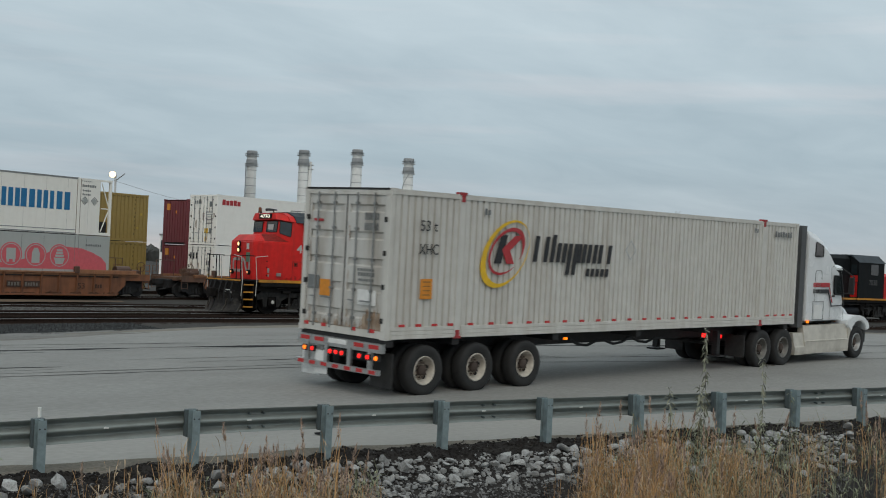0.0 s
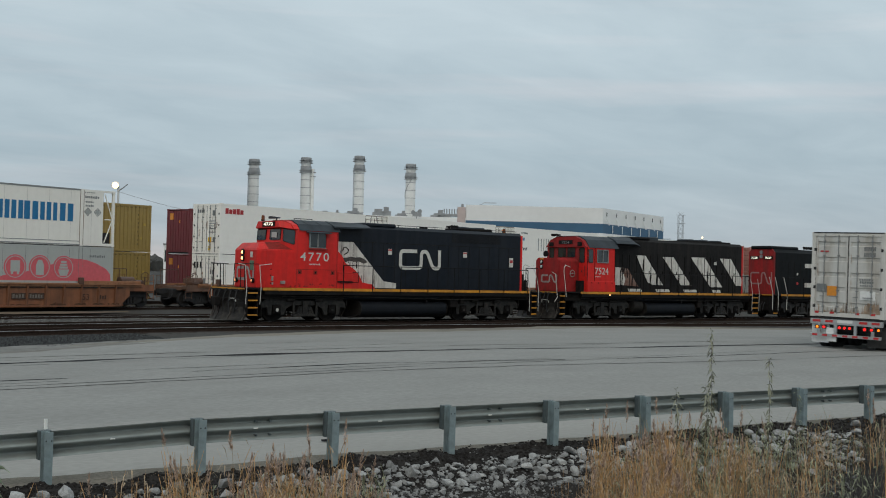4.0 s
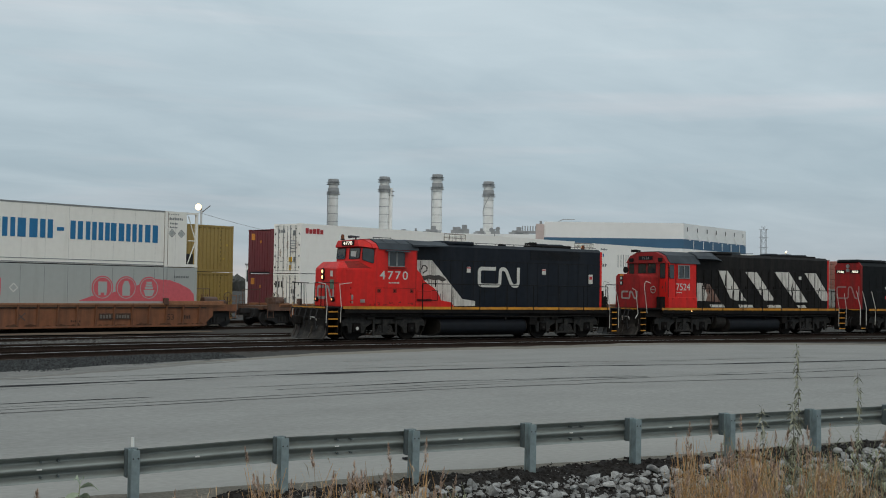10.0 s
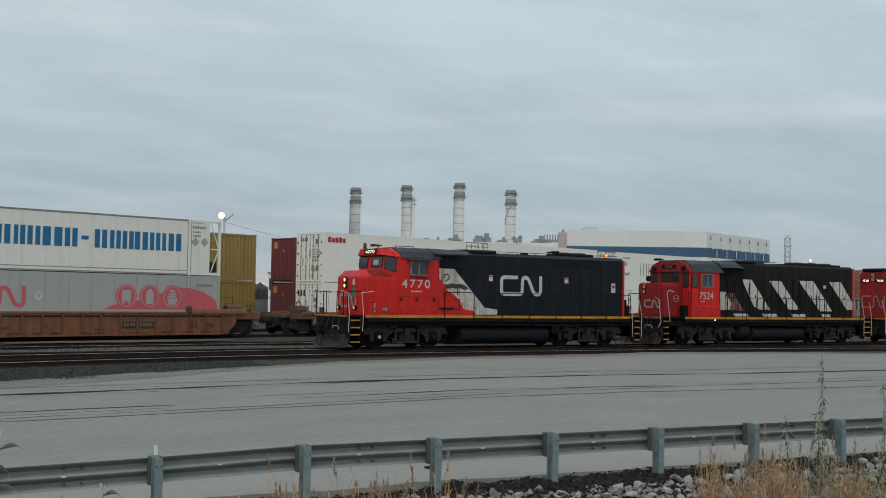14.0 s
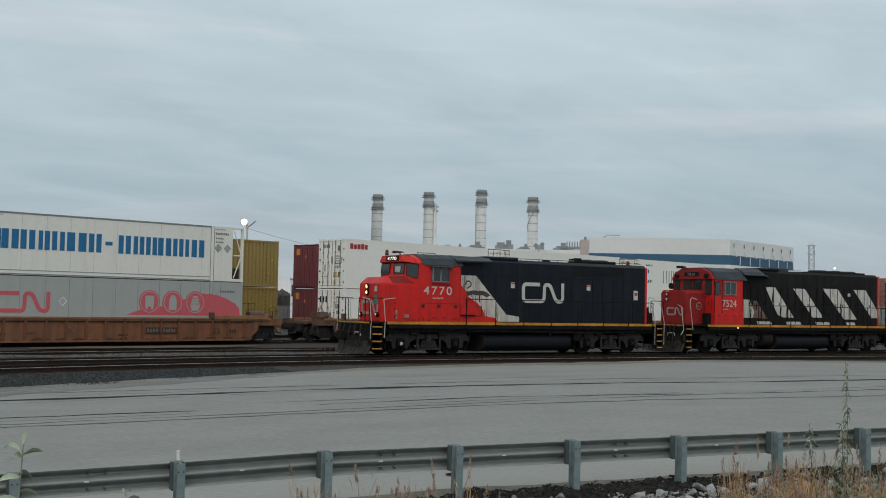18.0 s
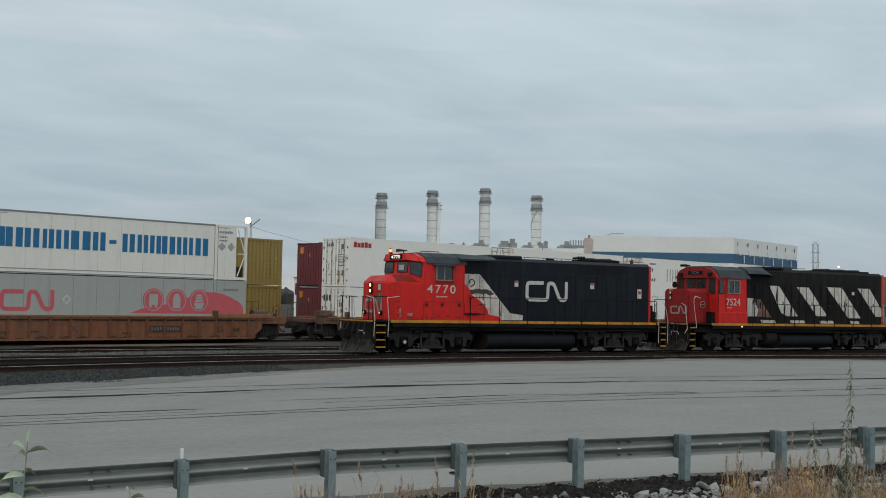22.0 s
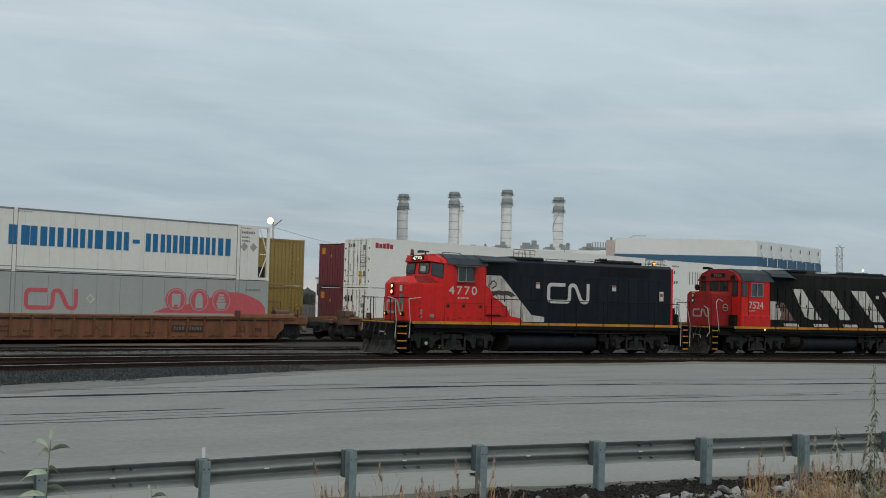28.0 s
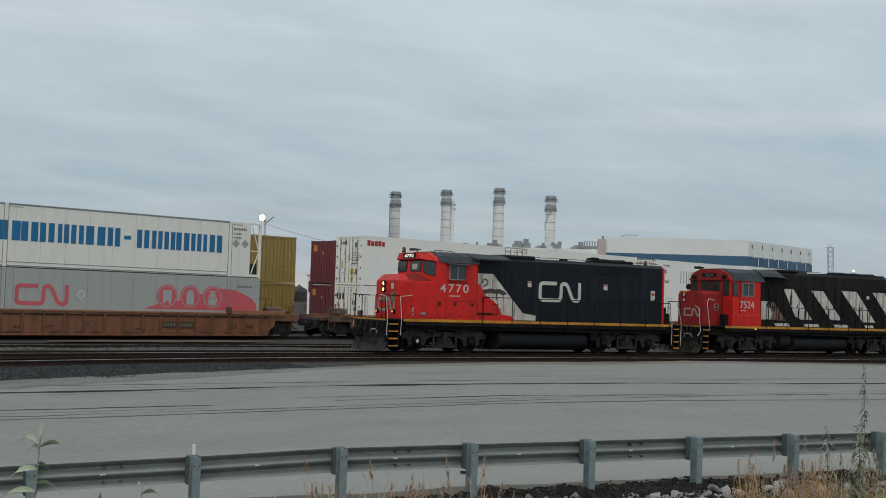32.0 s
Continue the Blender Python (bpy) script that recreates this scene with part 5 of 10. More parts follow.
l_frame = mat("window_rubber", (0.010, 0.010, 0.011), 0.7, grain=10, vary=0.2, bump=0.02, spec=0.15)
l_box = mat("faded_green_panel", (0.10, 0.17, 0.11), 0.6, grain=8, vary=0.2, bump=0.02)
lamp_warm = mat("lit_warm_headlamp", (1.0, 0.56, 0.23), 0.3, emit=2.3, bump=0)
lamp_dim = mat("dim_ditch_lamp", (1.0, 0.40, 0.16), 0.3, emit=0.9, bump=0)
lamp_board = mat("lit_number_board", (1.0, 0.93, 0.75), 0.4, emit=1.1, bump=0)
lamp_amber = mat("lit_amber_lamp", (1.0, 0.20, 0.006), 0.3, emit=1.5, bump=0)
lamp_red = mat("lit_red_lamp", (1.0, 0.012, 0.010), 0.3, emit=1.3, bump=0)
dark_lens = mat("unlit_amber_lens", (0.16, 0.045, 0.01), 0.25, bump=0)


def loco_truck(parent, x):
    """A two-axle locomotive truck with swing hangers, brake gear and traction motors."""
    tr = new("truck")
    tr.parent, tr.location = parent, (x, 0, 0)
    tr["label"] = "oily black two-axle locomotive truck"
    for a in (-1.37, 1.37):
        bm = B()
        for s in (-1, 1):
            lathe(bm, (a, s * 0.72, 0.508), "y", [(-0.07, 0.34), (-0.07, 0.508), (0.05, 0.508), (0.06, 0.53), (0.075, 0.53), (0.075, 0.34)], 28)
            lathe(bm, (a, s * 0.72, 0.508), "y", [(-0.02, 0.42), (0.02, 0.42)], 28)
        rod(bm, (a, -1.05, 0.508), (a, 1.05, 0.508), 0.1, 10)
        part("wheelset", bm, l_under, tr)
        bm = B()
        k = 0.42 if a < 0 else -0.42
        lathe(bm, (a + k, 0, 0.52), "y", [(-0.6, 0.30), (-0.58, 0.38), (0.58, 0.38), (0.6, 0.30)], 14)
        box(bm, *sorted((a + k * 1.6, a + k * 0.2)), -0.55, 0.55, 0.22, 0.95)
        part("traction_motor", bm, l_under, tr)
    bm = B()
    box(bm, -0.45, 0.45, -0.95, 0.95, 0.42, 1.0)
    part("bolster", bm, l_under, tr)
    for s in (-1, 1):
        # frame: a raised back, an arch over each axle and legs at both sides of the boxes
        bm = B()
        top = [(-2.06, 0.80), (-1.86, 0.98), (-1.05, 1.02), (-0.72, 0.90), (0.72, 0.90), (1.05, 1.02), (1.86, 0.98), (2.06, 0.80)]
        low = [(2.06, 0.60), (1.80, 0.62), (1.74, 0.30), (1.60, 0.30), (1.57, 0.72), (1.17, 0.72), (1.14, 0.30), (1.00, 0.30), (0.90, 0.56), (0.62, 0.70), (-0.62, 0.70), (-0.90, 0.56),
               (-1.00, 0.30), (-1.14, 0.30), (-1.17, 0.72), (-1.57, 0.72), (-1.60, 0.30), (-1.74, 0.30), (-1.80, 0.62), (-2.06, 0.60)]
        prism(bm, top + low, s * 1.04 - 0.08, s * 1.04 + 0.08)
        part("side_frame", bm, l_gear, tr)
        bm = B()
        prism(bm, [(-0.60, 0.24), (0.60, 0.24), (0.56, 0.33), (-0.56, 0.33)], s * 1.10 - 0.12, s * 1.10 + 0.10)
        part("spring_plank", bm, l_gear, tr)
        for k in range(6):
            bm = B()
            box(bm, -0.44 + 0.025 * k, 0.44 - 0.025 * k, s * 1.12 - 0.06, s * 1.12 + 0.06, 0.345 + 0.052 * k, 0.385 + 0.052 * k)
            part("leaf_spring", bm, l_gear, tr)
        bm = B()
        box(bm, -0.12, 0.12, s * 1.15 - 0.05, s * 1.15 + 0.06, 0.33, 0.88)
        part("spring_band", bm, l_gear, tr)
        for h in (-0.56, 0.56):
            bm = B()
            prism(bm, [(h - 0.055, 0.20), (h + 0.055, 0.20), (h + 0.035, 0.92), (h - 0.035, 0.92)], s * 1.17 - 0.025, s * 1.17 + 0.025)
            part("swing_hanger", bm, l_gear, tr)
        for h in (-1.37, 1.37):
            bm = B()
            box(bm, h - 0.15, h + 0.15, s * 1.04 - 0.11, s * 1.04 + 0.09, 0.36, 0.70)
            ya, yb = sorted((s * 0.09, s * 0.16))
            lathe(bm, (h, s * 1.04, 0.508), "y", [(ya, 0.13), (yb, 0.11)], 16)
            jb = part("journal_box", bm, l_under, tr)
            ya, yb = sorted((s * 0.155, s * 0.175))
            bm = B()
            lathe(bm, (h, s * 1.04, 0.508), "y", [(ya, 0.06), (yb, 0.055)], 14)
            part("bearing_cap", bm, l_gear, jb)
            i = 1 if h < 0 else -1
            bm = B()
            lathe(bm, (h + 0.68 * i, s * 1.17, 0.97), "x", [(-0.24, 0.05), (-0.23, 0.11), (0.13, 0.12), (0.14, 0.05)], 12)
            part("brake_cylinder", bm, l_gear, tr)
            for q in (-0.60, 0.60):
                bm = B()
                prism(bm, [(h + q - 0.04, 0.22), (h + q + 0.04, 0.22), (h + q + 0.03, 0.95), (h + q - 0.03, 0.95)], s * 0.80 - 0.05, s * 0.80 + 0.05)
                part("brake_hanger", bm, l_under, tr)
            bm = B()
            pipe(bm, [(h - 0.75 * i, s * 1.14, 1.12), (h - 0.72 * i, s * 1.16, 0.7), (h - 0.58 * i, s * 0.9, 0.12)], 0.018)
            part("sand_pipe", bm, l_gear, tr)
            bm = B()
            pipe(bm, [(h + 0.4 * i, s * 1.2, 1.2), (h + 0.44 * i, s * 1.24, 1.08), (h + 0.6 * i, s * 1.22, 1.02)], 0.016)
            part("brake_hose", bm, gasket, tr)
    return tr


def steps_block(parent, x0, x1, y, o, stripe=True, n=4):
    """Corner steps under the end platform; o tells which side."""
    for k in range(n):
        z = 0.30 + k * 0.30
        bm = B()
        ya, yb = sorted((y, y - o * 0.28))
        box(bm, x0, x1, ya, yb, z, z + 0.03)
        st = part("step", bm, l_under, parent)
        bm = B()
        ya, yb = sorted((y, y + o * 0.012))
        box(bm, x0, x1, ya, yb, z - 0.015, z + 0.04)
        part("step_edge", bm, l_yellow, st, "yellow step edge")
    for x in (x0 - 0.03, x1 + 0.0):
        bm = B()
        ya, yb = sorted((y + o * 0.005, y - o * 0.3))
        box(bm, x, x + 0.03, ya, yb, 0.25, 1.40)
        part("step_side", bm, l_under, parent)


def handrail(parent, x0, x1, y, z0, h, n, material, r=0.016):
    """A row of stanchions with a rail through them; each piece is a part."""
    for i in range(n + 1):
        x = x0 + (x1 - x0) * i / n
        bm = B()
        rod(bm, (x, y, z0), (x, y, z0 + h), r * 1.15, 6)
        part("stanchion", bm, material, parent)
    bm = B()
    rod(bm, (x0, y, z0 + h), (x1, y, z0 + h), r, 6)
    part("handrail", bm, material, parent)


def pilot(parent, x, s, plow=True):
    """The end sheet with coupler, hoses and plow. s: -1 the front end, 1 the rear."""
    bm = B()
    xa, xb = sorted((x, x - s * 0.06))
    box(bm, xa, xb, -1.45, 1.45, 0.45, 1.36)
    part("pilot_sheet", bm, l_under, parent)
    bm = B()
    xa, xb = sorted((x, x + s * 0.55))
    box(bm, xa, xb, -0.12, 0.12, 0.72, 0.98)
    xa, xb = sorted((x + s * 0.45, x + s * 0.75))
    box(bm, xa, xb, -0.2, 0.17, 0.66, 1.04)
    bevel(bm, 0.03)
    part("coupler", bm, l_under, parent)
    for k in range(4):
        y = -0.9 + 0.18 * k
        bm = B()
        pipe(bm, [(x, y, 0.95), (x + s * 0.16, y, 0.8), (x + s * 0.22, y, 0.45), (x + s * 0.12, y, 0.3)], 0.022)
        part("air_hose", bm, gasket, parent)
    if plow:
        for o in (-1, 1):
            # a concave blade swept back from the middle
            bm = B()
            prev = None
            for k in range(9):
                f = k / 8
                y, back = o * (0.03 + 1.42 * f), 0.50 * f ** 1.3
                cur = []
                for th in (0.0, -0.04):
                    for z, fwd in ((0.08, 0.50), (0.20, 0.42), (0.40, 0.33), (0.62, 0.29), (0.84, 0.33), (0.95 - 0.12 * (1 - f), 0.38)):
                        cur.append(bm.verts.new((x + s * (fwd + th + 0.12 - back), y, z)))
                if prev:
                    for i in range(5):
                        bm.faces.new((prev[i], cur[i], cur[i + 1], prev[i + 1]))
                        bm.faces.new((prev[6 + i], prev[7 + i], cur[7 + i], cur[6 + i]))
                    bm.faces.new((prev[5], cur[5], cur[11], prev[11]))
                    bm.faces.new((prev[0], prev[6], cur[6], cur[0]))
                else:
                    bm.faces.new(cur[:6] + cur[:5:-1])
                prev = cur
            bm.faces.new(prev[:6] + prev[:5:-1])
            bmesh.ops.recalc_face_normals(bm, faces=bm.faces[:])
            blade = part("snowplow", bm, l_plow, parent, "scraped dark steel snowplow blade", smooth=False)
            # two paler ribs give the blade its highlights by colour
            for f, z0, z1 in ((0.46, 0.14, 0.62), (0.97, 0.12, 0.90)):
                y, back = o * (0.03 + 1.42 * f), 0.50 * f ** 1.3
                bm = B()
                for za, zb, fa, fb in ((z0, 0.40, 0.475, 0.345), (0.40, z1, 0.345, 0.31)):
                    if zb > za:
                        hexa(bm, [(x + s * (fa + 0.10 - back), y - 0.02, za), (x + s * (fa + 0.10 - back), y + 0.02, za), (x + s * (fa + 0.145 - back), y + 0.02, za), (x + s * (fa + 0.145 - back), y - 0.02, za),
                                  (x + s * (fb + 0.10 - back), y - 0.02 + o * 0.05, zb), (x + s * (fb + 0.10 - back), y + 0.02 + o * 0.05, zb), (x + s * (fb + 0.145 - back), y + 0.02 + o * 0.05, zb), (x + s * (fb + 0.145 - back), y - 0.02 + o * 0.05, zb)])
                bmesh.ops.recalc_face_normals(bm, faces=bm.faces[:])
                part("plow_rib", bm, l_plow_glint, blade, "paler steel rib standing for a highlight on the plow")
    boxpart("end_edge", l_yellow, parent, (*sorted((x + s * 0.055, x + s * 0.075)), -1.48, 1.48, 1.355, 1.415), "grimy yellow edge of the end platform")


l_plow_glint = mat("bare_scraped_steel", (0.09, 0.08, 0.07), 0.5, 0.3, grain=9, vary=0.4, dirt=(0.05, 0.04, 0.035), dirt_amt=0.8, dirt_scale=5, bump=0.08)
l_plow = mat("scraped_plow_steel", (0.024, 0.023, 0.022), 0.55, 0.0, grain=6, vary=0.4, dirt=(0.085, 0.075, 0.066), dirt_amt=0.7, dirt_scale=3.5, bump=0.08, spec=0.12)


def window_pane(parent, quad, material=None, frame_w=0.028, out=(0, -1, 0), name="window"):
    """A glazed opening with a proud rubber frame, from four corners."""
    o = Vector(out) * 0.012
    bm = B()
    src = [Vector(p) for p in quad]
    quad = []
    for i in range(4):
        a, p, b = src[i - 1], src[i], src[(i + 1) % 4]
        quad += [p + (a - p) * 0.10, p + (a - p) * 0.03 + (b - p) * 0.03, p + (b - p) * 0.10]
    q = [p + o * 0.5 for p in quad]
    face(bm, q)
    w = part(name, bm, material or l_glass, parent)
    bm = B()
    c = sum(q, Vector()) / len(q)
    inner = [p + o * 1.3 for p in quad]
    outer = [p + (p - c).normalized() * frame_w + o * 1.3 for p in quad]
    back = [p + (p - c).normalized() * frame_w - o for p in quad]
    vi, vo, vb = [bm.verts.new(p) for p in inner], [bm.verts.new(p) for p in outer], [bm.verts.new(p) for p in back]
    for i in range(len(quad)):
        j = (i + 1) % len(quad)
        bm.faces.new((vi[i], vi[j], vo[j], vo[i]))
        bm.faces.new((vo[i], vo[j], vb[j], vb[i]))
    part("frame", bm, l_frame, w)
    return w


def underframe(c, x0, x1, stripe0, stripe1, tank, trucks):
    bm = B()
    box(bm, x0 + 0.25, x1 - 0.25, -1.3, 1.3, 0.98, 1.30)
    part("underframe", bm, l_under, c)
    bm = B()
    box(bm, x0, x1, -1.53, 1.53, 1.36, 1.42)
    part("deck", bm, l_under, c)
    for o in (-1, 1):
        bm = B()
        ya, yb = sorted((o * 1.53, o * 1.55))
        box(bm, stripe0, stripe1, ya, yb, 1.325, 1.44)
        part("sill_stripe", bm, l_yellow, c, "yellow sill stripe")
        bm = B()
        ya, yb = sorted((o * 1.30, o * 1.52))
        box(bm, stripe0 + 0.1, stripe1 - 0.1, ya, yb, 1.16, 1.325)
        part("side_sill", bm, l_under, c)
    a, b = tank
    bm = B()
    pr = []
    for k in range(44):
        q = k * math.tau / 44
        cq, sq = math.cos(q), math.sin(q)
        pr.append((1.37 * math.copysign(abs(cq) ** 0.55, cq), 0.56 + 0.42 * math.copysign(abs(sq) ** 0.72, sq)))
    prism_x(bm, pr, a, b)
    tank_ob = part("fuel_tank", bm, l_tank, c, "rounded black fuel tank")
    for xe, s in ((a, -1), (b, 1)):
        # a pressed end: a rim and a shallow dish
        bm = B()
        rings = []
        for k, (f, d) in enumerate(((1.02, 0.0), (1.02, 0.03), (0.97, 0.045), (0.86, 0.02), (0.5, 0.035))):
            rings.append([bm.verts.new((xe + s * d, y * f, 0.56 + (z - 0.56) * f)) for y, z in pr])
        for p, q in zip(rings, rings[1:]):
            for k in range(len(pr)):
                bm.faces.new((p[k], p[(k + 1) % len(pr)], q[(k + 1) % len(pr)], q[k]))
        bm.faces.new(rings[-1])
        bmesh.ops.recalc_face_normals(bm, faces=bm.faces[:])
        part("tank_end", bm, l_tank_end, tank_ob, "dusty brown pressed tank end")
    for o in (-1, 1):
        bm = B()
        lathe(bm, (0, o * 1.22, 1.08), "x", [(a - 0.9, 0.06), (a - 0.86, 0.13), (b - 0.4, 0.13), (b - 0.36, 0.06)], 14)
        part("air_reservoir", bm, l_tank, c)
        bm = B()
        rod(bm, (b - 1.2, o * 1.34, 0.9), (b - 1.2, o * 1.42, 0.93), 0.05, 10)
        part("filler_cap", bm, l_under, c)
        # piping, valves and boxes hung under the sill
        bm = B()
        pipe(bm, [(x0 + 1.8, o * 1.36, 1.08), (a - 1.0, o * 1.36, 1.10), (b + 0.5, o * 1.38, 0.99), (x1 - 1.8, o * 1.36, 1.06)], 0.025)
        part("air_pipe", bm, l_gear, c)
        for xq, w, z0 in ((b + 0.25, 0.45, 0.62), (b + 0.85, 0.25, 0.80)):
            boxpart("equipment_box", l_under, c, (xq, xq + w, *sorted((o * 1.02, o * 1.34)), z0, 1.17), bev=0.02)
    for x in trucks:
        loco_truck(c, x)


def hood_body(c, x0, x1, half, z1, material, rear_red=True, bulge=None):
    bm = B()
    prism_x(bm, [(-half, 1.42), (half, 1.42), (half, z1 - 0.14), (half - 0.16, z1), (-half + 0.16, z1), (-half, z1 - 0.14)], x0, x1)
    hood = part("hood", bm, material, c)
    # door seams and latches
    n = int((x1 - x0) / 0.62)
    for o in (-1, 1):
        y = o * half
        for i in range(1, n):
            x = x0 + 0.3 + i * (x1 - x0 - 0.5) / n
            bm = B()
            ya, yb = sorted((y, y + o * 0.012))
            box(bm, x - 0.008, x + 0.008, ya, yb, 1.5, z1 - 0.75)
            part("door_seam", bm, l_faded, hood)
        bm = B()
        ya, yb = sorted((y, y + o * 0.014))
        box(bm, x0 + 0.2, x1 - 0.2, ya, yb, z1 - 0.77, z1 - 0.745)
        part("upper_seam", bm, l_faded, hood)
    return hood


def fan(c, x, z, r=0.6, y=0.0):
    bm = B()
    lathe(bm, (x, y, z), "z", [(-0.05, r), (0.12, r), (0.15, r * 0.9), (0.15, r * 0.2)], 24)
    return part("roof_fan", bm, l_roof, c)


def side_plate(c, poly, material, half, name="paint_panel", label=""):
    return flat(name, poly, material, c, -half - 0.003, 0.009, label)


l_dull_a = mat("scuffed_red_cover", (0.26, 0.02, 0.016), 0.6, grain=9, vary=0.3, dirt=(0.07, 0.03, 0.02), dirt_amt=0.7, dirt_scale=4, bump=0.05, spec=0.2)

t_lens = mat("silvery_headlamp_lens", (0.7, 0.7, 0.68), 0.2, 0.4, grain=20, vary=0.1, bump=0.0)
t_sash = mat("dull_window_sash", (0.24, 0.245, 0.24), 0.5, 0.3, grain=10, vary=0.2, bump=0.02)

# ---- the leading locomotive, with a wide nose and a four-window cab
A = thing("locomotive", pose(22.1, LOCO_Y, RAIL_Z), "red and black diesel locomotive with wide nose and lit headlights", "locomotive", "locomotives")
underframe(A, 0.5, 16.78, 1.3, 16.05, (6.3, 11.05), (3.55, 13.6))
bm = B()
lathe(bm, (2.18, -1.215, 0.508), "y", [(0, 0.075), (-0.012, 0.07)], 16)
part("painted_cap", bm, l_rail_w, A, "white painted bearing cap")
pilot(A, 0.55, -1)
pilot(A, 16.7, 1, False)
# nose: upright front with clipped corners and a chamfered upper edge
bm = B()
ring0 = [(1.30, -0.95, 1.42), (1.30, 0.95, 1.42), (1.52, 1.32, 1.42), (2.85, 1.45, 1.42), (2.85, -1.45, 1.42), (1.52, -1.32, 1.42)]
ring1 = [(1.30, -0.95, 3.02), (1.30, 0.95, 3.02), (1.52, 1.32, 3.0), (2.85, 1.45, 3.0), (2.85, -1.45, 3.0), (1.52, -1.32, 3.0)]
ring2 = [(1.52, -0.75, 3.30), (1.52, 0.75, 3.30), (1.62, 0.85, 3.31), (2.5, 0.95, 3.36), (2.5, -0.95, 3.36), (1.62, -0.85, 3.31)]
vs = [[bm.verts.new(p) for p in r] for r in (ring0, ring1, ring2)]
for a, b in zip(vs, vs[1:]):
    for i in range(6):
        bm.faces.new((a[i], a[(i + 1) % 6], b[(i + 1) % 6], b[i]))
bm.faces.new(vs[2])
bm.faces.new(vs[0][::-1])
bmesh.ops.recalc_face_normals(bm, faces=bm.faces[:])
bevel(bm, 0.03, 2)
nose = part("nose", bm, l_red, A)
bm = B()
face(bm, [(1.66, -1.275, 3.04), (2.80, -1.40, 3.04), (2.50, -0.96, 3.365), (1.70, -0.86, 3.325)])
part("glare_panel", bm, l_dull_a, nose, "dull worn red anti-glare panel")
for z in (3.12 - 0.22, 3.12 - 0.47):
    bm = B()
    lathe(bm, (1.29, 0.22, z), "x", [(0.0, 0.14), (-0.05, 0.14), (-0.055, 0.11)], 20)
    hl = part("headlight", bm, l_frame, nose)
    bm = B()
    lathe(bm, (1.29, 0.22, z), "x", [(-0.045, 0.085), (-0.07, 0.06)], 16)
    part("lens", bm, lamp_warm, hl, "lit warm white headlamp")
for y in (-0.72, 0.72):
    bm = B()
    lathe(bm, (1.26, y, 1.72), "x", [(0.04, 0.1), (-0.06, 0.1)], 16)
    dl = part("ditch_light", bm, l_frame, A)
    bm = B()
    lathe(bm, (1.19, y, 1.72), "x", [(0.0, 0.05), (-0.02, 0.03)], 14)
    part("lens", bm, lamp_dim, dl)
bm = B()
box(bm, 1.278, 1.292, -0.62, -0.42, 2.68, 2.92)
part("notice", bm, l_rail_w, nose)
bm = B()
box(bm, 1.276, 1.292, -0.72, -0.40, 2.15, 2.55)
part("green_panel", bm, l_box, nose, "dull green panel")
l_mark = mat("grimy_pale_paint", (0.34, 0.32, 0.30), 0.6, grain=6, vary=0.25, dirt=(0.15, 0.05, 0.04), dirt_amt=0.8, dirt_scale=2.5, bump=0.02)
wm = worm("company_mark", -0.75, 1.72, 1.5, 0.6, 0.12, l_mark, nose)
wm.matrix_basis = pose(1.294, 0, 0, 0, 0, -90) @ pose(0, 0.0, 0)
for z in (1.62, 1.95, 2.2):
    bm = B()
    lathe(bm, (1.75, -1.35, z), "y", [(0, 0.03), (-0.01, 0.03)], 8)
    part("bolt", bm, l_frame, nose)
# cab
bm = B()
base = [(2.36, -1.02), (2.36, 1.02), (2.85, 1.52), (4.92, 1.52), (4.92, -1.52), (2.85, -1.52)]
lo = [bm.verts.new((x, y, 1.42)) for x, y in base]
mid = [bm.verts.new((x, y, 3.34)) for x, y in base]
hi = [bm.verts.new((x + (0.06 if x < 2.9 else 0), y * 0.985, 3.92 if abs(y) > 1 else 4.16)) for x, y in base]
for a, b in ((lo, mid), (mid, hi)):
    for i in range(6):
        bm.faces.new((a[i], a[(i + 1) % 6], b[(i + 1) % 6], b[i]))
bm.faces.new(lo[::-1])
bm.faces.new(hi)
bmesh.ops.recalc_face_normals(bm, faces=bm.faces[:])
cab = part("cab", bm, l_red, A, "red cab with large windscreen panes")
# red brow above the windscreen, dark roof behind
bm = B()
prism_x(bm, [(-1.50, 3.90), (1.50, 3.90), (1.30, 4.10), (0.75, 4.29), (-0.75, 4.29), (-1.30, 4.10)], 2.72, 3.0)
hexa(bm, [(2.30, -1.04, 3.98), (2.78, -1.48, 3.90), (2.78, 1.48, 3.90), (2.30, 1.04, 3.98), (2.32, -0.86, 4.26), (2.78, -1.22, 4.14), (2.78, 1.22, 4.14), (2.32, 0.86, 4.26)])
bmesh.ops.recalc_face_normals(bm, faces=bm.faces[:])
part("brow", bm, l_red, cab)
bm = B()
prism_x(bm, [(-1.56, 3.86), (1.56, 3.86), (1.34, 4.14), (0.78, 4.33), (-0.78, 4.33), (-1.34, 4.14)], 2.98, 5.0)
roof = part("cab_roof", bm, l_roof, cab, "dark blue-grey cab roof")
for x in (3.45, 4.1, 4.7):
    bm = B()
    prism_x(bm, [(-1.35, 4.12), (-0.78, 4.32), (-0.78, 4.345), (-1.36, 4.15)], x - 0.02, x + 0.02)
    part("roof_seam", bm, l_roof, roof)
for k, (ya, yb) in enumerate(((-0.98, -0.12), (0.26, 0.98))):
    window_pane(cab, [(2.352, yb, 3.46), (2.352, ya, 3.46), (2.39, ya, 3.90), (2.39, yb, 3.90)], out=(-1, 0, 0), name="windscreen")
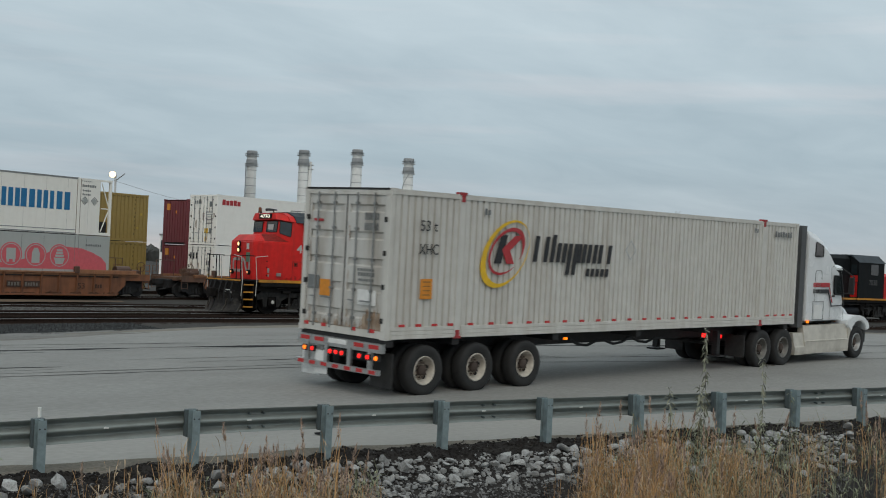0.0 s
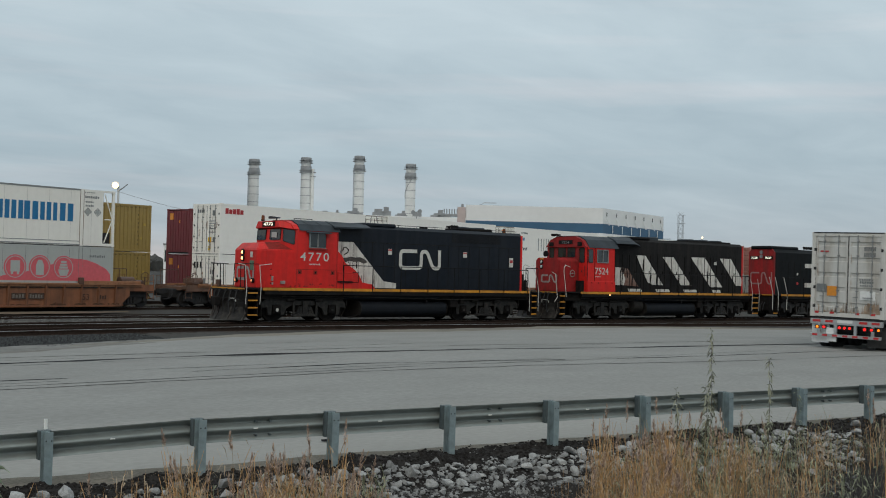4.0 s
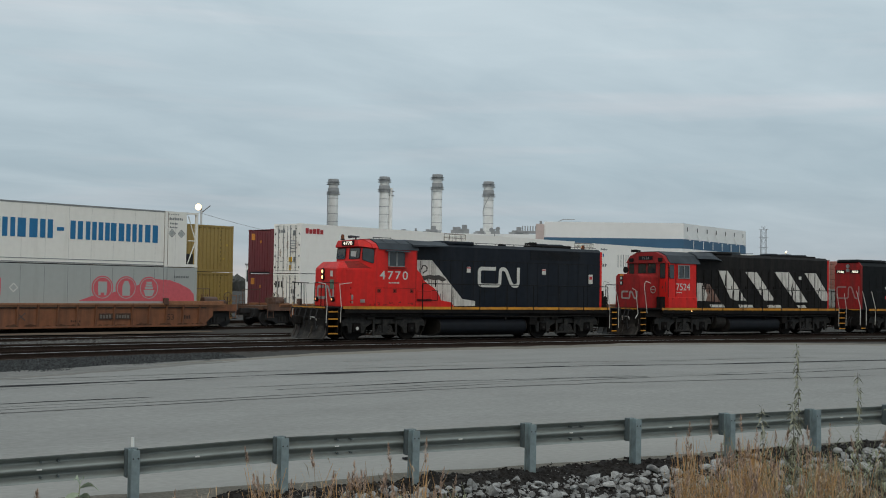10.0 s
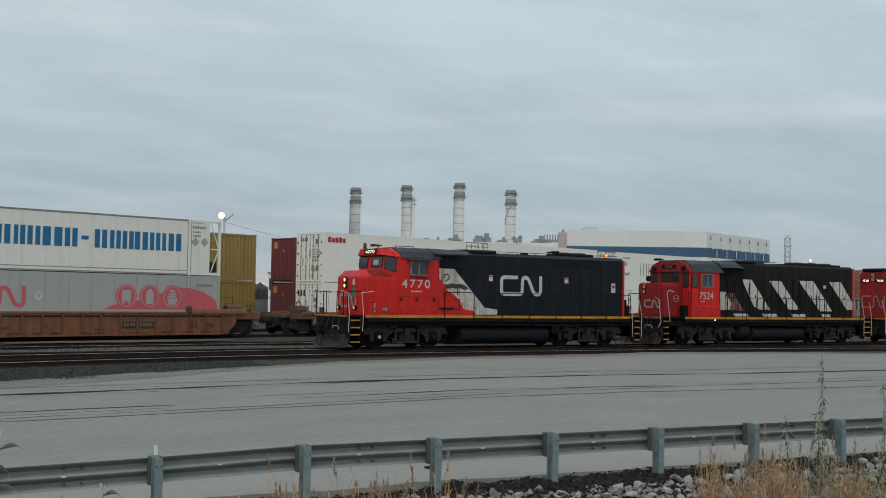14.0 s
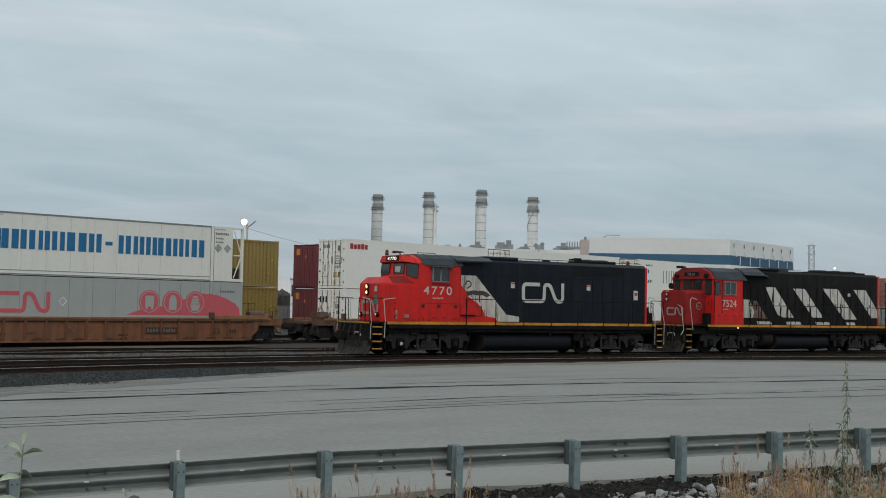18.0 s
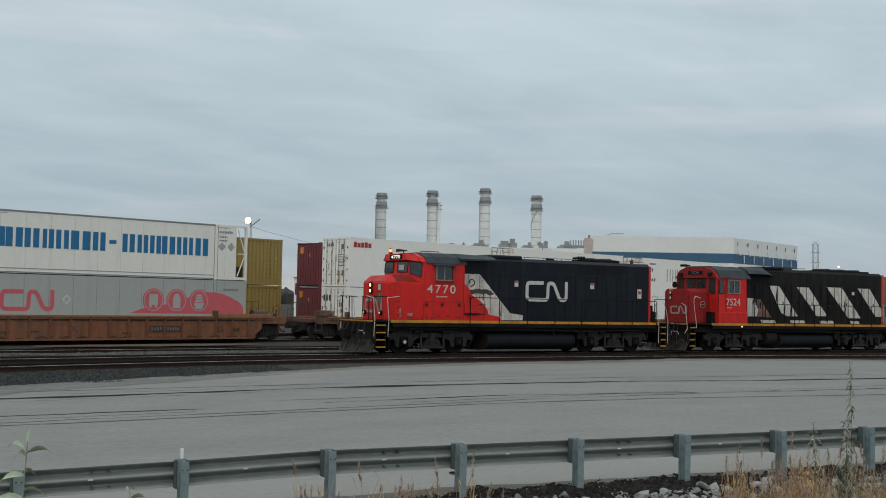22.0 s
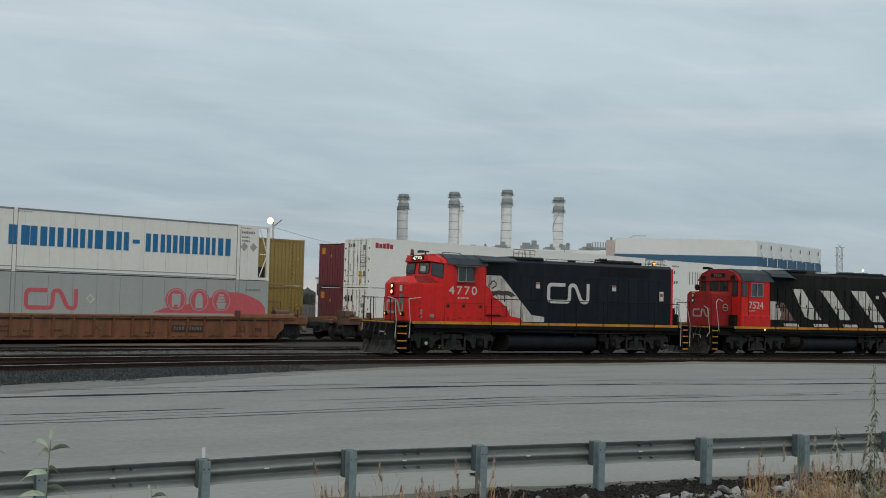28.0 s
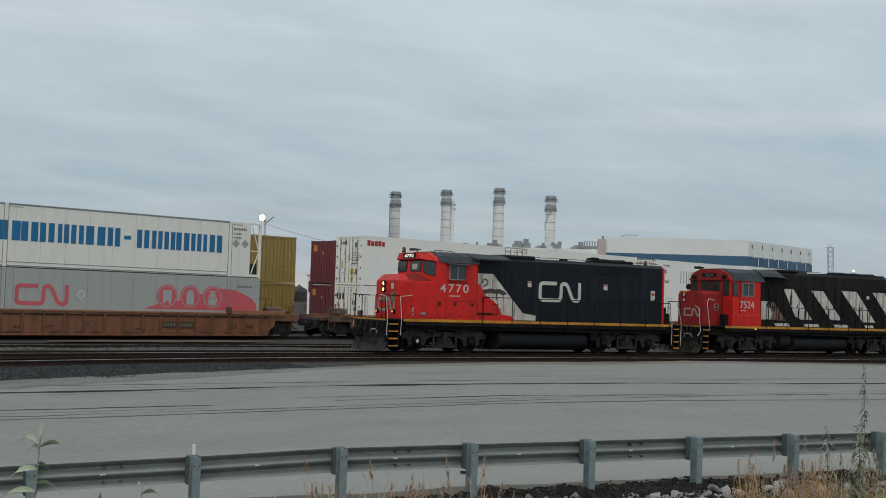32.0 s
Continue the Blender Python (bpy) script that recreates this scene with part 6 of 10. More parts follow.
for o in (-1, 1):
    q = [(2.44, o * 1.10, 3.42), (2.78, o * 1.45, 3.26), (2.80, o * 1.44, 3.84), (2.46, o * 1.09, 3.90)]
    window_pane(cab, q if o < 0 else q[::-1], out=(-0.7, o * 0.7, 0), name="windscreen")
    q = [(3.47, o * 1.52, 3.16), (4.28, o * 1.52, 3.16), (4.28, o * 1.515, 3.75), (3.47, o * 1.515, 3.75)]
    w = window_pane(cab, q if o < 0 else q[::-1], out=(0, o, 0))
    bm = B()
    ya, yb = sorted((o * 1.53, o * 1.545))
    box(bm, 3.85, 3.91, ya, yb, 3.16, 3.75)
    part("sash_bar", bm, t_sash, w)
    boxpart("sash_frame", t_sash, w, (3.45, 3.52, ya, yb, 3.15, 3.76), "dull metal sash")
    boxpart("sash_frame", t_sash, w, (3.52, 4.29, ya, yb, 3.135, 3.17))
    boxpart("armrest", l_dull_a, w, (3.44, 4.34, *sorted((o * 1.525, o * 1.60)), 3.06, 3.11), "worn red armrest below the window")
    bm = B()
    hexa(bm, [(3.3, o * 1.52, 3.80), (4.45, o * 1.52, 3.80), (4.45, o * 1.75, 3.76), (3.3, o * 1.75, 3.76), (3.3, o * 1.52, 3.84), (4.45, o * 1.52, 3.84), (4.45, o * 1.75, 3.79), (3.3, o * 1.75, 3.79)])
    bmesh.ops.recalc_face_normals(bm, faces=bm.faces[:])
    part("sun_visor", bm, l_roof, cab)
bm = B()
box(bm, 2.275, 2.31, -0.62, 0.42, 4.02, 4.23)
nb = part("number_board", bm, l_frame, cab)
# pale plate over the glass, painted in for the brightness seen in this pane
bm = B()
hexa(bm, [(2.332, -0.30, 3.56), (2.332, -0.72, 3.54), (2.334, -0.72, 3.54), (2.334, -0.30, 3.56), (2.352, -0.26, 3.78), (2.352, -0.74, 3.78), (2.354, -0.74, 3.78), (2.354, -0.26, 3.78)])
part("window_card", bm, p_grey, cab, "pale plate on the windscreen standing for bright light in the pane")
letters("number", "4770", 0.2, lamp_board, nb, pose(2.272, -0.1, 4.055, 90, 0, -90), 2.0, 0.002, "CENTER", "lit number 4770")
letters("number", "4770", 0.50, l_rail_w, cab, pose(3.04, -1.524, 2.60, 90, 0, 0), 1.18, 0.006, "LEFT", "white number 4770", 0.002, 1.28)
bars("stencil", 3.5, 2.42, 0.55, 0.06, 7, l_rail_w, cab, y=-1.523)
for x in (3.03, 3.80, 4.66):
    bm = B()
    box(bm, x - 0.09, x + 0.09, -1.532, -1.515, 2.02, 2.19)
    cover = part("access_cover", bm, l_dull_a, cab, "scuffed red access cover")
    bm = B()
    lathe(bm, (x, -1.53, 2.10), "y", [(0, 0.04), (-0.02, 0.03)], 12)
    part("latch", bm, l_under, cover)
for xa, xb, za, zb in ((2.86, 4.86, 2.215, 2.235), (2.86, 2.88, 1.46, 2.22), (4.86, 4.885, 1.46, 3.80)):
    boxpart("panel_seam", l_dull_a, cab, (xa, xb, -1.526, -1.518, za, zb))
cs = random.Random(31)
for k in range(16):
    x, z, w = cs.uniform(2.5, 4.8), cs.uniform(1.46, 1.60), cs.uniform(0.03, 0.16)
    flat("rust_scab", [(x, z), (x + w, z + cs.uniform(-0.02, 0.02)), (x + w * 0.8, z + cs.uniform(0.03, 0.09)), (x + w * 0.2, z + cs.uniform(0.02, 0.07))], l_dull_a, cab, -1.519, 0.005, "dark rust scab low on the cab")
for x, z, w, h in ((1.78, 1.72, 0.07, 0.20), (1.80, 1.56, 0.05, 0.10), (2.18, 1.60, 0.20, 0.13)):
    boxpart("notice", l_mark, cab, (x, x + w, -1.40 - 0.06 * (x > 2), -1.34, z, z + h), "small grimy notice")
locker = boxpart("walkway_locker", l_red, A, (4.93, 5.68, -1.56, -1.49, 1.76, 2.16), "red locker beside the walkway", bev=0.012)
# black strip painted in as the shade below the locker
boxpart("locker_gap", l_frame, locker, (4.93, 5.68, -1.556, -1.50, 1.70, 1.755))
boxpart("locker_seam", l_dull_a, locker, (4.95, 5.66, -1.564, -1.555, 2.10, 2.115))
# bell, horn and beacon on the roof
bm = B()
pipe(bm, [(2.9, 0.3, 4.3), (2.9, 0.3, 4.42)], 0.03)
for k in (-0.12, 0.0, 0.12):
    rod(bm, (2.6, 0.3 + k, 4.43), (3.0, 0.3 + k, 4.43), 0.06, 8, 0.025)
part("horn", bm, l_roof, roof)
bm = B()
pipe(bm, [(3.3, -0.5, 4.3), (3.3, -0.5, 4.4), (4.2, -0.5, 4.4), (4.2, -0.5, 4.3)], 0.015)
part("grab_iron", bm, l_frame, roof)
# equipment cover and intake blade behind the cab
COVER = [(4.92, 1.44), (6.90, 1.44), (6.78, 1.63), (6.22, 1.72), (6.06, 2.02), (5.82, 2.26), (5.30, 2.56), (5.14, 2.86), (4.92, 3.05)]
bm = B()
prism(bm, COVER, -1.50, -0.95)
part("side_cover", bm, l_red, A, "red stepped side cover")
bm = B()
prism(bm, COVER, 0.95, 1.50)
part("side_cover", bm, l_red, A)
for o in (-1, 1):
    bm = B()
    hexa(bm, [(4.70, o * 1.56, 4.02), (6.55, o * 1.50, 4.07), (6.75, o * 0.80, 4.22), (4.70, o * 0.80, 4.26), (4.70, o * 1.56, 4.10), (6.60, o * 1.50, 4.12), (6.78, o * 0.80, 4.30), (4.70, o * 0.80, 4.34)])
    bmesh.ops.recalc_face_normals(bm, faces=bm.faces[:])
    part("intake_cover", bm, l_roof, A, "overhanging dark intake cover")
for o in (-1, 1):
    y0, y1 = sorted((o * 1.499, o * 1.508))
    for xa, xb, za, zb in ((4.94, 6.02, 1.70, 1.725), (4.94, 6.02, 2.13, 2.155), (6.0, 6.025, 1.70, 2.155), (5.20, 5.22, 2.155, 2.60)):
        boxpart("cover_seam", l_frame, A, (xa, xb, y0, y1, za, zb))
hood = hood_body(A, 4.92, 15.98, 0.95, 4.25, l_black)
boxpart("hood_end", l_red, A, (15.93, 16.05, -0.96, 0.96, 1.42, 4.14), "red hood end")
side_plate(A, [(5.30, 3.48), (6.06, 3.48), (7.72, 1.78), (8.42, 1.70), (8.42, 1.47), (7.10, 1.47)], l_white, 0.96, label="sooty white slanted band")
side_plate(A, [(4.95, 3.48), (5.30, 3.48), (7.10, 1.47), (4.95, 1.47)], l_white, 0.958)
peel = mat("peeled_brown_patch", (0.045, 0.04, 0.036), 0.7, grain=9, vary=0.4, dirt=(0.13, 0.115, 0.10), dirt_amt=0.7, dirt_scale=5, bump=0.05)
side_plate(A, [(5.42, 2.83), (5.52, 2.78), (5.72, 2.79), (5.95, 2.84), (6.20, 2.80), (6.42, 2.83), (6.66, 2.74), (6.84, 2.62), (6.62, 2.55), (6.40, 2.63), (6.12, 2.61), (5.86, 2.66), (5.60, 2.56), (5.46, 2.62)], peel, 0.975, "peeled_patch", "ragged dark patch of peeled paint")
ribbon("peeled_patch", [(5.50, 3.06), (5.56, 3.22), (5.68, 3.24), (5.80, 3.14), (5.78, 3.02), (5.66, 2.96), (5.58, 2.90)], 0.055, peel, A, y=-0.972, label="ragged dark patch of peeled paint")
for x in (5.45, 6.05, 6.65, 7.25):
    boxpart("door_edge", l_faded, A, (x - 0.007, x + 0.007, -0.978, -0.955, 1.5, min(3.45, 3.48 - (x - 6.06) / 0.976)))
sa = random.Random(4)
for i in range(16):
    w, z0 = sa.uniform(0.015, 0.06), sa.uniform(1.5, 2.9)
    z1 = min(3.4, z0 + sa.uniform(0.15, 0.6))
    x = sa.uniform(5.0, 5.85 + 0.95 * (3.48 - z1))
    side_plate(A, [(x, z0), (x + w, z0 + 0.04), (x + w * 0.8, z1), (x + w * 0.2, z1 - 0.03)], l_faded if i % 2 else c_grey, 0.972, "grime_streak", "dark grime streak")
worm("company_mark", 8.56, 2.33, 2.40, 0.93, 0.165, l_rail_w, A, y=-0.965)
for x0, z0, x1, z1 in ((7.95, 2.98, 8.15, 3.24), (12.30, 2.97, 12.52, 3.23), (15.20, 2.57, 15.45, 3.02)):
    boxpart("notice", l_rail_w, A, (x0, x1, -0.972, -0.955, z0, z1), "white notice plate")
boxpart("red_notice", c_red, A, (15.24, 15.42, -0.976, -0.958, 2.78, 2.92))
for x0, z1 in ((7.95, 3.24), (12.30, 3.23)):
    boxpart("red_notice", c_red, A, (x0, x0 + 0.2, -0.976, -0.958, z1 - 0.08, z1 - 0.02))
bars("stencil", 12.5, 2.0, 0.8, 0.03, 12, l_faded, A, y=-0.96)
boxpart("intake_housing", l_black, A, (6.6, 8.45, -0.86, 0.86, 4.20, 4.37), "raised black intake housing", bev=0.05)
boxpart("roof_hatch", l_under, A, (10.15, 10.42, -0.62, -0.3, 4.24, 4.34), bev=0.02)
bm = B()
box(bm, 12.45, 14.3, -0.72, 0.72, 4.24, 4.38)
bevel(bm, 0.04)
part("radiator_housing", bm, l_under, A, "low black radiator fan housing")
for x in (12.9, 13.85):
    fan(A, x, 4.30, 0.42)
for k, x in enumerate((11.86, 12.02, 12.18)):
    bm = B()
    lathe(bm, (x, -0.42, 4.42), "y", [(-0.18, 0.085), (-0.15, 0.05), (0.16, 0.035), (0.2, 0.05)], 12)
    rod(bm, (x, -0.36, 4.24), (x, -0.36, 4.42), 0.02, 6)
    part("horn", bm, l_under, A, "black air horn trumpet")
for x in np.arange(8.7, 15.9, 1.05):
    bm = B()
    rod(bm, (x, -0.66, 4.22), (x, -0.66, 4.33), 0.012, 5)
    part("roof_rail_stud", bm, l_frame, A)
bm = B()
rod(bm, (8.6, -0.66, 4.33), (15.9, -0.66, 4.33), 0.013, 5)
part("roof_rail", bm, l_frame, A)
# louvres on the rear of the hood
for i in range(10):
    bm = B()
    box(bm, 11.6, 14.6, -0.965, -0.95, 3.66 + i * 0.045, 3.675 + i * 0.045)
    part("louvre", bm, l_faded, A)
# handrails and steps
for o in (-1, 1):
    handrail(A, 5.2, 15.9, o * 1.575, 1.24, 1.20, 7, l_frame, 0.019)
    steps_block(A, 0.64, 1.08, o * 1.50, o)
    steps_block(A, 16.24, 16.56, o * 1.50, o)
    for x in (0.52, 1.18):
        bm = B()
        pipe(bm, [(x, o * 1.52, 0.75), (x + 0.03, o * 1.54, 1.45), (x - 0.05, o * 1.52, 2.35), (x + (-0.35 if x < 1 else 0.55), o * 1.45, 2.42)], 0.015)
        part("grab_rail", bm, l_rail_w, A, "white bent grab rail")
    for x in (16.08, 16.66):
        bm = B()
        pipe(bm, [(x, o * 1.52, 0.45), (x, o * 1.54, 1.5), (x - 0.12, o * 1.52, 2.1), (x - 0.25, o * 1.48, 2.45)], 0.015)
        part("grab_rail", bm, l_rail_w, A, "white bent grab rail")
    for x in (0.52, 0.60):
        bm = B()
        pipe(bm, [(x, o * (1.40 if x < 0.55 else 0.9), 1.42), (x, o * (1.40 if x < 0.55 else 0.9), 2.40)], 0.022)
        part("stanchion", bm, l_frame, A)
    bm = B()
    pipe(bm, [(0.52, o * 1.40, 2.40), (1.2, o * 1.35, 2.40)], 0.018)
    part("handrail", bm, l_frame, A)
for o in (-1, 1):
    bm = B()
    pipe(bm, [(0.52, o * 1.4, 2.40), (0.52, o * 0.5, 2.40), (0.52, o * 0.45, 1.5)], 0.018)
    part("end_rail", bm, l_frame, A)
bm = B()
pipe(bm, [(0.30, -1.1, 0.85), (0.25, -1.1, 0.98), (0.25, -0.6, 0.98), (0.30, -0.6, 0.85)], 0.018)
part("uncoupling_lever", bm, l_rail_w, A)

# ---- the second locomotive, with slanted white stripes
Bq = thing("locomotive", pose(40.13, LOCO_Y, RAIL_Z), "red and black diesel locomotive with slanted white stripes along its hood", "locomotive", "locomotives")
underframe(Bq, -0.08, 16.45, 1.55, 15.5, (6.7, 10.65), (3.5, 13.2))
bm = B()
lathe(bm, (6.05, -0.95, 0.72), "x", [(-0.32, 0.30), (-0.28, 0.38), (0.40, 0.38), (0.44, 0.30)], 20)
part("air_reservoir", bm, l_tank_end, Bq, "dusty brown air reservoir")
pilot(Bq, -0.02, -1)
pilot(Bq, 16.4, 1, False)
bm = B()
prism_x(bm, [(-0.88, 1.42), (0.88, 1.42), (0.88, 2.98), (0.72, 3.14), (-0.72, 3.14), (-0.88, 2.98)], 0.62, 2.0)
bevel(bm, 0.03, 2)
# dull red of this nose and cab front; also the shaded end of the third locomotive
l_dull = mat("dull_locomotive_red", (0.30, 0.018, 0.018), 0.6, grain=5, vary=0.18, dirt=(0.09, 0.03, 0.025), dirt_amt=0.8, dirt_scale=1.4, bump=0.03, streak=True, spec=0.2)
nose2 = part("nose", bm, l_dull, Bq)
for z in (2.92, 2.67):
    bm = B()
    lathe(bm, (0.62, 0.42, z), "x", [(0.0, 0.11), (-0.04, 0.11)], 18)
    hl = part("headlight", bm, l_frame, nose2)
    bm = B()
    lathe(bm, (0.58, 0.42, z), "x", [(0.0, 0.075), (-0.02, 0.05)], 16)
    part("lens", bm, t_lens, hl, "unlit silvery headlamp lens")
boxpart("class_lamp", c_orange, nose2, (0.58, 0.64, 0.28, 0.50, 3.04, 3.12))
wm = worm("company_mark", -0.42, 1.86, 1.18, 0.42, 0.09, l_mark, nose2)
wm.matrix_basis = pose(0.615, 0, 0, 0, 0, -90)
bm = B()
hexa(bm, [(2.0, -1.5, 1.42), (4.06, -1.5, 1.42), (4.06, 1.5, 1.42), (2.0, 1.5, 1.42), (2.0, -1.48, 3.75), (4.06, -1.48, 3.75), (4.06, 1.48, 3.75), (2.0, 1.48, 3.75)])
bmesh.ops.recalc_face_normals(bm, faces=bm.faces[:])
l_dull_b = mat("sooty_red_grime", (0.13, 0.02, 0.018), 0.7, grain=8, vary=0.3, dirt=(0.05, 0.025, 0.02), dirt_amt=0.7, dirt_scale=4, bump=0.03)
cab2 = part("cab", bm, l_red, Bq, "red cab")
bm = B()
prism_x(bm, [(-1.48, 3.72), (1.48, 3.72), (1.2, 4.08), (0.7, 4.27), (-0.7, 4.27), (-1.2, 4.08)], 1.9, 2.125)
part("brow", bm, l_dull, cab2, "dull red brow above the windscreen")
boxpart("front_wall", l_dull, cab2, (1.989, 2.0, -0.90, 1.47, 1.44, 3.72), "dull grimy red cab front")
bm = B()
prism_x(bm, [(-1.54, 3.70), (1.54, 3.70), (1.24, 4.12), (0.74, 4.32), (-0.74, 4.32), (-1.24, 4.12)], 2.12, 4.3)
part("cab_roof", bm, l_roof, cab2, "dark grey cab roof")
for ya, yb in ((-1.3, -0.95), (-0.62, -0.08), (0.08, 0.62), (0.95, 1.3)):
    window_pane(cab2, [(1.99, yb, 3.22 if abs(ya) < 0.9 else 2.95), (1.99, ya, 3.22 if abs(ya) < 0.9 else 2.95), (1.99, ya, 3.68), (1.99, yb, 3.68)], out=(-1, 0, 0), name="windscreen")
for o in (-1, 1):
    for xa, xb, za in ((2.72, 3.52, 2.95), (2.1, 2.42, 2.95)):
        q = [(xa, o * 1.5, za), (xb, o * 1.5, za), (xb, o * 1.485, 3.60), (xa, o * 1.485, 3.60)]
        w = window_pane(cab2, q if o < 0 else q[::-1], out=(0, o, 0))
        if xa > 2.5:
            ya, yb = sorted((o * 1.505, o * 1.525))
            for dims in ((2.70, 2.76, 2.93, 3.62), (3.10, 3.15, 2.95, 3.60), (3.48, 3.54, 2.93, 3.62), (2.76, 3.48, 2.93, 2.97), (2.76, 3.48, 3.58, 3.62)):
                boxpart("sash_frame", t_sash, w, (dims[0], dims[1], ya, yb, dims[2], dims[3]), "dull metal sash")
# grime over the cab front
cs = random.Random(8)
for k in range(26):
    y, z, w, h = cs.uniform(-1.4, 1.3), cs.uniform(2.0, 3.7), cs.uniform(0.02, 0.09), cs.uniform(0.08, 0.35)
    bm = B()
    face(bm, [(1.986, y + w, z), (1.986, y, z), (1.986, y + w * 0.2, z + h), (1.986, y + w * 0.8, z + h * 0.9)])
    part("grime_streak", bm, l_dull_b, cab2, "dark grime streak")
bm = B()
box(bm, 1.87, 1.905, -0.5, 0.5, 3.88, 4.08)
nb = part("number_board", bm, l_frame, cab2)
letters("number", "7524", 0.2, c_grey, nb, pose(1.868, 0, 3.905, 90, 0, -90), 1.4, 0.002, "CENTER")
letters("number", "7524", 0.50, l_rail_w, cab2, pose(2.56, -1.502, 2.34, 90, 0, 0), 1.02, 0.006, "LEFT", "white number 7524", 0.0)
bars("stencil", 2.6, 2.2, 0.4, 0.04, 6, l_rail_w, cab2, y=-1.502)
boxpart("side_locker", l_red, cab2, (2.02, 4.05, -1.545, -1.50, 1.45, 1.98), "red locker strip under the cab window", bev=0.01)
for x in (2.3, 2.8, 3.3, 3.8):
    bm = B()
    lathe(bm, (x, -1.545, 1.9), "y", [(0, 0.025), (-0.01, 0.025)], 8)
    part("bolt", bm, l_under, cab2)
for x in (2.02, 2.56, 4.04):
    boxpart("cab_seam", l_under, cab2, (x - 0.012, x + 0.012, -1.512, -1.49, 1.98, 3.72))
bm = B()
pipe(bm, [(1.52 + 0.17 * math.cos(k * 0.5236), -0.93, 2.35 + 0.17 * math.sin(k * 0.5236)) for k in range(13)], 0.02, 6)
pipe(bm, [(1.36, -0.93, 2.35), (1.68, -0.93, 2.35)], 0.015, 5)
pipe(bm, [(1.52, -0.86, 2.35), (1.52, -0.95, 2.35)], 0.03, 6)
part("hand_brake_wheel", bm, l_mark, nose2, "grey hand brake wheel")
bm = B()
pipe(bm, [(2.0, 0.75, 4.2), (2.0, 0.75, 4.42)], 0.05, 6)
for k in (0.6, 0.75, 0.9):
    rod(bm, (1.75, k, 4.36), (2.1, k, 4.36), 0.07, 8, 0.03)
part("horn", bm, l_under, cab2)
for y0 in (-1.2, 0.9):
    boxpart("marker_box", l_under, cab2, (1.84, 1.92, y0, y0 + 0.3, 3.78, 3.98), bev=0.02)
hood2 = hood_body(Bq, 4.06, 15.30, 0.95, 4.30, l_faded)
boxpart("hood_end", l_red, Bq, (15.26, 15.38, -0.96, 0.96, 1.42, 4.16), "red hood end")
for o in (-1, 1):
    bm = B()
    hexa(bm, [(4.2, o * 1.50, 3.98), (5.6, o * 1.50, 3.98), (6.7, o * 0.9, 3.9), (4.2, o * 0.9, 3.9), (4.2, o * 1.30, 4.16), (5.5, o * 1.30, 4.16), (5.95, o * 0.75, 4.36), (4.2, o * 0.75, 4.36)])
    bmesh.ops.recalc_face_normals(bm, faces=bm.faces[:])
    part("intake_cover", bm, l_roof, Bq)
boxpart("dynamic_brake_housing", l_faded, Bq, (5.9, 7.4, -0.9, 0.9, 4.28, 4.42), bev=0.04)
for poly in ([(4.14, 2.76), (5.10, 2.73), (5.42, 2.10), (5.30, 1.80), (4.14, 1.80)], [(6.24, 3.42), (6.96, 3.42), (8.42, 1.84), (7.60, 1.84), (7.15, 2.0)], [(8.34, 3.39), (9.25, 3.39), (10.75, 1.86), (9.9, 1.86)],
             [(10.69, 3.44), (11.91, 3.44), (13.50, 1.78), (12.45, 1.78)], [(13.24, 3.43), (14.24, 3.43), (15.25, 2.3), (15.25, 1.88), (14.75, 1.88)]):
    side_plate(Bq, poly, l_white, 0.96, label="sooty white slanted stripe")
for a, b in ((5.70, 6.75), (7.9, 9.0), (10.2, 11.3), (12.7, 13.4)):
    side_plate(Bq, [(a, 1.47), (b, 1.47), (b - 0.1, 1.62), (a - 0.1, 1.62)], l_white, 0.96)
side_plate(Bq, [(5.10, 2.73), (5.58, 2.68), (6.42, 1.75), (5.30, 1.80), (5.42, 2.10)], l_brown_primer := mat("scuffed_primer", (0.16, 0.075, 0.05), 0.7, grain=6, vary=0.3, dirt=(0.4, 0.37, 0.33), dirt_amt=0.6, dirt_scale=2.0), 0.962)
for i, x in enumerate(np.arange(4.6, 15.2, 0.56)):
    bm = B()
    box(bm, x - 0.017, x + 0.017, -0.984, -0.955, 1.5, 3.42)
    part("door_edge", bm, l_under if i % 3 else l_faded, hood2)
    bm = B()
    box(bm, x + 0.40, x + 0.46, -0.985, -0.955, 2.45, 2.60)
    part("latch", bm, l_under, hood2)
sm = random.Random(9)
for i in range(34):
    x = sm.uniform(5.0, 15.1)
    w, z0 = sm.uniform(0.02, 0.13), sm.uniform(1.5, 2.6)
    z1 = z0 + sm.uniform(0.25, 0.95)
    side_plate(Bq, [(x, z0), (x + w * 0.7, z0 + 0.05), (x + w, min(3.6, z1) - 0.1), (x + w * 0.4, min(3.62, z1)), (x - w * 0.1, (z0 + z1) / 2)], l_faded, 0.968, "soot_smear", "dark soot smear")
boxpart("notice", l_rail_w, Bq, (12.75, 12.95, -0.985, -0.955, 3.05, 3.22))
for x in (8.3, 11.4, 12.6, 13.8):
    fan(Bq, x, 4.32, 0.5)
bm = B()
box(bm, 10.6, 14.4, -0.8, 0.8, 4.27, 4.38)
part("radiator_housing", bm, l_faded, Bq)
bm = B()
rod(bm, (6.0, 0.3, 4.3), (10.4, 0.3, 4.46), 0.014, 5)
part("roof_rail", bm, l_frame, Bq)
bm = B()
lathe(bm, (1.2, 0.55, 3.35), "x", [(-0.05, 0.05), (-0.1, 0.14), (-0.22, 0.16)], 12)
part("bell", bm, l_under, Bq)
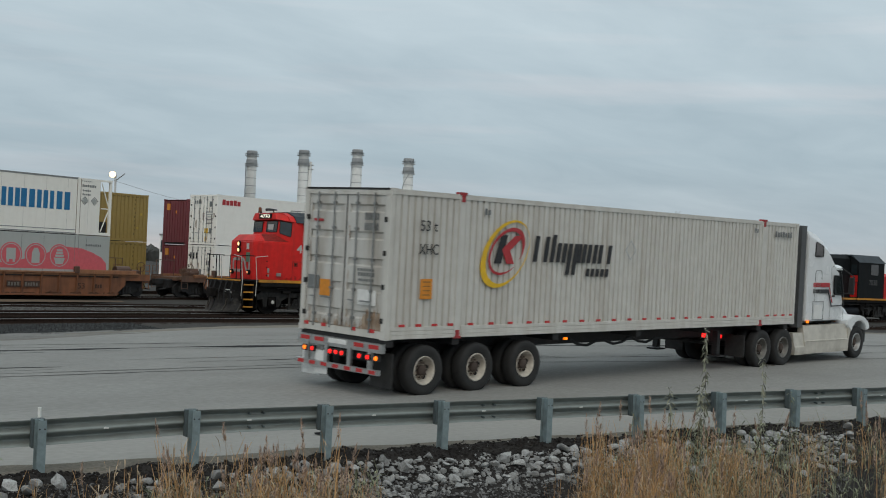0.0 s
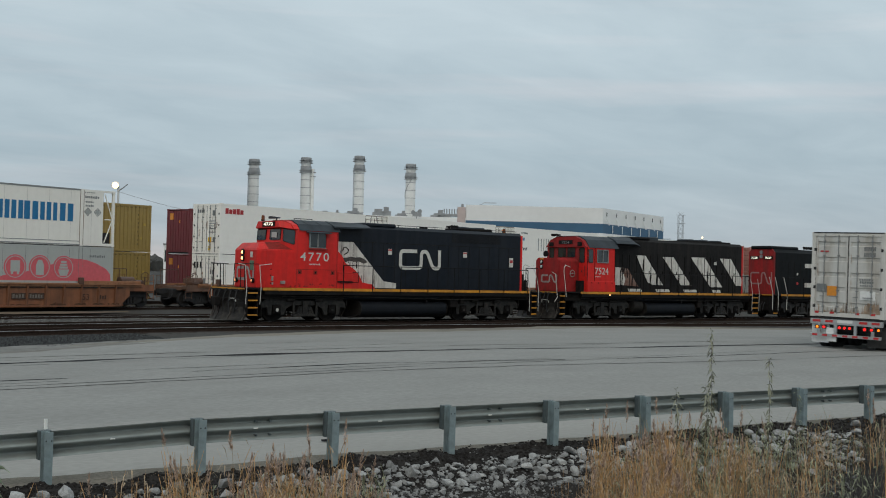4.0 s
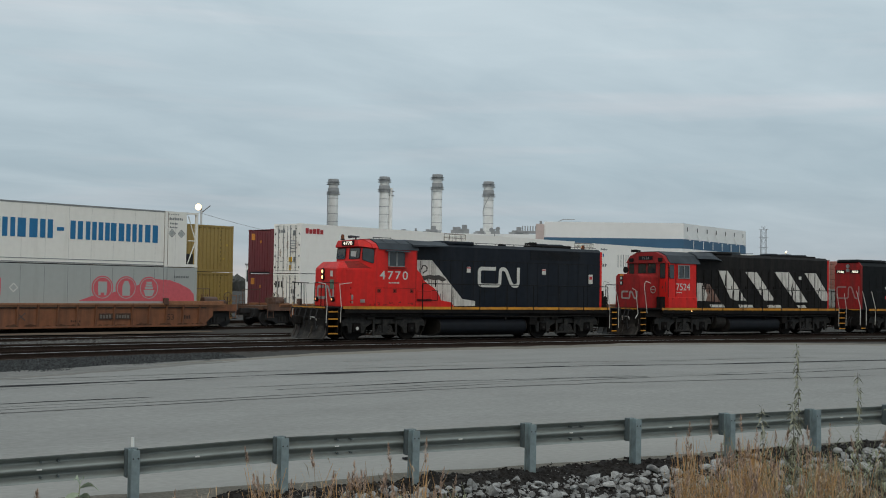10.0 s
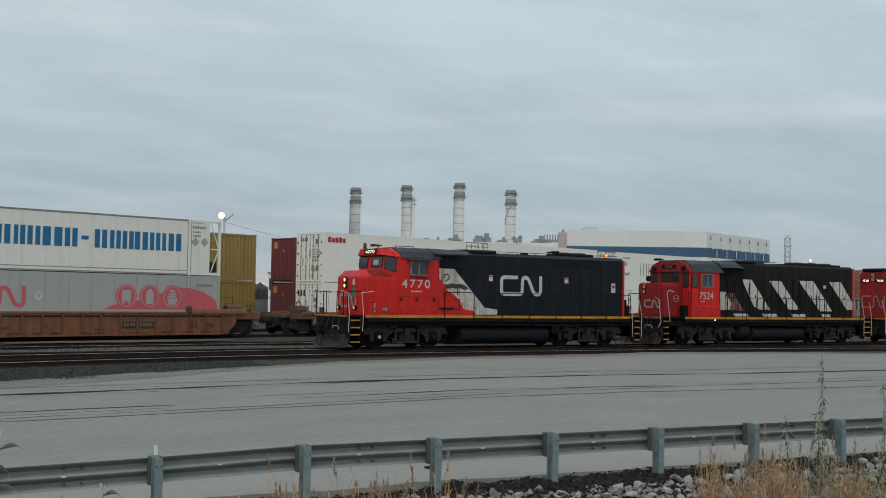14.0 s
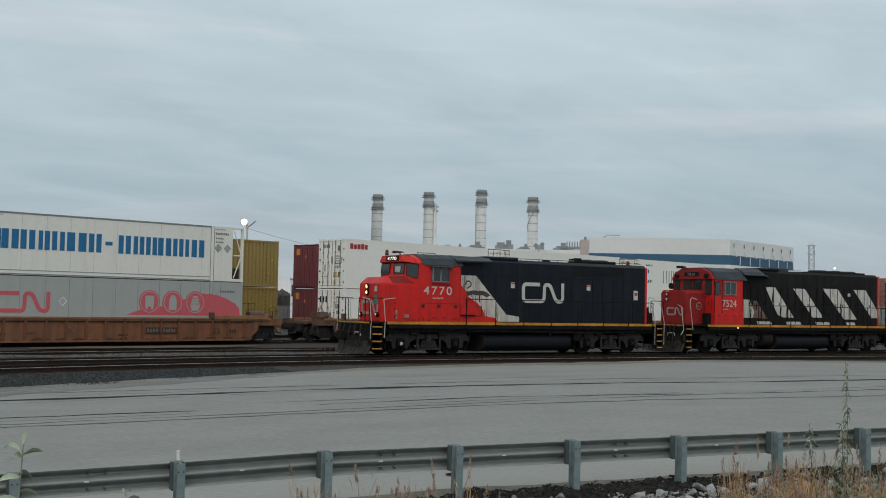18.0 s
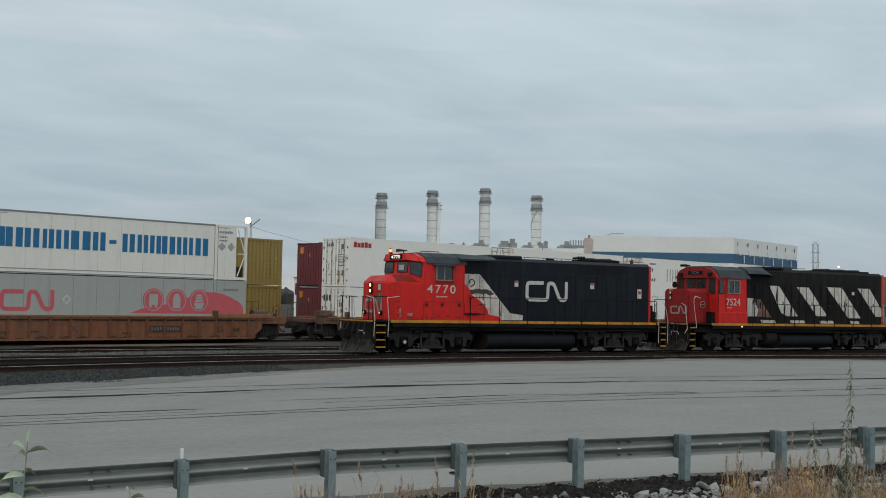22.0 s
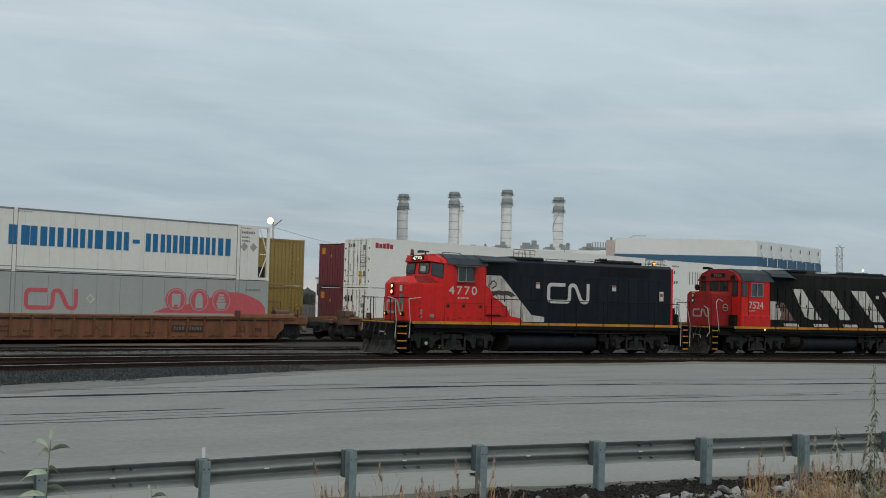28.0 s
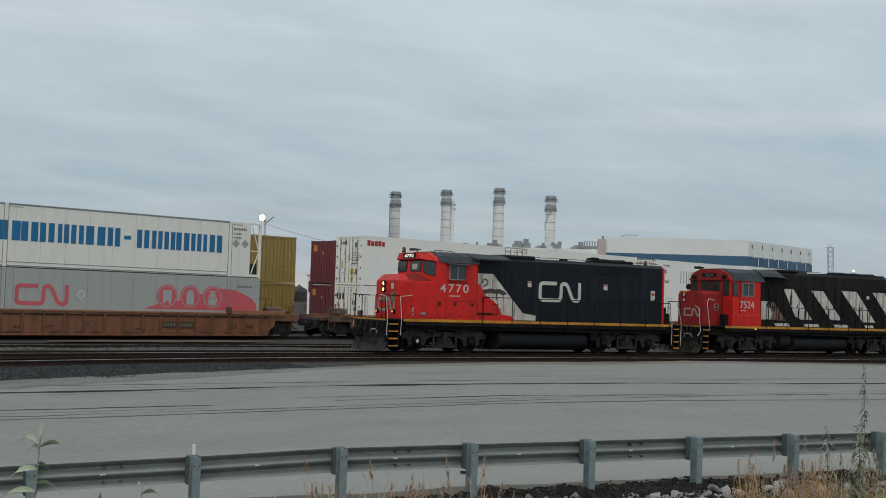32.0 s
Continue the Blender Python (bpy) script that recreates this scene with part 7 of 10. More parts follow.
for o in (-1, 1):
    handrail(Bq, 4.4, 15.2, o * 1.575, 1.24, 1.20, 7, l_frame, 0.019)
    steps_block(Bq, 0.12, 0.48, o * 1.50, o)
    steps_block(Bq, 15.6, 16.15, o * 1.50, o)
    for bent in (((0.54, 1.18), (0.44, 1.85), (0.34, 2.45), (0.36, 2.66), (0.46, 2.76), (0.78, 2.67)), ((-0.27, 0.92), (-0.08, 1.15), (-0.16, 1.75), (-0.25, 2.30), (-0.48, 2.40))):
        bm = B()
        pipe(bm, [(x, o * 1.53, z) for x, z in bent], 0.016)
        part("grab_rail", bm, l_rail_w, Bq, "white bent grab rail")
    for x in (15.55, 16.2):
        bm = B()
        pipe(bm, [(x, o * 1.52, 0.45), (x, o * 1.54, 1.5), (x - 0.15, o * 1.52, 2.3)], 0.015)
        part("grab_rail", bm, l_rail_w, Bq, "white bent grab rail")
for y0 in (-1.15, -0.35):
    bm = B()
    pipe(bm, [(-0.30, y0, 0.85), (-0.36, y0, 1.0), (-0.36, y0 + 0.45, 1.02), (-0.30, y0 + 0.5, 0.82)], 0.016)
    part("uncoupling_lever", bm, l_rail_w, Bq)
for x in (1.75, 2.05):
    boxpart("equipment_box", l_under, Bq, (x, x + 0.28, -1.3, -0.95, 1.42, 2.0))
bm = B()
lathe(bm, (3.62, -1.56, 1.28), "y", [(0, 0.03), (-0.04, 0.03)], 12)
part("marker_lamp", bm, lamp_warm, Bq, "small lit step lamp")

def hose_cluster(parent, x, s, z0, n, seed):
    """Looping rubber hoses and cable ends at a locomotive's end."""
    h = random.Random(seed)
    for k in range(n):
        y = -1.25 + 2.3 * k / max(1, n - 1) + h.uniform(-0.06, 0.06)
        d, low_z = h.uniform(0.22, 0.42), h.uniform(0.35, 0.8)
        bm = B()
        pipe(bm, [(x, y, z0), (x + s * d * 0.7, y + 0.03, z0 + 0.08), (x + s * d, y + 0.06, (z0 + low_z) / 2), (x + s * d * 0.8, y + 0.1, low_z), (x + s * 0.15, y + 0.14, low_z + 0.12)], 0.026, 6)
        part("air_hose", bm, gasket, parent, "looping black rubber hose")


hose_cluster(A, 16.72, 1, 1.30, 7, 1)
hose_cluster(Bq, -0.05, -1, 1.30, 7, 2)
hose_cluster(A, 0.50, -1, 1.28, 6, 3)
for x, z1 in ((16.20, 2.25), (16.42, 1.95)):
    boxpart("end_locker", l_under, A, (x, x + 0.2, -0.75, 0.2, 1.42, z1), "dark equipment locker on the end platform", bev=0.02)
for y in (-1.38, -0.5, 0.5, 1.38):
    bm = B()
    rod(bm, (16.74, y, 1.42), (16.74, y, 2.55), 0.024, 6)
    part("end_stanchion", bm, l_frame, A)
for ya, yb in ((-1.38, -0.5), (0.5, 1.38)):
    bm = B()
    pipe(bm, [(16.74, ya, 2.55), (16.74, yb, 2.55)], 0.02)
    part("end_rail", bm, l_frame, A)

# ---- the third locomotive, running long hood first
l_third = mat("sooty_black_paint", (0.007, 0.0085, 0.0095), 0.6, grain=4, vary=0.3, dirt=(0.017, 0.017, 0.018), dirt_amt=0.6, dirt_scale=0.9, bump=0.03, streak=True, spec=0.12)
l_pinkish = mat("grimy_pinkish_white_paint", (0.30, 0.16, 0.15), 0.7, grain=8, vary=0.3, bump=0)
C = thing("locomotive", pose(58.16, LOCO_Y, RAIL_Z), "black diesel locomotive with red hood end and lit number boards", "locomotive", "locomotives")
underframe(C, -0.45, 15.9, 0.3, 15.0, (5.6, 9.4), (2.9, 12.0))
pilot(C, -0.4, -1, False)
pilot(C, 15.8, 1, False)
bm = B()
prism_x(bm, [(-0.92, 1.42), (0.92, 1.42), (0.92, 3.95), (0.7, 4.18), (-0.7, 4.18), (-0.92, 3.95)], 0.46, 8.9)
part("hood", bm, l_third, C)
bm = B()
prism_x(bm, [(-0.925, 1.42), (0.925, 1.42), (0.925, 3.95), (0.705, 4.185), (-0.705, 4.185), (-0.925, 3.95)], 0.40, 0.50)
# shade on this end face is put into its darker red
hend = part("hood_end", bm, l_dull, C, "red hood end in a darker red standing for shade")
for y in (-0.5, 0.5):
    bm = B()
    box(bm, 0.36, 0.41, y - 0.32, y + 0.32, 3.52, 3.72)
    nb = part("number_board", bm, l_frame, hend)
    letters("number", "7038", 0.18, lamp_board, nb, pose(0.357, y, 3.55, 90, 0, -90), 1.3, 0.002, "CENTER", "lit number 7038")
bm = B()
for z in (3.95, 3.7):
    lathe(bm, (0.4, 0, z), "x", [(0, 0.11), (-0.05, 0.11)], 16)
part("headlight", bm, zinc, hend)
wm = worm("company_mark", -0.8, 2.0, 1.6, 0.75, 0.085, l_pinkish, hend)
wm.matrix_basis = pose(0.392, 0, 0, 0, 0, -90)
bm = B()
prism_x(bm, [(-1.52, 1.42), (1.52, 1.42), (1.52, 3.75), (1.0, 4.2), (-1.0, 4.2), (-1.52, 3.75)], 9.0, 12.0)
c_faint = mat("nearly_worn_off_paint", (0.085, 0.085, 0.085), 0.7, grain=9, vary=0.4, bump=0)
cab3 = part("cab", bm, l_third, C, "black cab")
bm = B()
prism_x(bm, [(-1.58, 3.74), (-1.0, 4.24), (1.0, 4.24), (1.58, 3.74), (1.0, 4.14), (-1.0, 4.14)], 8.95, 12.1)
part("cab_roof", bm, l_roof, cab3)
bm = B()
box(bm, 8.985, 8.998, -1.45, -0.94, 1.5, 2.9)
part("cab_door", bm, l_red, cab3, "red end door")
for o in (-1, 1):
    q = [(10.4, o * 1.52, 2.95), (11.3, o * 1.52, 2.95), (11.3, o * 1.52, 3.65), (10.4, o * 1.52, 3.65)]
    window_pane(cab3, q if o < 0 else q[::-1], out=(0, o, 0))
letters("number", "7038", 0.5, c_faint, cab3, pose(10.2, -1.522, 2.3, 90, 0, 0), 1.0, 0.006, "LEFT", "worn grey number 7038")
window_pane(cab3, [(8.99, -0.98, 3.0), (8.99, -1.4, 3.0), (8.99, -1.4, 3.6), (8.99, -0.98, 3.6)], out=(-1, 0, 0))
bm = B()
prism_x(bm, [(-0.92, 1.42), (0.92, 1.42), (0.92, 2.9), (0.7, 3.1), (-0.7, 3.1), (-0.92, 2.9)], 12.0, 14.6)
part("short_hood", bm, l_red, C, "red short hood")
ribbon("company_mark", [(3.5, 3.2), (4.9, 3.2)], 0.26, l_white, C, y=-0.935, label="worn white company mark")
ribbon("company_mark", rounded([(3.5, 2.0), (5.05, 2.0), (5.15, 3.2), (5.62, 3.2), (6.5, 2.0), (6.85, 2.0)], 0.3), 0.27, l_white, C, y=-0.935, label="worn white company mark")
bars("stencil", 4.4, 3.55, 1.1, 0.18, 6, c_grey, C, y=-0.93)
boxpart("dynamic_brake_housing", l_third, C, (0.3, 3.1, -0.75, 0.75, 4.14, 4.34), bev=0.06)
bm = B()
for k in range(4):
    rod(bm, (5.0 + k * 0.25, 0.2, 4.35), (5.4 + k * 0.25, 0.2, 4.35), 0.1, 8, 0.03)
part("horn", bm, l_under, C)
boxpart("notice", l_rail_w, C, (2.7, 2.82, -0.94, -0.92, 2.6, 2.75))
bm = B()
lathe(bm, (2.75, -0.93, 2.1), "y", [(0, 0.1), (-0.01, 0.1)], 12)
part("red_notice", bm, c_red, C)
for i, x in enumerate(np.arange(1.2, 8.6, 0.62)):
    boxpart("door_seam", l_faded, C, (x - 0.008, x + 0.008, -0.933, -0.915, 1.5, 3.4))
for o in (-1, 1):
    handrail(C, 0.9, 8.8, o * 1.575, 1.24, 1.20, 5, l_frame, 0.019)
    steps_block(C, -0.4, 0.0, o * 1.5, o, True, 1)
    for x in (-0.5, 0.05, 0.9):
        bm = B()
        pipe(bm, [(x, o * 1.5, 0.5), (x, o * 1.52, 1.5), (x - 0.3, o * 1.48, 2.45)], 0.022)
        part("grab_rail", bm, l_rail_w, C, "white bent grab rail")


# ---- revolving beacons on the leading locomotive: one bright lens on one side of a turning drum
def beacon(parent, x, y, z):
    bm = B()
    lathe(bm, (x, y, z), "z", [(0, 0.09), (0.05, 0.09)], 14)
    part("beacon_base", bm, l_frame, parent)
    bm = B()
    lathe(bm, (0, 0, 0), "z", [(0.0, 0.075), (0.16, 0.07), (0.2, 0.04)], 14)
    drum = part("beacon_drum", bm, dark_lens, parent)
    drum.location = (x, y, z + 0.05)
    bm = B()
    lathe(bm, (0, -0.072, 0.09), "y", [(0.0, 0.072), (-0.014, 0.05)], 14)
    part("beacon_lens", bm, lamp_amber_hot, drum, "lit amber beacon lens")
    return drum, (x, y, z + 0.05)


lamp_amber_hot = mat("lit_beacon_lens", (1.0, 0.30, 0.05), 0.3, emit=2.2, bump=0)
BEACONS = [beacon(roof, 2.42, 0.62, 4.28), beacon(A, 15.75, 0.1, 4.25)]

# ---------------------------------------------------------------- the passing lorry
t_white = mat("glossy_white_cab_paint", (0.74, 0.76, 0.77), 0.28, grain=4, vary=0.04, dirt=(0.45, 0.43, 0.40), dirt_amt=0.4, dirt_scale=0.9, bump=0.01, coat=0.4)
t_skirt = mat("dusty_silver_skirt", (0.54, 0.51, 0.45), 0.5, 0.1, grain=5, vary=0.1, dirt=(0.27, 0.24, 0.2), dirt_amt=0.6, dirt_scale=1.4, bump=0.03)
t_tyre = mat("tyre_rubber", (0.019, 0.019, 0.019), 0.85, grain=14, vary=0.2, dirt=(0.05, 0.047, 0.044), dirt_amt=0.5, dirt_scale=2.5, bump=0.15)
t_rim = mat("dirty_white_steel_rim", (0.54, 0.50, 0.43), 0.55, 0.0, grain=9, vary=0.2, dirt=(0.16, 0.08, 0.05), dirt_amt=0.7, dirt_scale=3.0, bump=0.05)
t_disc = mat("rust_streaked_wheel_disc", (0.34, 0.29, 0.23), 0.7, 0.0, grain=9, vary=0.3, dirt=(0.12, 0.06, 0.04), dirt_amt=0.9, dirt_scale=6, bump=0.05)
t_hub = mat("rusty_hub", (0.075, 0.055, 0.045), 0.8, 0.3, grain=12, vary=0.4, bump=0.2)
t_alu = mat("dull_aluminium", (0.5, 0.5, 0.49), 0.38, 0.9, grain=8, vary=0.15, bump=0.03)
t_glass = mat("tinted_lorry_glass", (0.015, 0.02, 0.022), 0.06, grain=3, vary=0.2, bump=0, coat=0.6)
t_flap = mat("mud_flap_rubber", (0.02, 0.02, 0.02), 0.8, grain=7, vary=0.25, dirt=(0.08, 0.075, 0.07), dirt_amt=0.4, dirt_scale=2, bump=0.05)
t_reflect = mat("reflective_red_tape", (0.5, 0.03, 0.03), 0.35, grain=20, vary=0.1, bump=0)
t_defl = mat("grey_deflector_panel", (0.075, 0.078, 0.08), 0.55, grain=6, vary=0.2, dirt=(0.03, 0.03, 0.03), dirt_amt=0.5, dirt_scale=1.5, bump=0.03)
t_fit = mat("worn_red_fitting_paint", (0.36, 0.03, 0.035), 0.6, grain=9, vary=0.3, dirt=(0.13, 0.05, 0.04), dirt_amt=0.7, dirt_scale=7, bump=0.05)
t_label = mat("white_label", (0.72, 0.72, 0.70), 0.5, grain=10, vary=0.08, bump=0)

# x ahead along the lorry from the container's rear end, y to its left, z up from the road
LORRY_FLOOR = 1.13
T0 = pose(12.8, 17.98, 0.0, 0, 0, 7.3)
box_c = container("container", T0 @ pose(0, 0, LORRY_FLOOR), 16.15, p_trailer, "long dusty off-white corrugated container on a lorry's chassis", width=2.6, inner=1.98, pitch=0.18, depth=0.05, group="lorry", door_colour=p_trailer_door)
for xp in (1.98, 14.17):
    for z in (2.80, -0.02):
        bm = B()
        box(bm, xp - 0.10, xp + 0.10, -0.028, 0.12, z + (0.085 if z > 1 else 0.0), z + (0.14 if z > 1 else 0.05))
        box(bm, xp - 0.055, xp + 0.055, -0.022, 0.10, z - (0.06 if z > 1 else 0.0), z + (0.10 if z > 1 else 0.17))
        part("corner_fitting", bm, t_fit, box_c, "red painted lifting fitting")
for x in list(np.arange(0.35, 1.8, 0.45)) + list(np.arange(2.3, 14.0, 0.62)) + list(np.arange(14.5, 16.0, 0.45)):
    boxpart("side_marker", t_reflect, box_c, (x, x + 0.15, -0.016, 0.0, 0.238, 0.288))
# lower side panel under the ribs
for x0, x1 in ((0.12, 1.88), (2.08, 14.07), (14.27, 16.03)):
    for z0, z1, yq in ((0.004, 0.080, -0.034), (0.086, 0.156, -0.024), (0.162, 0.236, -0.014)):
        boxpart("kick_panel", p_trailer, box_c, (x0, x1, yq, 0.02, z0, z1), bev=0.004)
letters("size_mark", "53 t", 0.30, c_black, box_c, pose(0.78, -0.026, 2.12, 90, 0, 0), 1.0, 0.004)
letters("size_mark", "XHC", 0.30, c_black, box_c, pose(0.78, -0.026, 1.66, 90, 0, 0), 0.85, 0.004)
decal_brown = mat("brown_decal_print", (0.30, 0.13, 0.03), 0.6, grain=6, vary=0.2, bump=0)
boxpart("decal", c_orange, box_c, (0.86, 1.18, -0.032, -0.022, 0.78, 1.18), "orange warning decal")
for k in range(4):
    boxpart("decal_line", decal_brown, box_c, (0.92, 1.12, -0.034, -0.03, 0.85 + 0.085 * k, 0.875 + 0.085 * k))
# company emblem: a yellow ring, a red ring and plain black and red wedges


def brushed_ring(cx, cz, rx, rz, a0, a1, slant, thin, thick, heavy, material, y, label):
    """A brush-like open ring whose stroke swells towards one side."""
    bm = B()
    rows_r = []
    for k in range(61):
        a = radians(a0 + (a1 - a0) * k / 60)
        end = min(1.0, 8 * min(k, 60 - k) / 60 + 0.12) if a1 - a0 < 360 else 1.0
        w = end * (thin + (thick - thin) * (0.5 + 0.5 * math.cos(a - radians(heavy))) ** 1.5)
        q = []
        for m_ in (1.0, 1.0 - w / max(rx, rz)):
            px, pz = rx * m_ * math.cos(a), rz * m_ * math.sin(a)
            q.append((cx + px + slant * pz, cz + pz))
        rows_r.append([bm.verts.new((q[i][0], yy, q[i][1])) for i, yy in ((0, y - 0.008), (1, y - 0.008), (1, y), (0, y))])
    for p, q in zip(rows_r, rows_r[1:]):
        for i in range(4):
            bm.faces.new((p[i], p[(i + 1) % 4], q[(i + 1) % 4], q[i]))
    bmesh.ops.recalc_face_normals(bm, faces=bm.faces[:])
    return part("emblem_ring", bm, material, box_c, label)


brushed_ring(3.32, 1.73, 0.71, 0.72, 30, 388, 0.40, 0.022, 0.15, 200, c_yellow, -0.026, "yellow brushed open ring")
brushed_ring(3.36, 1.785, 0.53, 0.505, -20, 318, 0.43, 0.05, 0.09, 60, c_red, -0.028, "red brushed open ring")
flat("emblem_wedge", [(2.97, 1.52), (3.19, 1.52), (3.37, 2.12), (3.16, 2.12)], c_black, box_c, -0.028)
flat("emblem_wedge", [(3.20, 1.82), (3.50, 2.04), (3.62, 2.12), (3.88, 2.12), (3.46, 1.80), (3.60, 1.52), (3.36, 1.52)], c_red, box_c, -0.030)
for i, (a, w, h, zz) in enumerate(((4.22, 0.48, 0.56, 1.58), (4.80, 0.16, 0.61, 1.58), (5.01, 0.33, 0.43, 1.58), (5.36, 0.34, 0.70, 1.31), (5.76, 0.30, 0.43, 1.58), (6.12, 0.35, 0.43, 1.58), (6.54, 0.48, 0.43, 1.58))):
    bm = B()
    st = 0.13
    for x0 in ((a,) if w < 0.2 else (a, a + w - st)):
        hexa(bm, [(x0, -0.034, zz), (x0 + st, -0.034, zz), (x0 + st, -0.026, zz), (x0, -0.026, zz), (x0 + 0.16 * h, -0.034, zz + h), (x0 + st + 0.16 * h, -0.034, zz + h), (x0 + st + 0.16 * h, -0.026, zz + h), (x0 + 0.16 * h, -0.026, zz + h)])
    part("lettering_block", bm, c_black, box_c)
bars("lettering_block", 6.11, 1.28, 0.91, 0.18, 5, c_black, box_c, y=-0.026, slant=0.15, vary=False)
ribbon("placard", [(7.62, 1.92), (7.83, 2.14), (8.04, 1.92), (7.83, 1.70)], 0.022, c_pale, box_c, -0.026, close=True)
bars("stencil", 14.75, 2.48, 1.0, 0.16, 7, c_grey, box_c, y=-0.026)
bars("stencil", 13.62, 2.56, 0.22, 0.12, 2, c_grey, box_c, y=-0.026)
bars("stencil", 2.62, 2.52, 0.22, 0.13, 2, c_grey, box_c, y=-0.026)
# what the doors carry
bm = B()
for y, z, w, h in ((0.35, 2.28, 0.42, 0.14), (0.35, 2.08, 0.42, 0.14), (0.42, 1.28, 0.5, 0.05), (0.40, 1.18, 0.5, 0.07), (0.42, 1.08, 0.46, 0.05)):
    n = 6
    for i in range(n):
        box(bm, 0.010, 0.016, y + w * i / n, y + w * (i + 0.65) / n, z, z + h)
part("stencil", bm, c_grey, box_c)
for y0, y1, z0, z1, m_, lab in ((0.32, 0.85, 0.62, 0.92, t_label, "white label"), (1.68, 2.02, 0.72, 1.05, c_orange, "orange decal"), (2.05, 2.4, 0.85, 1.12, c_grey, "worn grey decal"), (2.0, 2.3, 2.22, 2.27, c_red, "small red mark")):
    boxpart("decal", m_, box_c, (0.006, 0.014, y0, y1, z0, z1), lab)
for y in (0.3, 0.85, 1.75, 2.3):
    boxpart("marker_tape", t_reflect, box_c, (-0.008, 0.002, y, y + 0.14, 0.10, 0.17))
rustm = mat("rust_stain", (0.34, 0.24, 0.17), 0.8, grain=9, vary=0.3, dirt=(0.5, 0.45, 0.38), dirt_amt=0.8, dirt_scale=4)
for y0, w, z0, z1 in ((0.18, 0.05, 0.16, 0.42), (0.27, 0.10, 0.16, 0.33), (0.42, 0.04, 0.16, 0.55), (0.52, 0.13, 0.16, 0.30), (0.74, 0.05, 0.16, 0.46), (0.95, 0.16, 0.16, 0.25), (1.45, 0.10, 0.16, 0.36), (1.78, 0.05, 0.16, 0.50), (2.02, 0.14, 0.16, 0.27), (2.28, 0.06, 0.16, 0.62), (0.15, 0.10, 0.16, 0.75), (0.33, 0.06, 0.16, 0.6), (0.60, 0.05, 0.16, 0.52), (1.13, 0.04, 0.16, 0.7)):
    bm = B()
    pts = [(0.024, y0 + w * q + 0.01 * math.sin(9 * q + y0 * 31), z0 + (z1 - z0) * max(0.06, math.sin(q * 3.14) ** 2 * (0.7 + 0.3 * math.sin(q * 17 + y0 * 40)))) for q in (1, 0.86, 0.72, 0.58, 0.44, 0.3, 0.15, 0)]
    face(bm, [(0.024, y0, z0), (0.024, y0 + w, z0)] + pts)
    part("rust_streak", bm, rustm, box_c, "rust streak on the lower door")
grime_s = random.Random(12)
door_grime = mat("brown_road_grime", (0.35, 0.31, 0.26), 0.85, grain=9, vary=0.3, dirt=(0.42, 0.39, 0.34), dirt_amt=0.8, dirt_scale=5)
for i in range(46):
    y0, w = grime_s.uniform(0.14, 2.36), grime_s.uniform(0.02, 0.12)
    z1 = 0.17 + abs(grime_s.gauss(0.06, 0.13))
    bm = B()
    face(bm, [(0.026, y0, 0.15), (0.026, y0 + w, 0.15), (0.026, y0 + w * 0.9, 0.15 + (z1 - 0.15) * 0.5), (0.026, y0 + w * 0.55, z1), (0.026, y0 + w * 0.4, z1 - 0.03), (0.026, y0 + w * 0.1, 0.15 + (z1 - 0.15) * 0.35)])
    part("grime_streak", bm, door_grime if i % 3 else rustm, box_c, "brown road grime on the lower door")
stain_m = mat("brown_door_stain", (0.34, 0.235, 0.16), 0.85, grain=9, vary=0.35, dirt=(0.45, 0.39, 0.31), dirt_amt=0.9, dirt_scale=7, bump=0.03)
for i in range(16):
    y0, w, h = grime_s.uniform(0.14, 0.62), grime_s.uniform(0.06, 0.16), grime_s.uniform(0.18, 0.42)
    bm = B()
    face(bm, [(0.025, y0, 0.15), (0.025, y0 + w, 0.15), (0.025, y0 + w * 0.95, 0.15 + h * 0.55), (0.025, y0 + w * 0.6, 0.15 + h), (0.025, y0 + w * 0.3, 0.15 + h * 0.93), (0.025, y0 + w * 0.05, 0.15 + h * 0.6)])
    part("rust_stain", bm, stain_m, box_c, "brown rust stain at the foot of the door")
for i in range(14):
    y0, z0 = grime_s.choice((0.145, 1.19, 1.27, 2.38)) + grime_s.uniform(-0.02, 0.02), grime_s.uniform(0.3, 2.5)
    h = grime_s.uniform(0.1, 0.4)
    bm = B()
    face(bm, [(0.027, y0, z0), (0.027, y0 + 0.022, z0 + 0.02), (0.027, y0 + 0.03, z0 + h), (0.027, y0 + 0.005, z0 + h * 0.9)])
    part("rust_streak", bm, rustm, box_c, "rust streak along the door edge")
boxpart("roof_edge", gasket, box_c, (-0.008, 0.03, 0.05, 2.55, 2.868, 2.908), "dark roof edge above the doors")

chassis = thing("container_chassis", T0, "black three-axle container chassis with lit red tail lamps", "trailer", "lorry")
for y in (0.85, 1.75):
    boxpart("main_beam", steel_dark, chassis, (0.1, 15.6, y - 0.07, y + 0.07, 0.78, 1.10))
for x in (0.15, 1.98, 5.2, 8.4, 11.5, 14.17, 15.7):
    boxpart("bolster", steel_dark, chassis, (x - 0.1, x + 0.1, 0.02, 2.58, 0.98, 1.118))


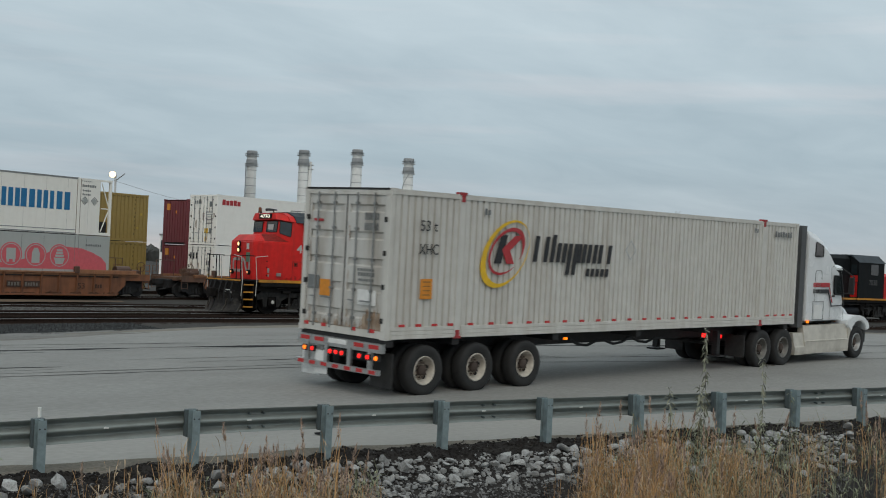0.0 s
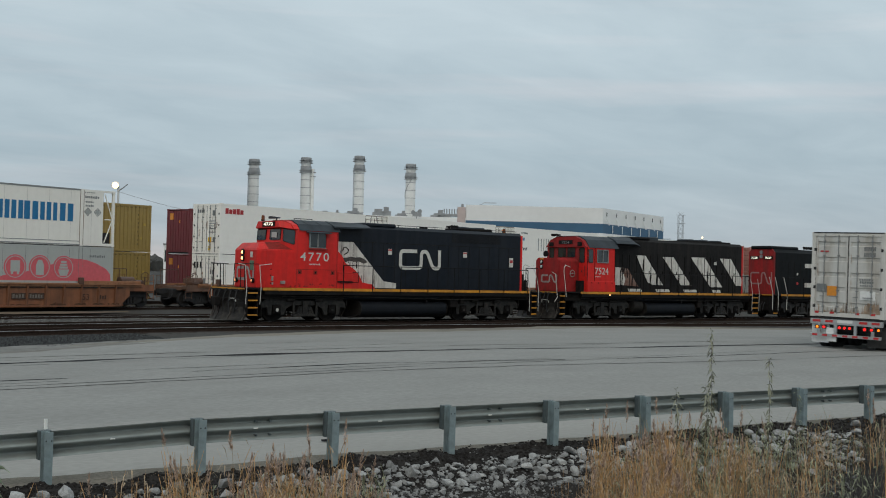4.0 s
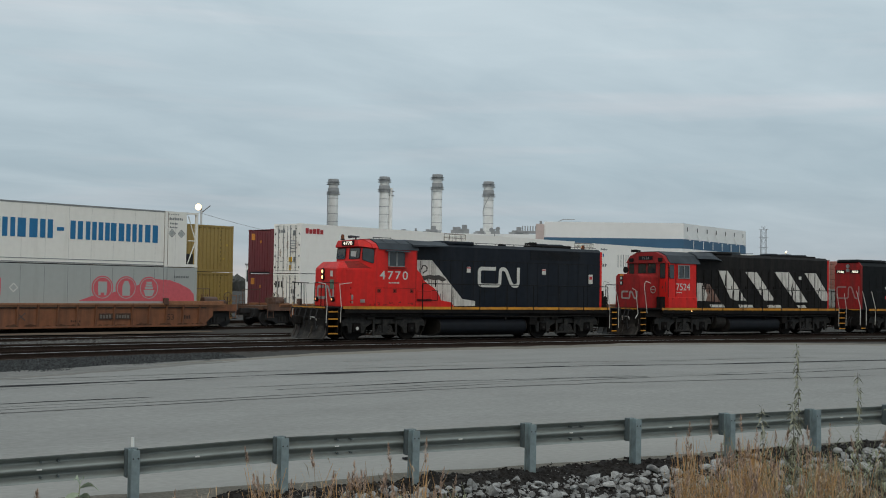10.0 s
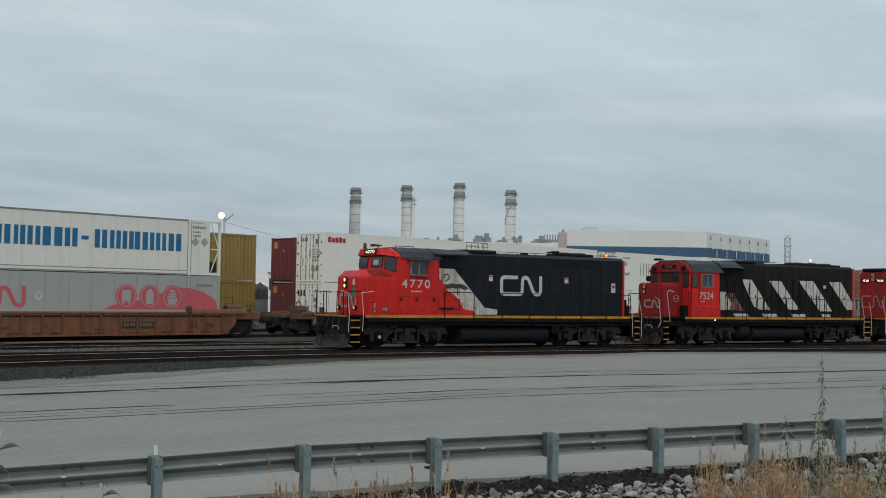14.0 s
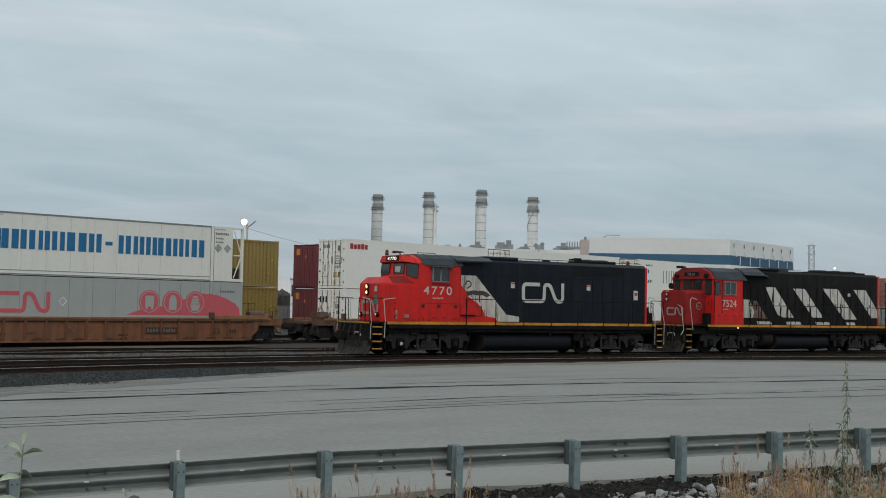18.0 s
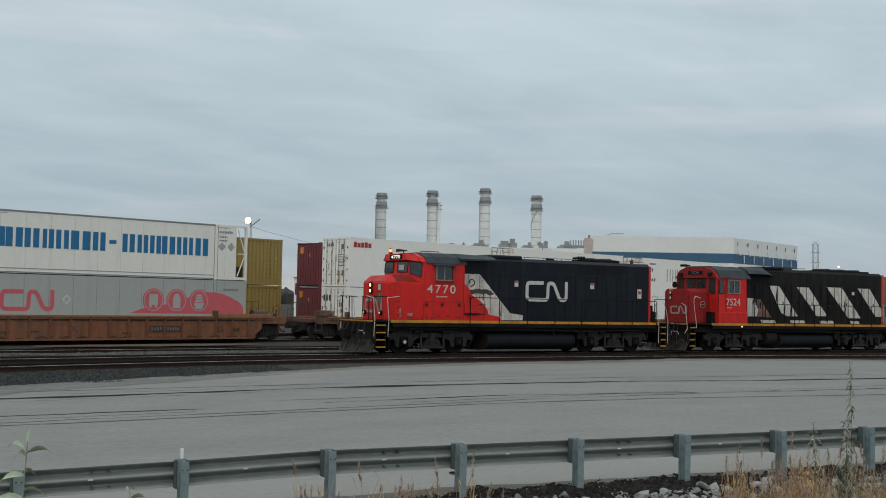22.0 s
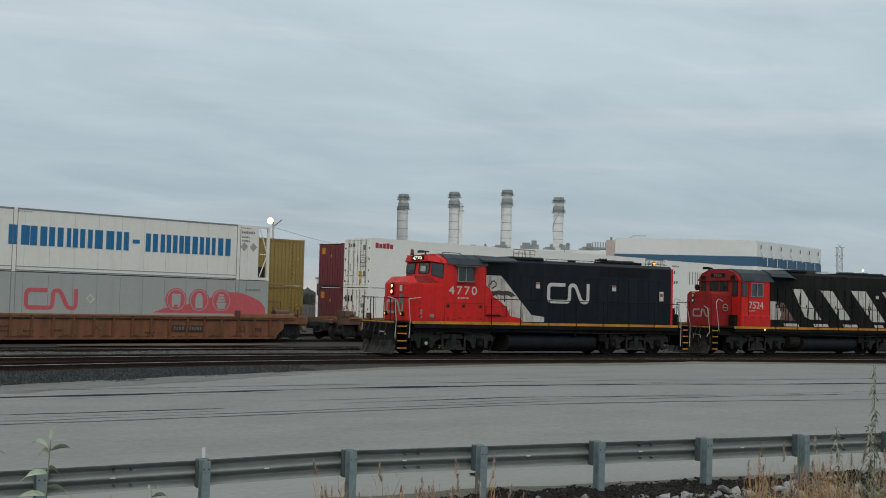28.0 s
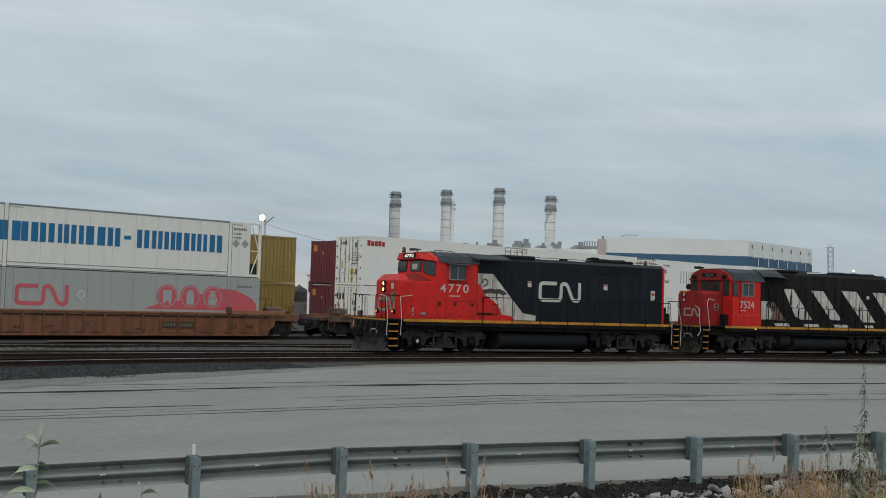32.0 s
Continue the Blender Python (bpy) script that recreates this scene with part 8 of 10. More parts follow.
def wheel(parent, x, y, r, w, out, rim=None, lab="dusty tyre on a white steel rim", z=None):
    """A turning wheel: an Empty with tyre, rim and hub; its axis lies along y."""
    e = new("wheel")
    e.parent, e.location = parent, (x, y, r if z is None else z)
    e["label"] = lab
    bm = B()
    s = out
    dual = w > 0.4
    h = 0.14 if dual else w / 2
    prof = [(-h * 0.7, r * 0.56), (-h * 0.95, r * 0.70), (-h, r * 0.84), (-h * 0.86, r * 0.97), (-h * 0.5, r), (h * 0.5, r), (h * 0.86, r * 0.97), (h, r * 0.84), (h * 0.95, r * 0.70), (h * 0.7, r * 0.56)]
    yo = s * (w / 2 - h) if dual else 0.0
    for c_ in ((yo, -yo) if dual else (0.0,)):
        if c_:
            bm = B()
        lathe(bm, (0, c_, 0), "y", prof, 36, False)
        part("tyre", bm, t_tyre, e, smooth=True)
    bm = B()
    if dual:
        lathe(bm, (0, 0, 0), "y", [(-w * 0.2, r * 0.5), (w * 0.2, r * 0.5)], 24)
        part("wheel_drum", bm, t_hub, e)
        bm = B()
    lathe(bm, (0, yo, 0), "y", [(s * h * 0.80, r * 0.575), (s * h * 0.88, r * 0.55), (s * h * 0.84, r * 0.52), (s * h * 0.10, r * 0.46), (s * h * -0.25, r * 0.40)], 30, False)
    part("rim", bm, rim or t_rim, e)
    bm = B()
    lathe(bm, (0, yo, 0), "y", [(s * h * -0.25, r * 0.41), (s * h * -0.05, r * 0.30), (s * h * 0.0, r * 0.12), (s * h * 0.0, 0.02)], 30, False)
    part("wheel_disc", bm, t_disc if rim is None else rim, e, "rust-streaked wheel disc")
    bm = B()
    lathe(bm, (0, yo, 0), "y", [(s * h * 0.05, r * 0.22), (s * h * 0.5, r * 0.20), (s * h * 0.65, r * 0.12), (s * h * 0.66, 0.01)], 18)
    for k in range(10):
        a = k * 0.6283
        rod(bm, (math.cos(a) * r * 0.29, yo + s * h * 0.04, math.sin(a) * r * 0.29), (math.cos(a) * r * 0.29, yo + s * h * 0.28, math.sin(a) * r * 0.29), 0.018, 6)
    part("hub", bm, t_hub, e)
    bm = B()
    for k in range(5):
        a = k * 1.2566 + 0.3
        rod(bm, (math.cos(a) * r * 0.40, yo - s * h * 0.20, math.sin(a) * r * 0.345), (math.cos(a) * r * 0.345, yo - s * h * 0.09, math.sin(a) * r * 0.345), r * 0.085, 12)
    part("hand_holes", bm, gasket, e)
    return e


WHEELS = []
for x in (1.13, 2.64, 4.20):
    for y, o in ((0.31, -1), (2.29, 1)):
        WHEELS.append((wheel(chassis, x, y, 0.51, 0.64, o, z=0.49), x, y, 0.51, 0.49))
    bm = B()
    rod(bm, (x, 0.3, 0.51), (x, 2.3, 0.51), 0.08, 10)
    part("axle", bm, steel_dark, chassis)
boxpart("suspension_frame", steel_dark, chassis, (0.7, 4.8, 0.7, 1.9, 0.55, 0.80))
# rear end: bumper, lamps and flaps
bm = B()
box(bm, -0.04, 0.06, 0.03, 2.57, 0.86, 1.04)
rear = part("rear_beam", bm, t_alu, chassis, "dull metal rear beam with red reflective tape")
for y in (0.12, 0.55, 1.75, 2.2):
    boxpart("tape", t_reflect, rear, (-0.046, -0.038, y, y + 0.28, 0.93, 1.01))
boxpart("number_plate_bar", t_label, rear, (-0.05, -0.038, 1.05, 1.6, 0.93, 1.02))
bm = B()
box(bm, -0.10, -0.02, 0.05, 2.55, 0.44, 0.54)
guard_b = part("underrun_bar", bm, t_alu, chassis, "striped underrun bar")
for k in range(7):
    boxpart("tape", t_reflect, guard_b, (-0.106, -0.098, 0.12 + 0.36 * k, 0.30 + 0.36 * k, 0.455, 0.525))
for y in (0.35, 0.95, 1.65, 2.25):
    boxpart("bumper_upright", t_alu, chassis, (-0.06, 0.0, y - 0.05, y + 0.05, 0.5, 0.9))
for y, m_ in ((0.14, lamp_amber), (0.38, lamp_red), (0.62, lamp_red), (1.14, lamp_red), (1.32, lamp_red), (1.50, lamp_red), (2.06, lamp_red), (2.30, lamp_amber)):
    bm = B()
    box(bm, -0.075, -0.02, y - 0.08, y + 0.08, 0.705, 0.825)
    hs = part("lamp_housing", bm, steel_dark, chassis)
    bm = B()
    lathe(bm, (-0.08, y, 0.765), "x", [(-0.012, 0.02), (-0.006, 0.042), (0.008, 0.046)], 14)
    part("tail_lamp", bm, m_, hs, "lit tail lamp")
for y in (0.02, 1.95):
    boxpart("mud_flap", t_flap if y < 1 else t_label, chassis, (0.25 if y < 1 else 0.1, 0.28 if y < 1 else 0.13, y, y + 0.62, 0.16 if y < 1 else 0.22, 0.85), "hanging mud flap")
boxpart("notice", t_label, chassis, (-0.03, -0.02, 1.62, 2.0, 0.28, 0.75))
bm = B()
box(bm, 5.66, 5.74, 0.10, 0.16, 0.96, 1.01)
part("side_lamp", bm, lamp_amber, chassis, "lit amber side lamp")
bm = B()
pts = [(6.3 + 0.35 * k, 0.5, 0.92 - 0.17 * abs(math.sin(k * 0.9))) for k in range(12)]
pipe(bm, pts, 0.034)
part("air_hose", bm, gasket, chassis)
for y in (0.35, 2.25):
    bm = B()
    box(bm, 12.45, 12.6, y - 0.08, y + 0.08, 0.35, 0.98)
    box(bm, 12.32, 12.73, y - 0.18, y + 0.18, 0.29, 0.33)
    part("landing_leg", bm, steel_dark, chassis)
bm = B()
rod(bm, (12.52, 0.35, 0.62), (12.52, 2.25, 0.62), 0.04, 8)
part("landing_gear_brace", bm, steel_dark, chassis)

tractor = thing("tractor_unit", T0 @ pose(0, 0, 0), "white sleeper-cab tractor unit with dusty silver side skirts", "lorry", "lorry")
for y in (0.9, 1.7):
    boxpart("frame_rail", steel_dark, tractor, (12.9, 21.3, y - 0.05, y + 0.05, 0.62, 0.90))
boxpart("fifth_wheel", steel_dark, tractor, (14.3, 15.4, 0.7, 1.9, 0.9, 0.985))
for x in (14.42, 15.66):
    for y, o in ((0.33, -1), (2.27, 1)):
        WHEELS.append((wheel(tractor, x, y, 0.53, 0.64, o, mat("dusty_grey_rim", (0.22, 0.215, 0.20), 0.5, 0.5, grain=9, vary=0.2, dirt=(0.1, 0.09, 0.08), dirt_amt=0.6, dirt_scale=3), "dusty tyre on a grey rim", 0.46), x, y, 0.53, 0.46))
    bm = B()
    rod(bm, (x, 0.3, 0.51), (x, 2.3, 0.51), 0.1, 10)
    part("axle", bm, steel_dark, tractor)
for y, o in ((0.24, -1), (2.36, 1)):
    WHEELS.append((wheel(tractor, 20.58, y, 0.51, 0.30, o, t_alu, "front tyre on an aluminium rim", 0.45), 20.58, y, 0.51, 0.45))
boxpart("mud_flap", t_flap, tractor, (13.45, 13.49, 0.03, 0.62, 0.25, 0.85), "hanging mud flap")
boxpart("mud_flap", t_flap, tractor, (13.45, 13.49, 1.98, 2.57, 0.25, 0.85), "hanging mud flap")
for y in (0.62, 1.98):
    bm = B()
    box(bm, 13.10, 13.16, y - 0.06, y + 0.06, 0.74, 0.84)
    part("tail_lamp", bm, lamp_red, tractor, "lit red tail lamp")
bm = B()
box(bm, 12.06, 12.12, 0.40, 0.52, 0.80, 0.91)
part("tail_lamp", bm, lamp_red, tractor, "lit red tail lamp")


def loft(name, sections, material, parent, label="", smooth=False):
    """A body through cross-sections: each (x, list of (y, z)), all of one length."""
    bm = B()
    rings = [[bm.verts.new((x + (p[2] if len(p) > 2 else 0), p[0], p[1])) for p in pts] for x, pts in sections]
    n = len(rings[0])
    for a, b in zip(rings, rings[1:]):
        for i in range(n):
            bm.faces.new((a[i], a[(i + 1) % n], b[(i + 1) % n], b[i]))
    bm.faces.new(rings[0])
    bm.faces.new(rings[-1])
    bmesh.ops.recalc_face_normals(bm, faces=bm.faces[:])
    bevel(bm, 0.035, 2)
    return part(name, bm, material, parent, label, smooth=False)


def sec(half, z0, z1, r=0.25):
    c = 1.3
    return [(c - half, z0), (c + half, z0), (c + half, z1 - r), (c + half - r * 0.4, z1 - r * 0.3), (c + half - r, z1), (c - half + r, z1), (c - half + r * 0.4, z1 - r * 0.3), (c - half, z1 - r)]


cabt = loft("cab", [(16.98, sec(1.22, 1.18, 3.93, 0.22)), (17.28, sec(1.22, 1.18, 3.93, 0.30)), (17.7, sec(1.21, 1.18, 3.86, 0.34)), (18.15, sec(1.20, 1.18, 3.70, 0.36)), (18.5, sec(1.19, 1.18, 3.48, 0.34)), (18.78, sec(1.18, 1.18, 3.22, 0.3)), (18.95, sec(1.17, 1.18, 2.98, 0.22)),
                    (19.06, sec(1.16, 1.18, 2.76, 0.12)), (19.24, sec(1.15, 1.18, 2.70, 0.10)), (19.46, sec(1.13, 1.14, 2.05, 0.12)), (19.62, sec(1.10, 1.12, 1.90, 0.12))], t_white, tractor, "white sleeper cab with roof fairing")
loft("bonnet", [(19.55, sec(0.98, 1.10, 1.88, 0.2)), (20.1, sec(0.88, 1.05, 1.74, 0.25)), (20.7, sec(0.78, 1.0, 1.56, 0.28)), (21.15, sec(0.72, 0.85, 1.34, 0.28)), (21.32, sec(0.66, 0.8, 1.15, 0.2))], t_white, tractor, "sloping white bonnet")
bm = B()
prism_x(bm, [(0.12, 2.72), (2.48, 2.72), (2.48, 2.80), (2.3, 2.88), (0.3, 2.88), (0.12, 2.80)], 19.0, 19.42)
bevel(bm, 0.02)
part("sun_visor", bm, t_white, cabt, "white visor over the windscreen")
bm = B()
box(bm, 20.35, 20.42, 2.16, 2.42, 1.86, 2.02)
bevel(bm, 0.02)
part("bonnet_mirror", bm, t_label, tractor)
for o, y in ((-1, 0.0), (1, 2.6)):
    bm = B()
    outer = [(19.70, 1.02), (19.72, 1.16), (19.92, 1.26), (20.22, 1.32), (20.62, 1.31), (20.96, 1.24), (21.18, 1.12), (21.30, 0.98), (21.30, 0.86), (21.14, 0.84)]
    inner = [(20.56 + 0.62 * math.cos(radians(a)), 0.48 + 0.66 * math.sin(radians(a))) for a in range(30, 158, 11)]
    ya, yb = sorted((y + (0.03 if o < 0 else -0.03), y + (0.58 if o < 0 else -0.58)))
    prism(bm, outer + inner, ya, yb)
    bmesh.ops.recalc_face_normals(bm, faces=bm.faces[:])
    bevel(bm, 0.03, 2)
    part("wing", bm, t_white, tractor, "rounded white front wing")
    # side fairing: an upright lower panel, a sloping shoulder and a notch over the drive wheels
    d = -o
    bm = B()
    for xa, xb, zb, zt in ((16.38, 16.98, 0.20, 0.84), (16.98, 19.84, 0.21, 1.05)):
        n0 = 0.42 if zt < 0.9 else 0.56
        prof_s = [(y + d * 0.045, zb), (y + d * 0.035, zb + 0.10), (y + d * 0.035, n0), (y + d * 0.065, n0 + 0.05), (y + d * 0.13, zt), (y + d * 0.30, zt), (y + d * 0.30, zb)]
        prism_x(bm, prof_s, xa, xb)
    prism(bm, [(19.84, 0.21), (19.90, 0.60), (20.02, 0.86), (20.12, 1.05), (19.84, 1.05)], *sorted((y + d * 0.05, y + d * 0.28)))
    bmesh.ops.recalc_face_normals(bm, faces=bm.faces[:])
    sk = part("side_skirt", bm, t_skirt, tractor, "dusty silver side skirt")
    boxpart("skirt_step", t_skirt, sk, (17.1, 19.7, *sorted((y + d * 0.025, y + d * 0.05)), 0.57, 0.60), bev=0.005)
    yy = y + (0.075 if o < 0 else -0.075)
    q = [(18.78, yy, 1.99), (19.37, yy, 1.95), (19.20, yy, 2.53), (18.74, yy, 2.55)]
    window_pane(cabt, q if o < 0 else q[::-1], t_glass, out=(0, o, 0), name="side_window")
    q = [(17.42, yy, 3.12), (17.92, yy, 3.12), (17.9, yy, 3.42), (17.46, yy, 3.54)]
    window_pane(cabt, q if o < 0 else q[::-1], t_glass, out=(0, o, 0), name="sleeper_window")
    bm = B()
    yo = y + (-0.22 if o < 0 else 0.22)
    box(bm, 19.46, 19.56, *sorted((yo, yo + (0.18 if o < 0 else -0.18))), 1.98, 2.52)
    bevel(bm, 0.03)
    mir = part("mirror", bm, gasket, tractor)
    bm = B()
    pipe(bm, [(19.2, y + (0.08 if o < 0 else -0.08), 2.8), (19.51, yo, 2.52)], 0.018)
    pipe(bm, [(19.35, y + (0.1 if o < 0 else -0.1), 2.0), (19.51, yo, 2.02)], 0.018)
    part("mirror_arm", bm, gasket, mir)
    boxpart("stripe", c_red, cabt, (17.86, 18.44, *sorted((yy - 0.002 * o, yy + 0.01 * o)), 2.20, 2.33), "red stripe")
    for k in range(7):
        boxpart("stripe", c_red if k > 2 else c_pink, cabt, (17.40 + 0.065 * k, 17.43 + 0.065 * k, *sorted((yy - 0.002 * o, yy + 0.01 * o)), 2.20, 2.33))
        boxpart("stripe", c_grey if k < 3 else c_black, cabt, (17.40 + 0.065 * k, 17.43 + 0.065 * k, *sorted((yy - 0.002 * o, yy + 0.01 * o)), 2.01, 2.13))
    bm = B()
    pipe(bm, [(18.42, yy, 2.22), (18.66, yy, 1.72)], 0.014)
    part("stripe", bm, c_red, cabt)
    bm = B()
    pipe(bm, [(17.50, yy, 1.78), (17.50, yy, 2.6), (17.56, yy, 2.7), (17.86, yy, 2.7), (17.92, yy, 2.6), (17.92, yy, 2.4)], 0.006)
    part("locker_seam", bm, c_grey, cabt)
    boxpart("stripe", c_black, cabt, (17.86, 18.40, *sorted((yy - 0.002 * o, yy + 0.01 * o)), 2.01, 2.13), "black stripe")
    bm = B()
    pipe(bm, [(18.38, yy, 2.08), (18.62, yy, 1.62), (19.4, yy, 1.64)], 0.02)
    part("stripe", bm, c_black, cabt)
    bm = B()
    pipe(bm, [(18.52, yy, 1.2), (18.54, yy, 2.78), (18.64, yy, 2.84), (19.2, yy, 2.72), (19.42, yy, 2.0), (19.44, yy, 1.2)], 0.004)
    part("door_seam", bm, c_grey, cabt)
    bm = B()
    box(bm, 18.62, 18.78, *sorted((yy, yy + o * 0.03)), 1.90, 1.95)
    part("door_handle", bm, gasket, cabt)
    boxpart("notice", t_label, cabt, (17.5, 18.0, *sorted((yy, yy + 0.006 * o)), 1.24, 1.66))
    bm = B()
    pipe(bm, [(17.42, yy, 1.22), (18.1, yy, 1.22), (18.1, yy, 1.76), (17.42, yy, 1.76), (17.42, yy, 1.22)], 0.007)
    part("locker_seam", bm, c_grey, cabt)
    boxpart("side_lamp", lamp_amber, cabt, (17.05, 17.2, *sorted((yy, yy + 0.02 * o)), 1.13, 1.2), "lit amber side lamp")
    bm = B()
    box(bm, 16.6, 16.9, *sorted((y + (0.12 if o < 0 else -0.12), y + (0.35 if o < 0 else -0.35))), 1.0, 4.0)
    part("air_deflector", bm, t_defl, tractor, "dark grey air deflector")
    bm = B()
    rod(bm, (16.4, y + (0.42 if o < 0 else -0.42), 0.9), (16.4, y + (0.42 if o < 0 else -0.42), 3.75), 0.07, 12)
    part("exhaust_pipe", bm, t_alu, tractor)
    bm = B()
    box(bm, 21.05, 21.3, *sorted((y + (0.16 if o < 0 else -0.16), y + (0.46 if o < 0 else -0.46))), 1.0, 1.22)
    bevel(bm, 0.04)
    part("headlamp", bm, t_label, tractor)
window_pane(cabt, [(19.62, 0.34, 2.08), (19.62, 2.26, 2.08), (19.29, 2.2, 2.66), (19.29, 0.4, 2.66)][::-1], t_glass, out=(0.9, 0, 0.4), name="windscreen")
bm = B()
box(bm, 21.02, 21.24, 0.12, 2.48, 0.40, 0.86)
bevel(bm, 0.05)
part("bumper", bm, t_flap, tractor, "dark front bumper")
boxpart("catwalk", steel_dark, tractor, (16.0, 16.9, 0.5, 2.1, 0.9, 0.95))

# ---------------------------------------------------------------- distance
FAR = pose(0, 0, 2.52, 0, 0, -35.7)


def far_at(u, depth, z=0.0):
    """A place by its offset to the right per metre of depth, its depth, and its height."""
    return FAR @ pose(u * depth, depth, z - 2.52)


stack_mat = mat("pale_steel_chimney", (0.66, 0.66, 0.64), 0.6, 0.0, grain=1.2, vary=0.08, dirt=(0.36, 0.36, 0.35), dirt_amt=0.5, dirt_scale=0.25, bump=0.02)
stack_dark = mat("grey_chimney_collar", (0.27, 0.28, 0.285), 0.6, 0.0, grain=1.5, vary=0.12, bump=0.03)
wall_white = mat("white_metal_cladding", (0.86, 0.86, 0.84), 0.55, grain=0.6, vary=0.03, dirt=(0.74, 0.74, 0.72), dirt_amt=0.5, dirt_scale=0.08, bump=0.02)
wall_blue = mat("blue_metal_cladding", (0.045, 0.13, 0.23), 0.5, grain=0.8, vary=0.06, dirt=(0.03, 0.09, 0.16), dirt_amt=0.5, dirt_scale=0.1, bump=0.02)
wall_brick = mat("pink_brown_cladding", (0.56, 0.46, 0.43), 0.7, grain=1, vary=0.1, bump=0.02)


def chimney(u, top, extra):
    c = thing("chimney", far_at(u, 350, 0), "tall pale steel chimney with grey collars and platforms", "chimney", "power plant chimneys")
    bm = B()
    lathe(bm, (0, 0, 0), "z", [(0, 1.62), (top - 4.6, 1.5), (top - 4.4, 1.5)], 24)
    shaft = part("shaft", bm, stack_mat, c, smooth=True)
    z = 4.0
    while z < top - 5:
        bm = B()
        lathe(bm, (0, 0, z), "z", [(0, 1.58), (0.16, 1.58)], 24)
        part("band", bm, stack_dark, shaft)
        z += 2.35
    bm = B()
    lathe(bm, (0, 0, 0), "z", [(top - 4.5, 1.72), (top - 2.7, 1.66)], 24)
    part("collar", bm, stack_dark, c)
    bm = B()
    lathe(bm, (0, 0, 0), "z", [(top - 2.7, 1.45), (top - 1.4, 1.5)], 24)
    part("throat", bm, stack_mat, c)
    bm = B()
    lathe(bm, (0, 0, 0), "z", [(top - 1.4, 1.62), (top - 0.2, 1.62), (top, 1.5)], 24)
    part("cap", bm, stack_dark, c)
    for z in (top - 4.7, top - 1.7):
        bm = B()
        lathe(bm, (0, 0, z), "z", [(0, 2.05), (0.14, 2.05)], 20)
        plat = part("platform", bm, stack_dark, c)
        bm = B()
        for a in range(12):
            x, y = 2.0 * math.cos(a * 0.5236), 2.0 * math.sin(a * 0.5236)
            rod(bm, (x, y, z + 0.1), (x, y, z + 0.8), 0.03, 4)
        lathe(bm, (0, 0, z + 0.76), "z", [(0, 2.03), (0.06, 2.03)], 20)
        part("railing", bm, stack_dark, plat)
    if extra == "pipe":
        bm = B()
        rod(bm, (2.0, 0, 2), (2.0, 0, top - 3.4), 0.55, 12)
        part("side_duct", bm, stack_mat, c)
        for z in (top - 5.9, top - 4.6):
            boxpart("duct_bracket", stack_dark, c, (1.2, 3.0, -0.5, 0.5, z, z + 0.3))
    elif extra == "ladder":
        bm = B()
        box(bm, -1.78, -1.62, -0.35, 0.35, 2, top - 4)
        part("ladder", bm, stack_dark, c)
    else:
        bm = B()
        k = 0
        for z in np.arange(6, top - 5, 0.6):
            a = z * 0.36
            b = (z + 0.6) * 0.36
            rod(bm, (1.62 * math.cos(a), 1.62 * math.sin(a), z), (1.62 * math.cos(b), 1.62 * math.sin(b), z + 0.6), 0.1, 5)
        part("spiral_strake", bm, stack_dark, c)
    return c


chimney(-0.1244, 35.85, "ladder")
chimney(-0.0798, 36.75, "pipe")
chimney(-0.0338, 37.65, "ladder")
chimney(0.0108, 35.65, "spiral")

plant = thing("power_plant", FAR @ pose(0, 318, -2.52), "long low white power plant building with rooftop machinery", "building")
boxpart("wall", wall_white, plant, (-34, 20, 0, 60, 0, 18.2))
for x, w, h in ((-30.5, 3.0, 0.9), (-21, 2.2, 1.3), (-17, 0.8, 1.7), (-14.6, 5.0, 1.4), (-12.6, 2.0, 2.6), (-6.9, 3.6, 2.4), (-4.2, 2.4, 3.2), (-0.6, 3.4, 1.0), (1.0, 1.4, 2.0), (4.2, 1.2, 1.6), (5.4, 1.3, 2.2), (9.2, 5.6, 1.4), (11.0, 2.2, 2.6)):
    bm = B()
    box(bm, x, x + w, 1, 4, 18.2, 18.2 + h * 0.42)
    box(bm, x + w * 0.15, x + w * 0.75, 1.3, 3.6, 18.2 + h * 0.42, 18.2 + h * 0.78)
    part("roof_unit", bm, stack_dark, plant)
bm = B()
box(bm, 12.6, 18.4, 1, 4, 18.6, 19.2)
for k in range(8):
    box(bm, 12.8 + k * 0.72, 13.1 + k * 0.72, 1.2, 1.6, 19.2, 20.6)
box(bm, 17.7, 18.3, 1, 2.4, 19.2, 22.0)
part("roof_unit", bm, stack_dark, plant, "row of grey rooftop vents")
boxpart("vent_tower", wall_brick, plant, (18.9, 20.4, -0.4, 3, 0, 20.4), "pinkish vent tower")
bm = B()
rod(bm, (5.2, -2, 16), (5.2, -2, 19.3), 0.12, 6)
rod(bm, (4.4, -2, 19.2), (6.0, -2, 19.5), 0.1, 6)
lathe(bm, (4.3, -2.3, 19.2), "y", [(0, 0.6), (0.4, 0.4)], 12)
lathe(bm, (6.1, -2.3, 19.5), "y", [(0, 0.6), (0.4, 0.4)], 12)
part("floodlight_mast", bm, stack_dark, plant)

# the warehouse: a front wall square to the view and a side wall that runs away to the right
depot = thing("warehouse", FAR @ pose(0, 0, -2.52), "large white warehouse with a dark blue lower band", "building")


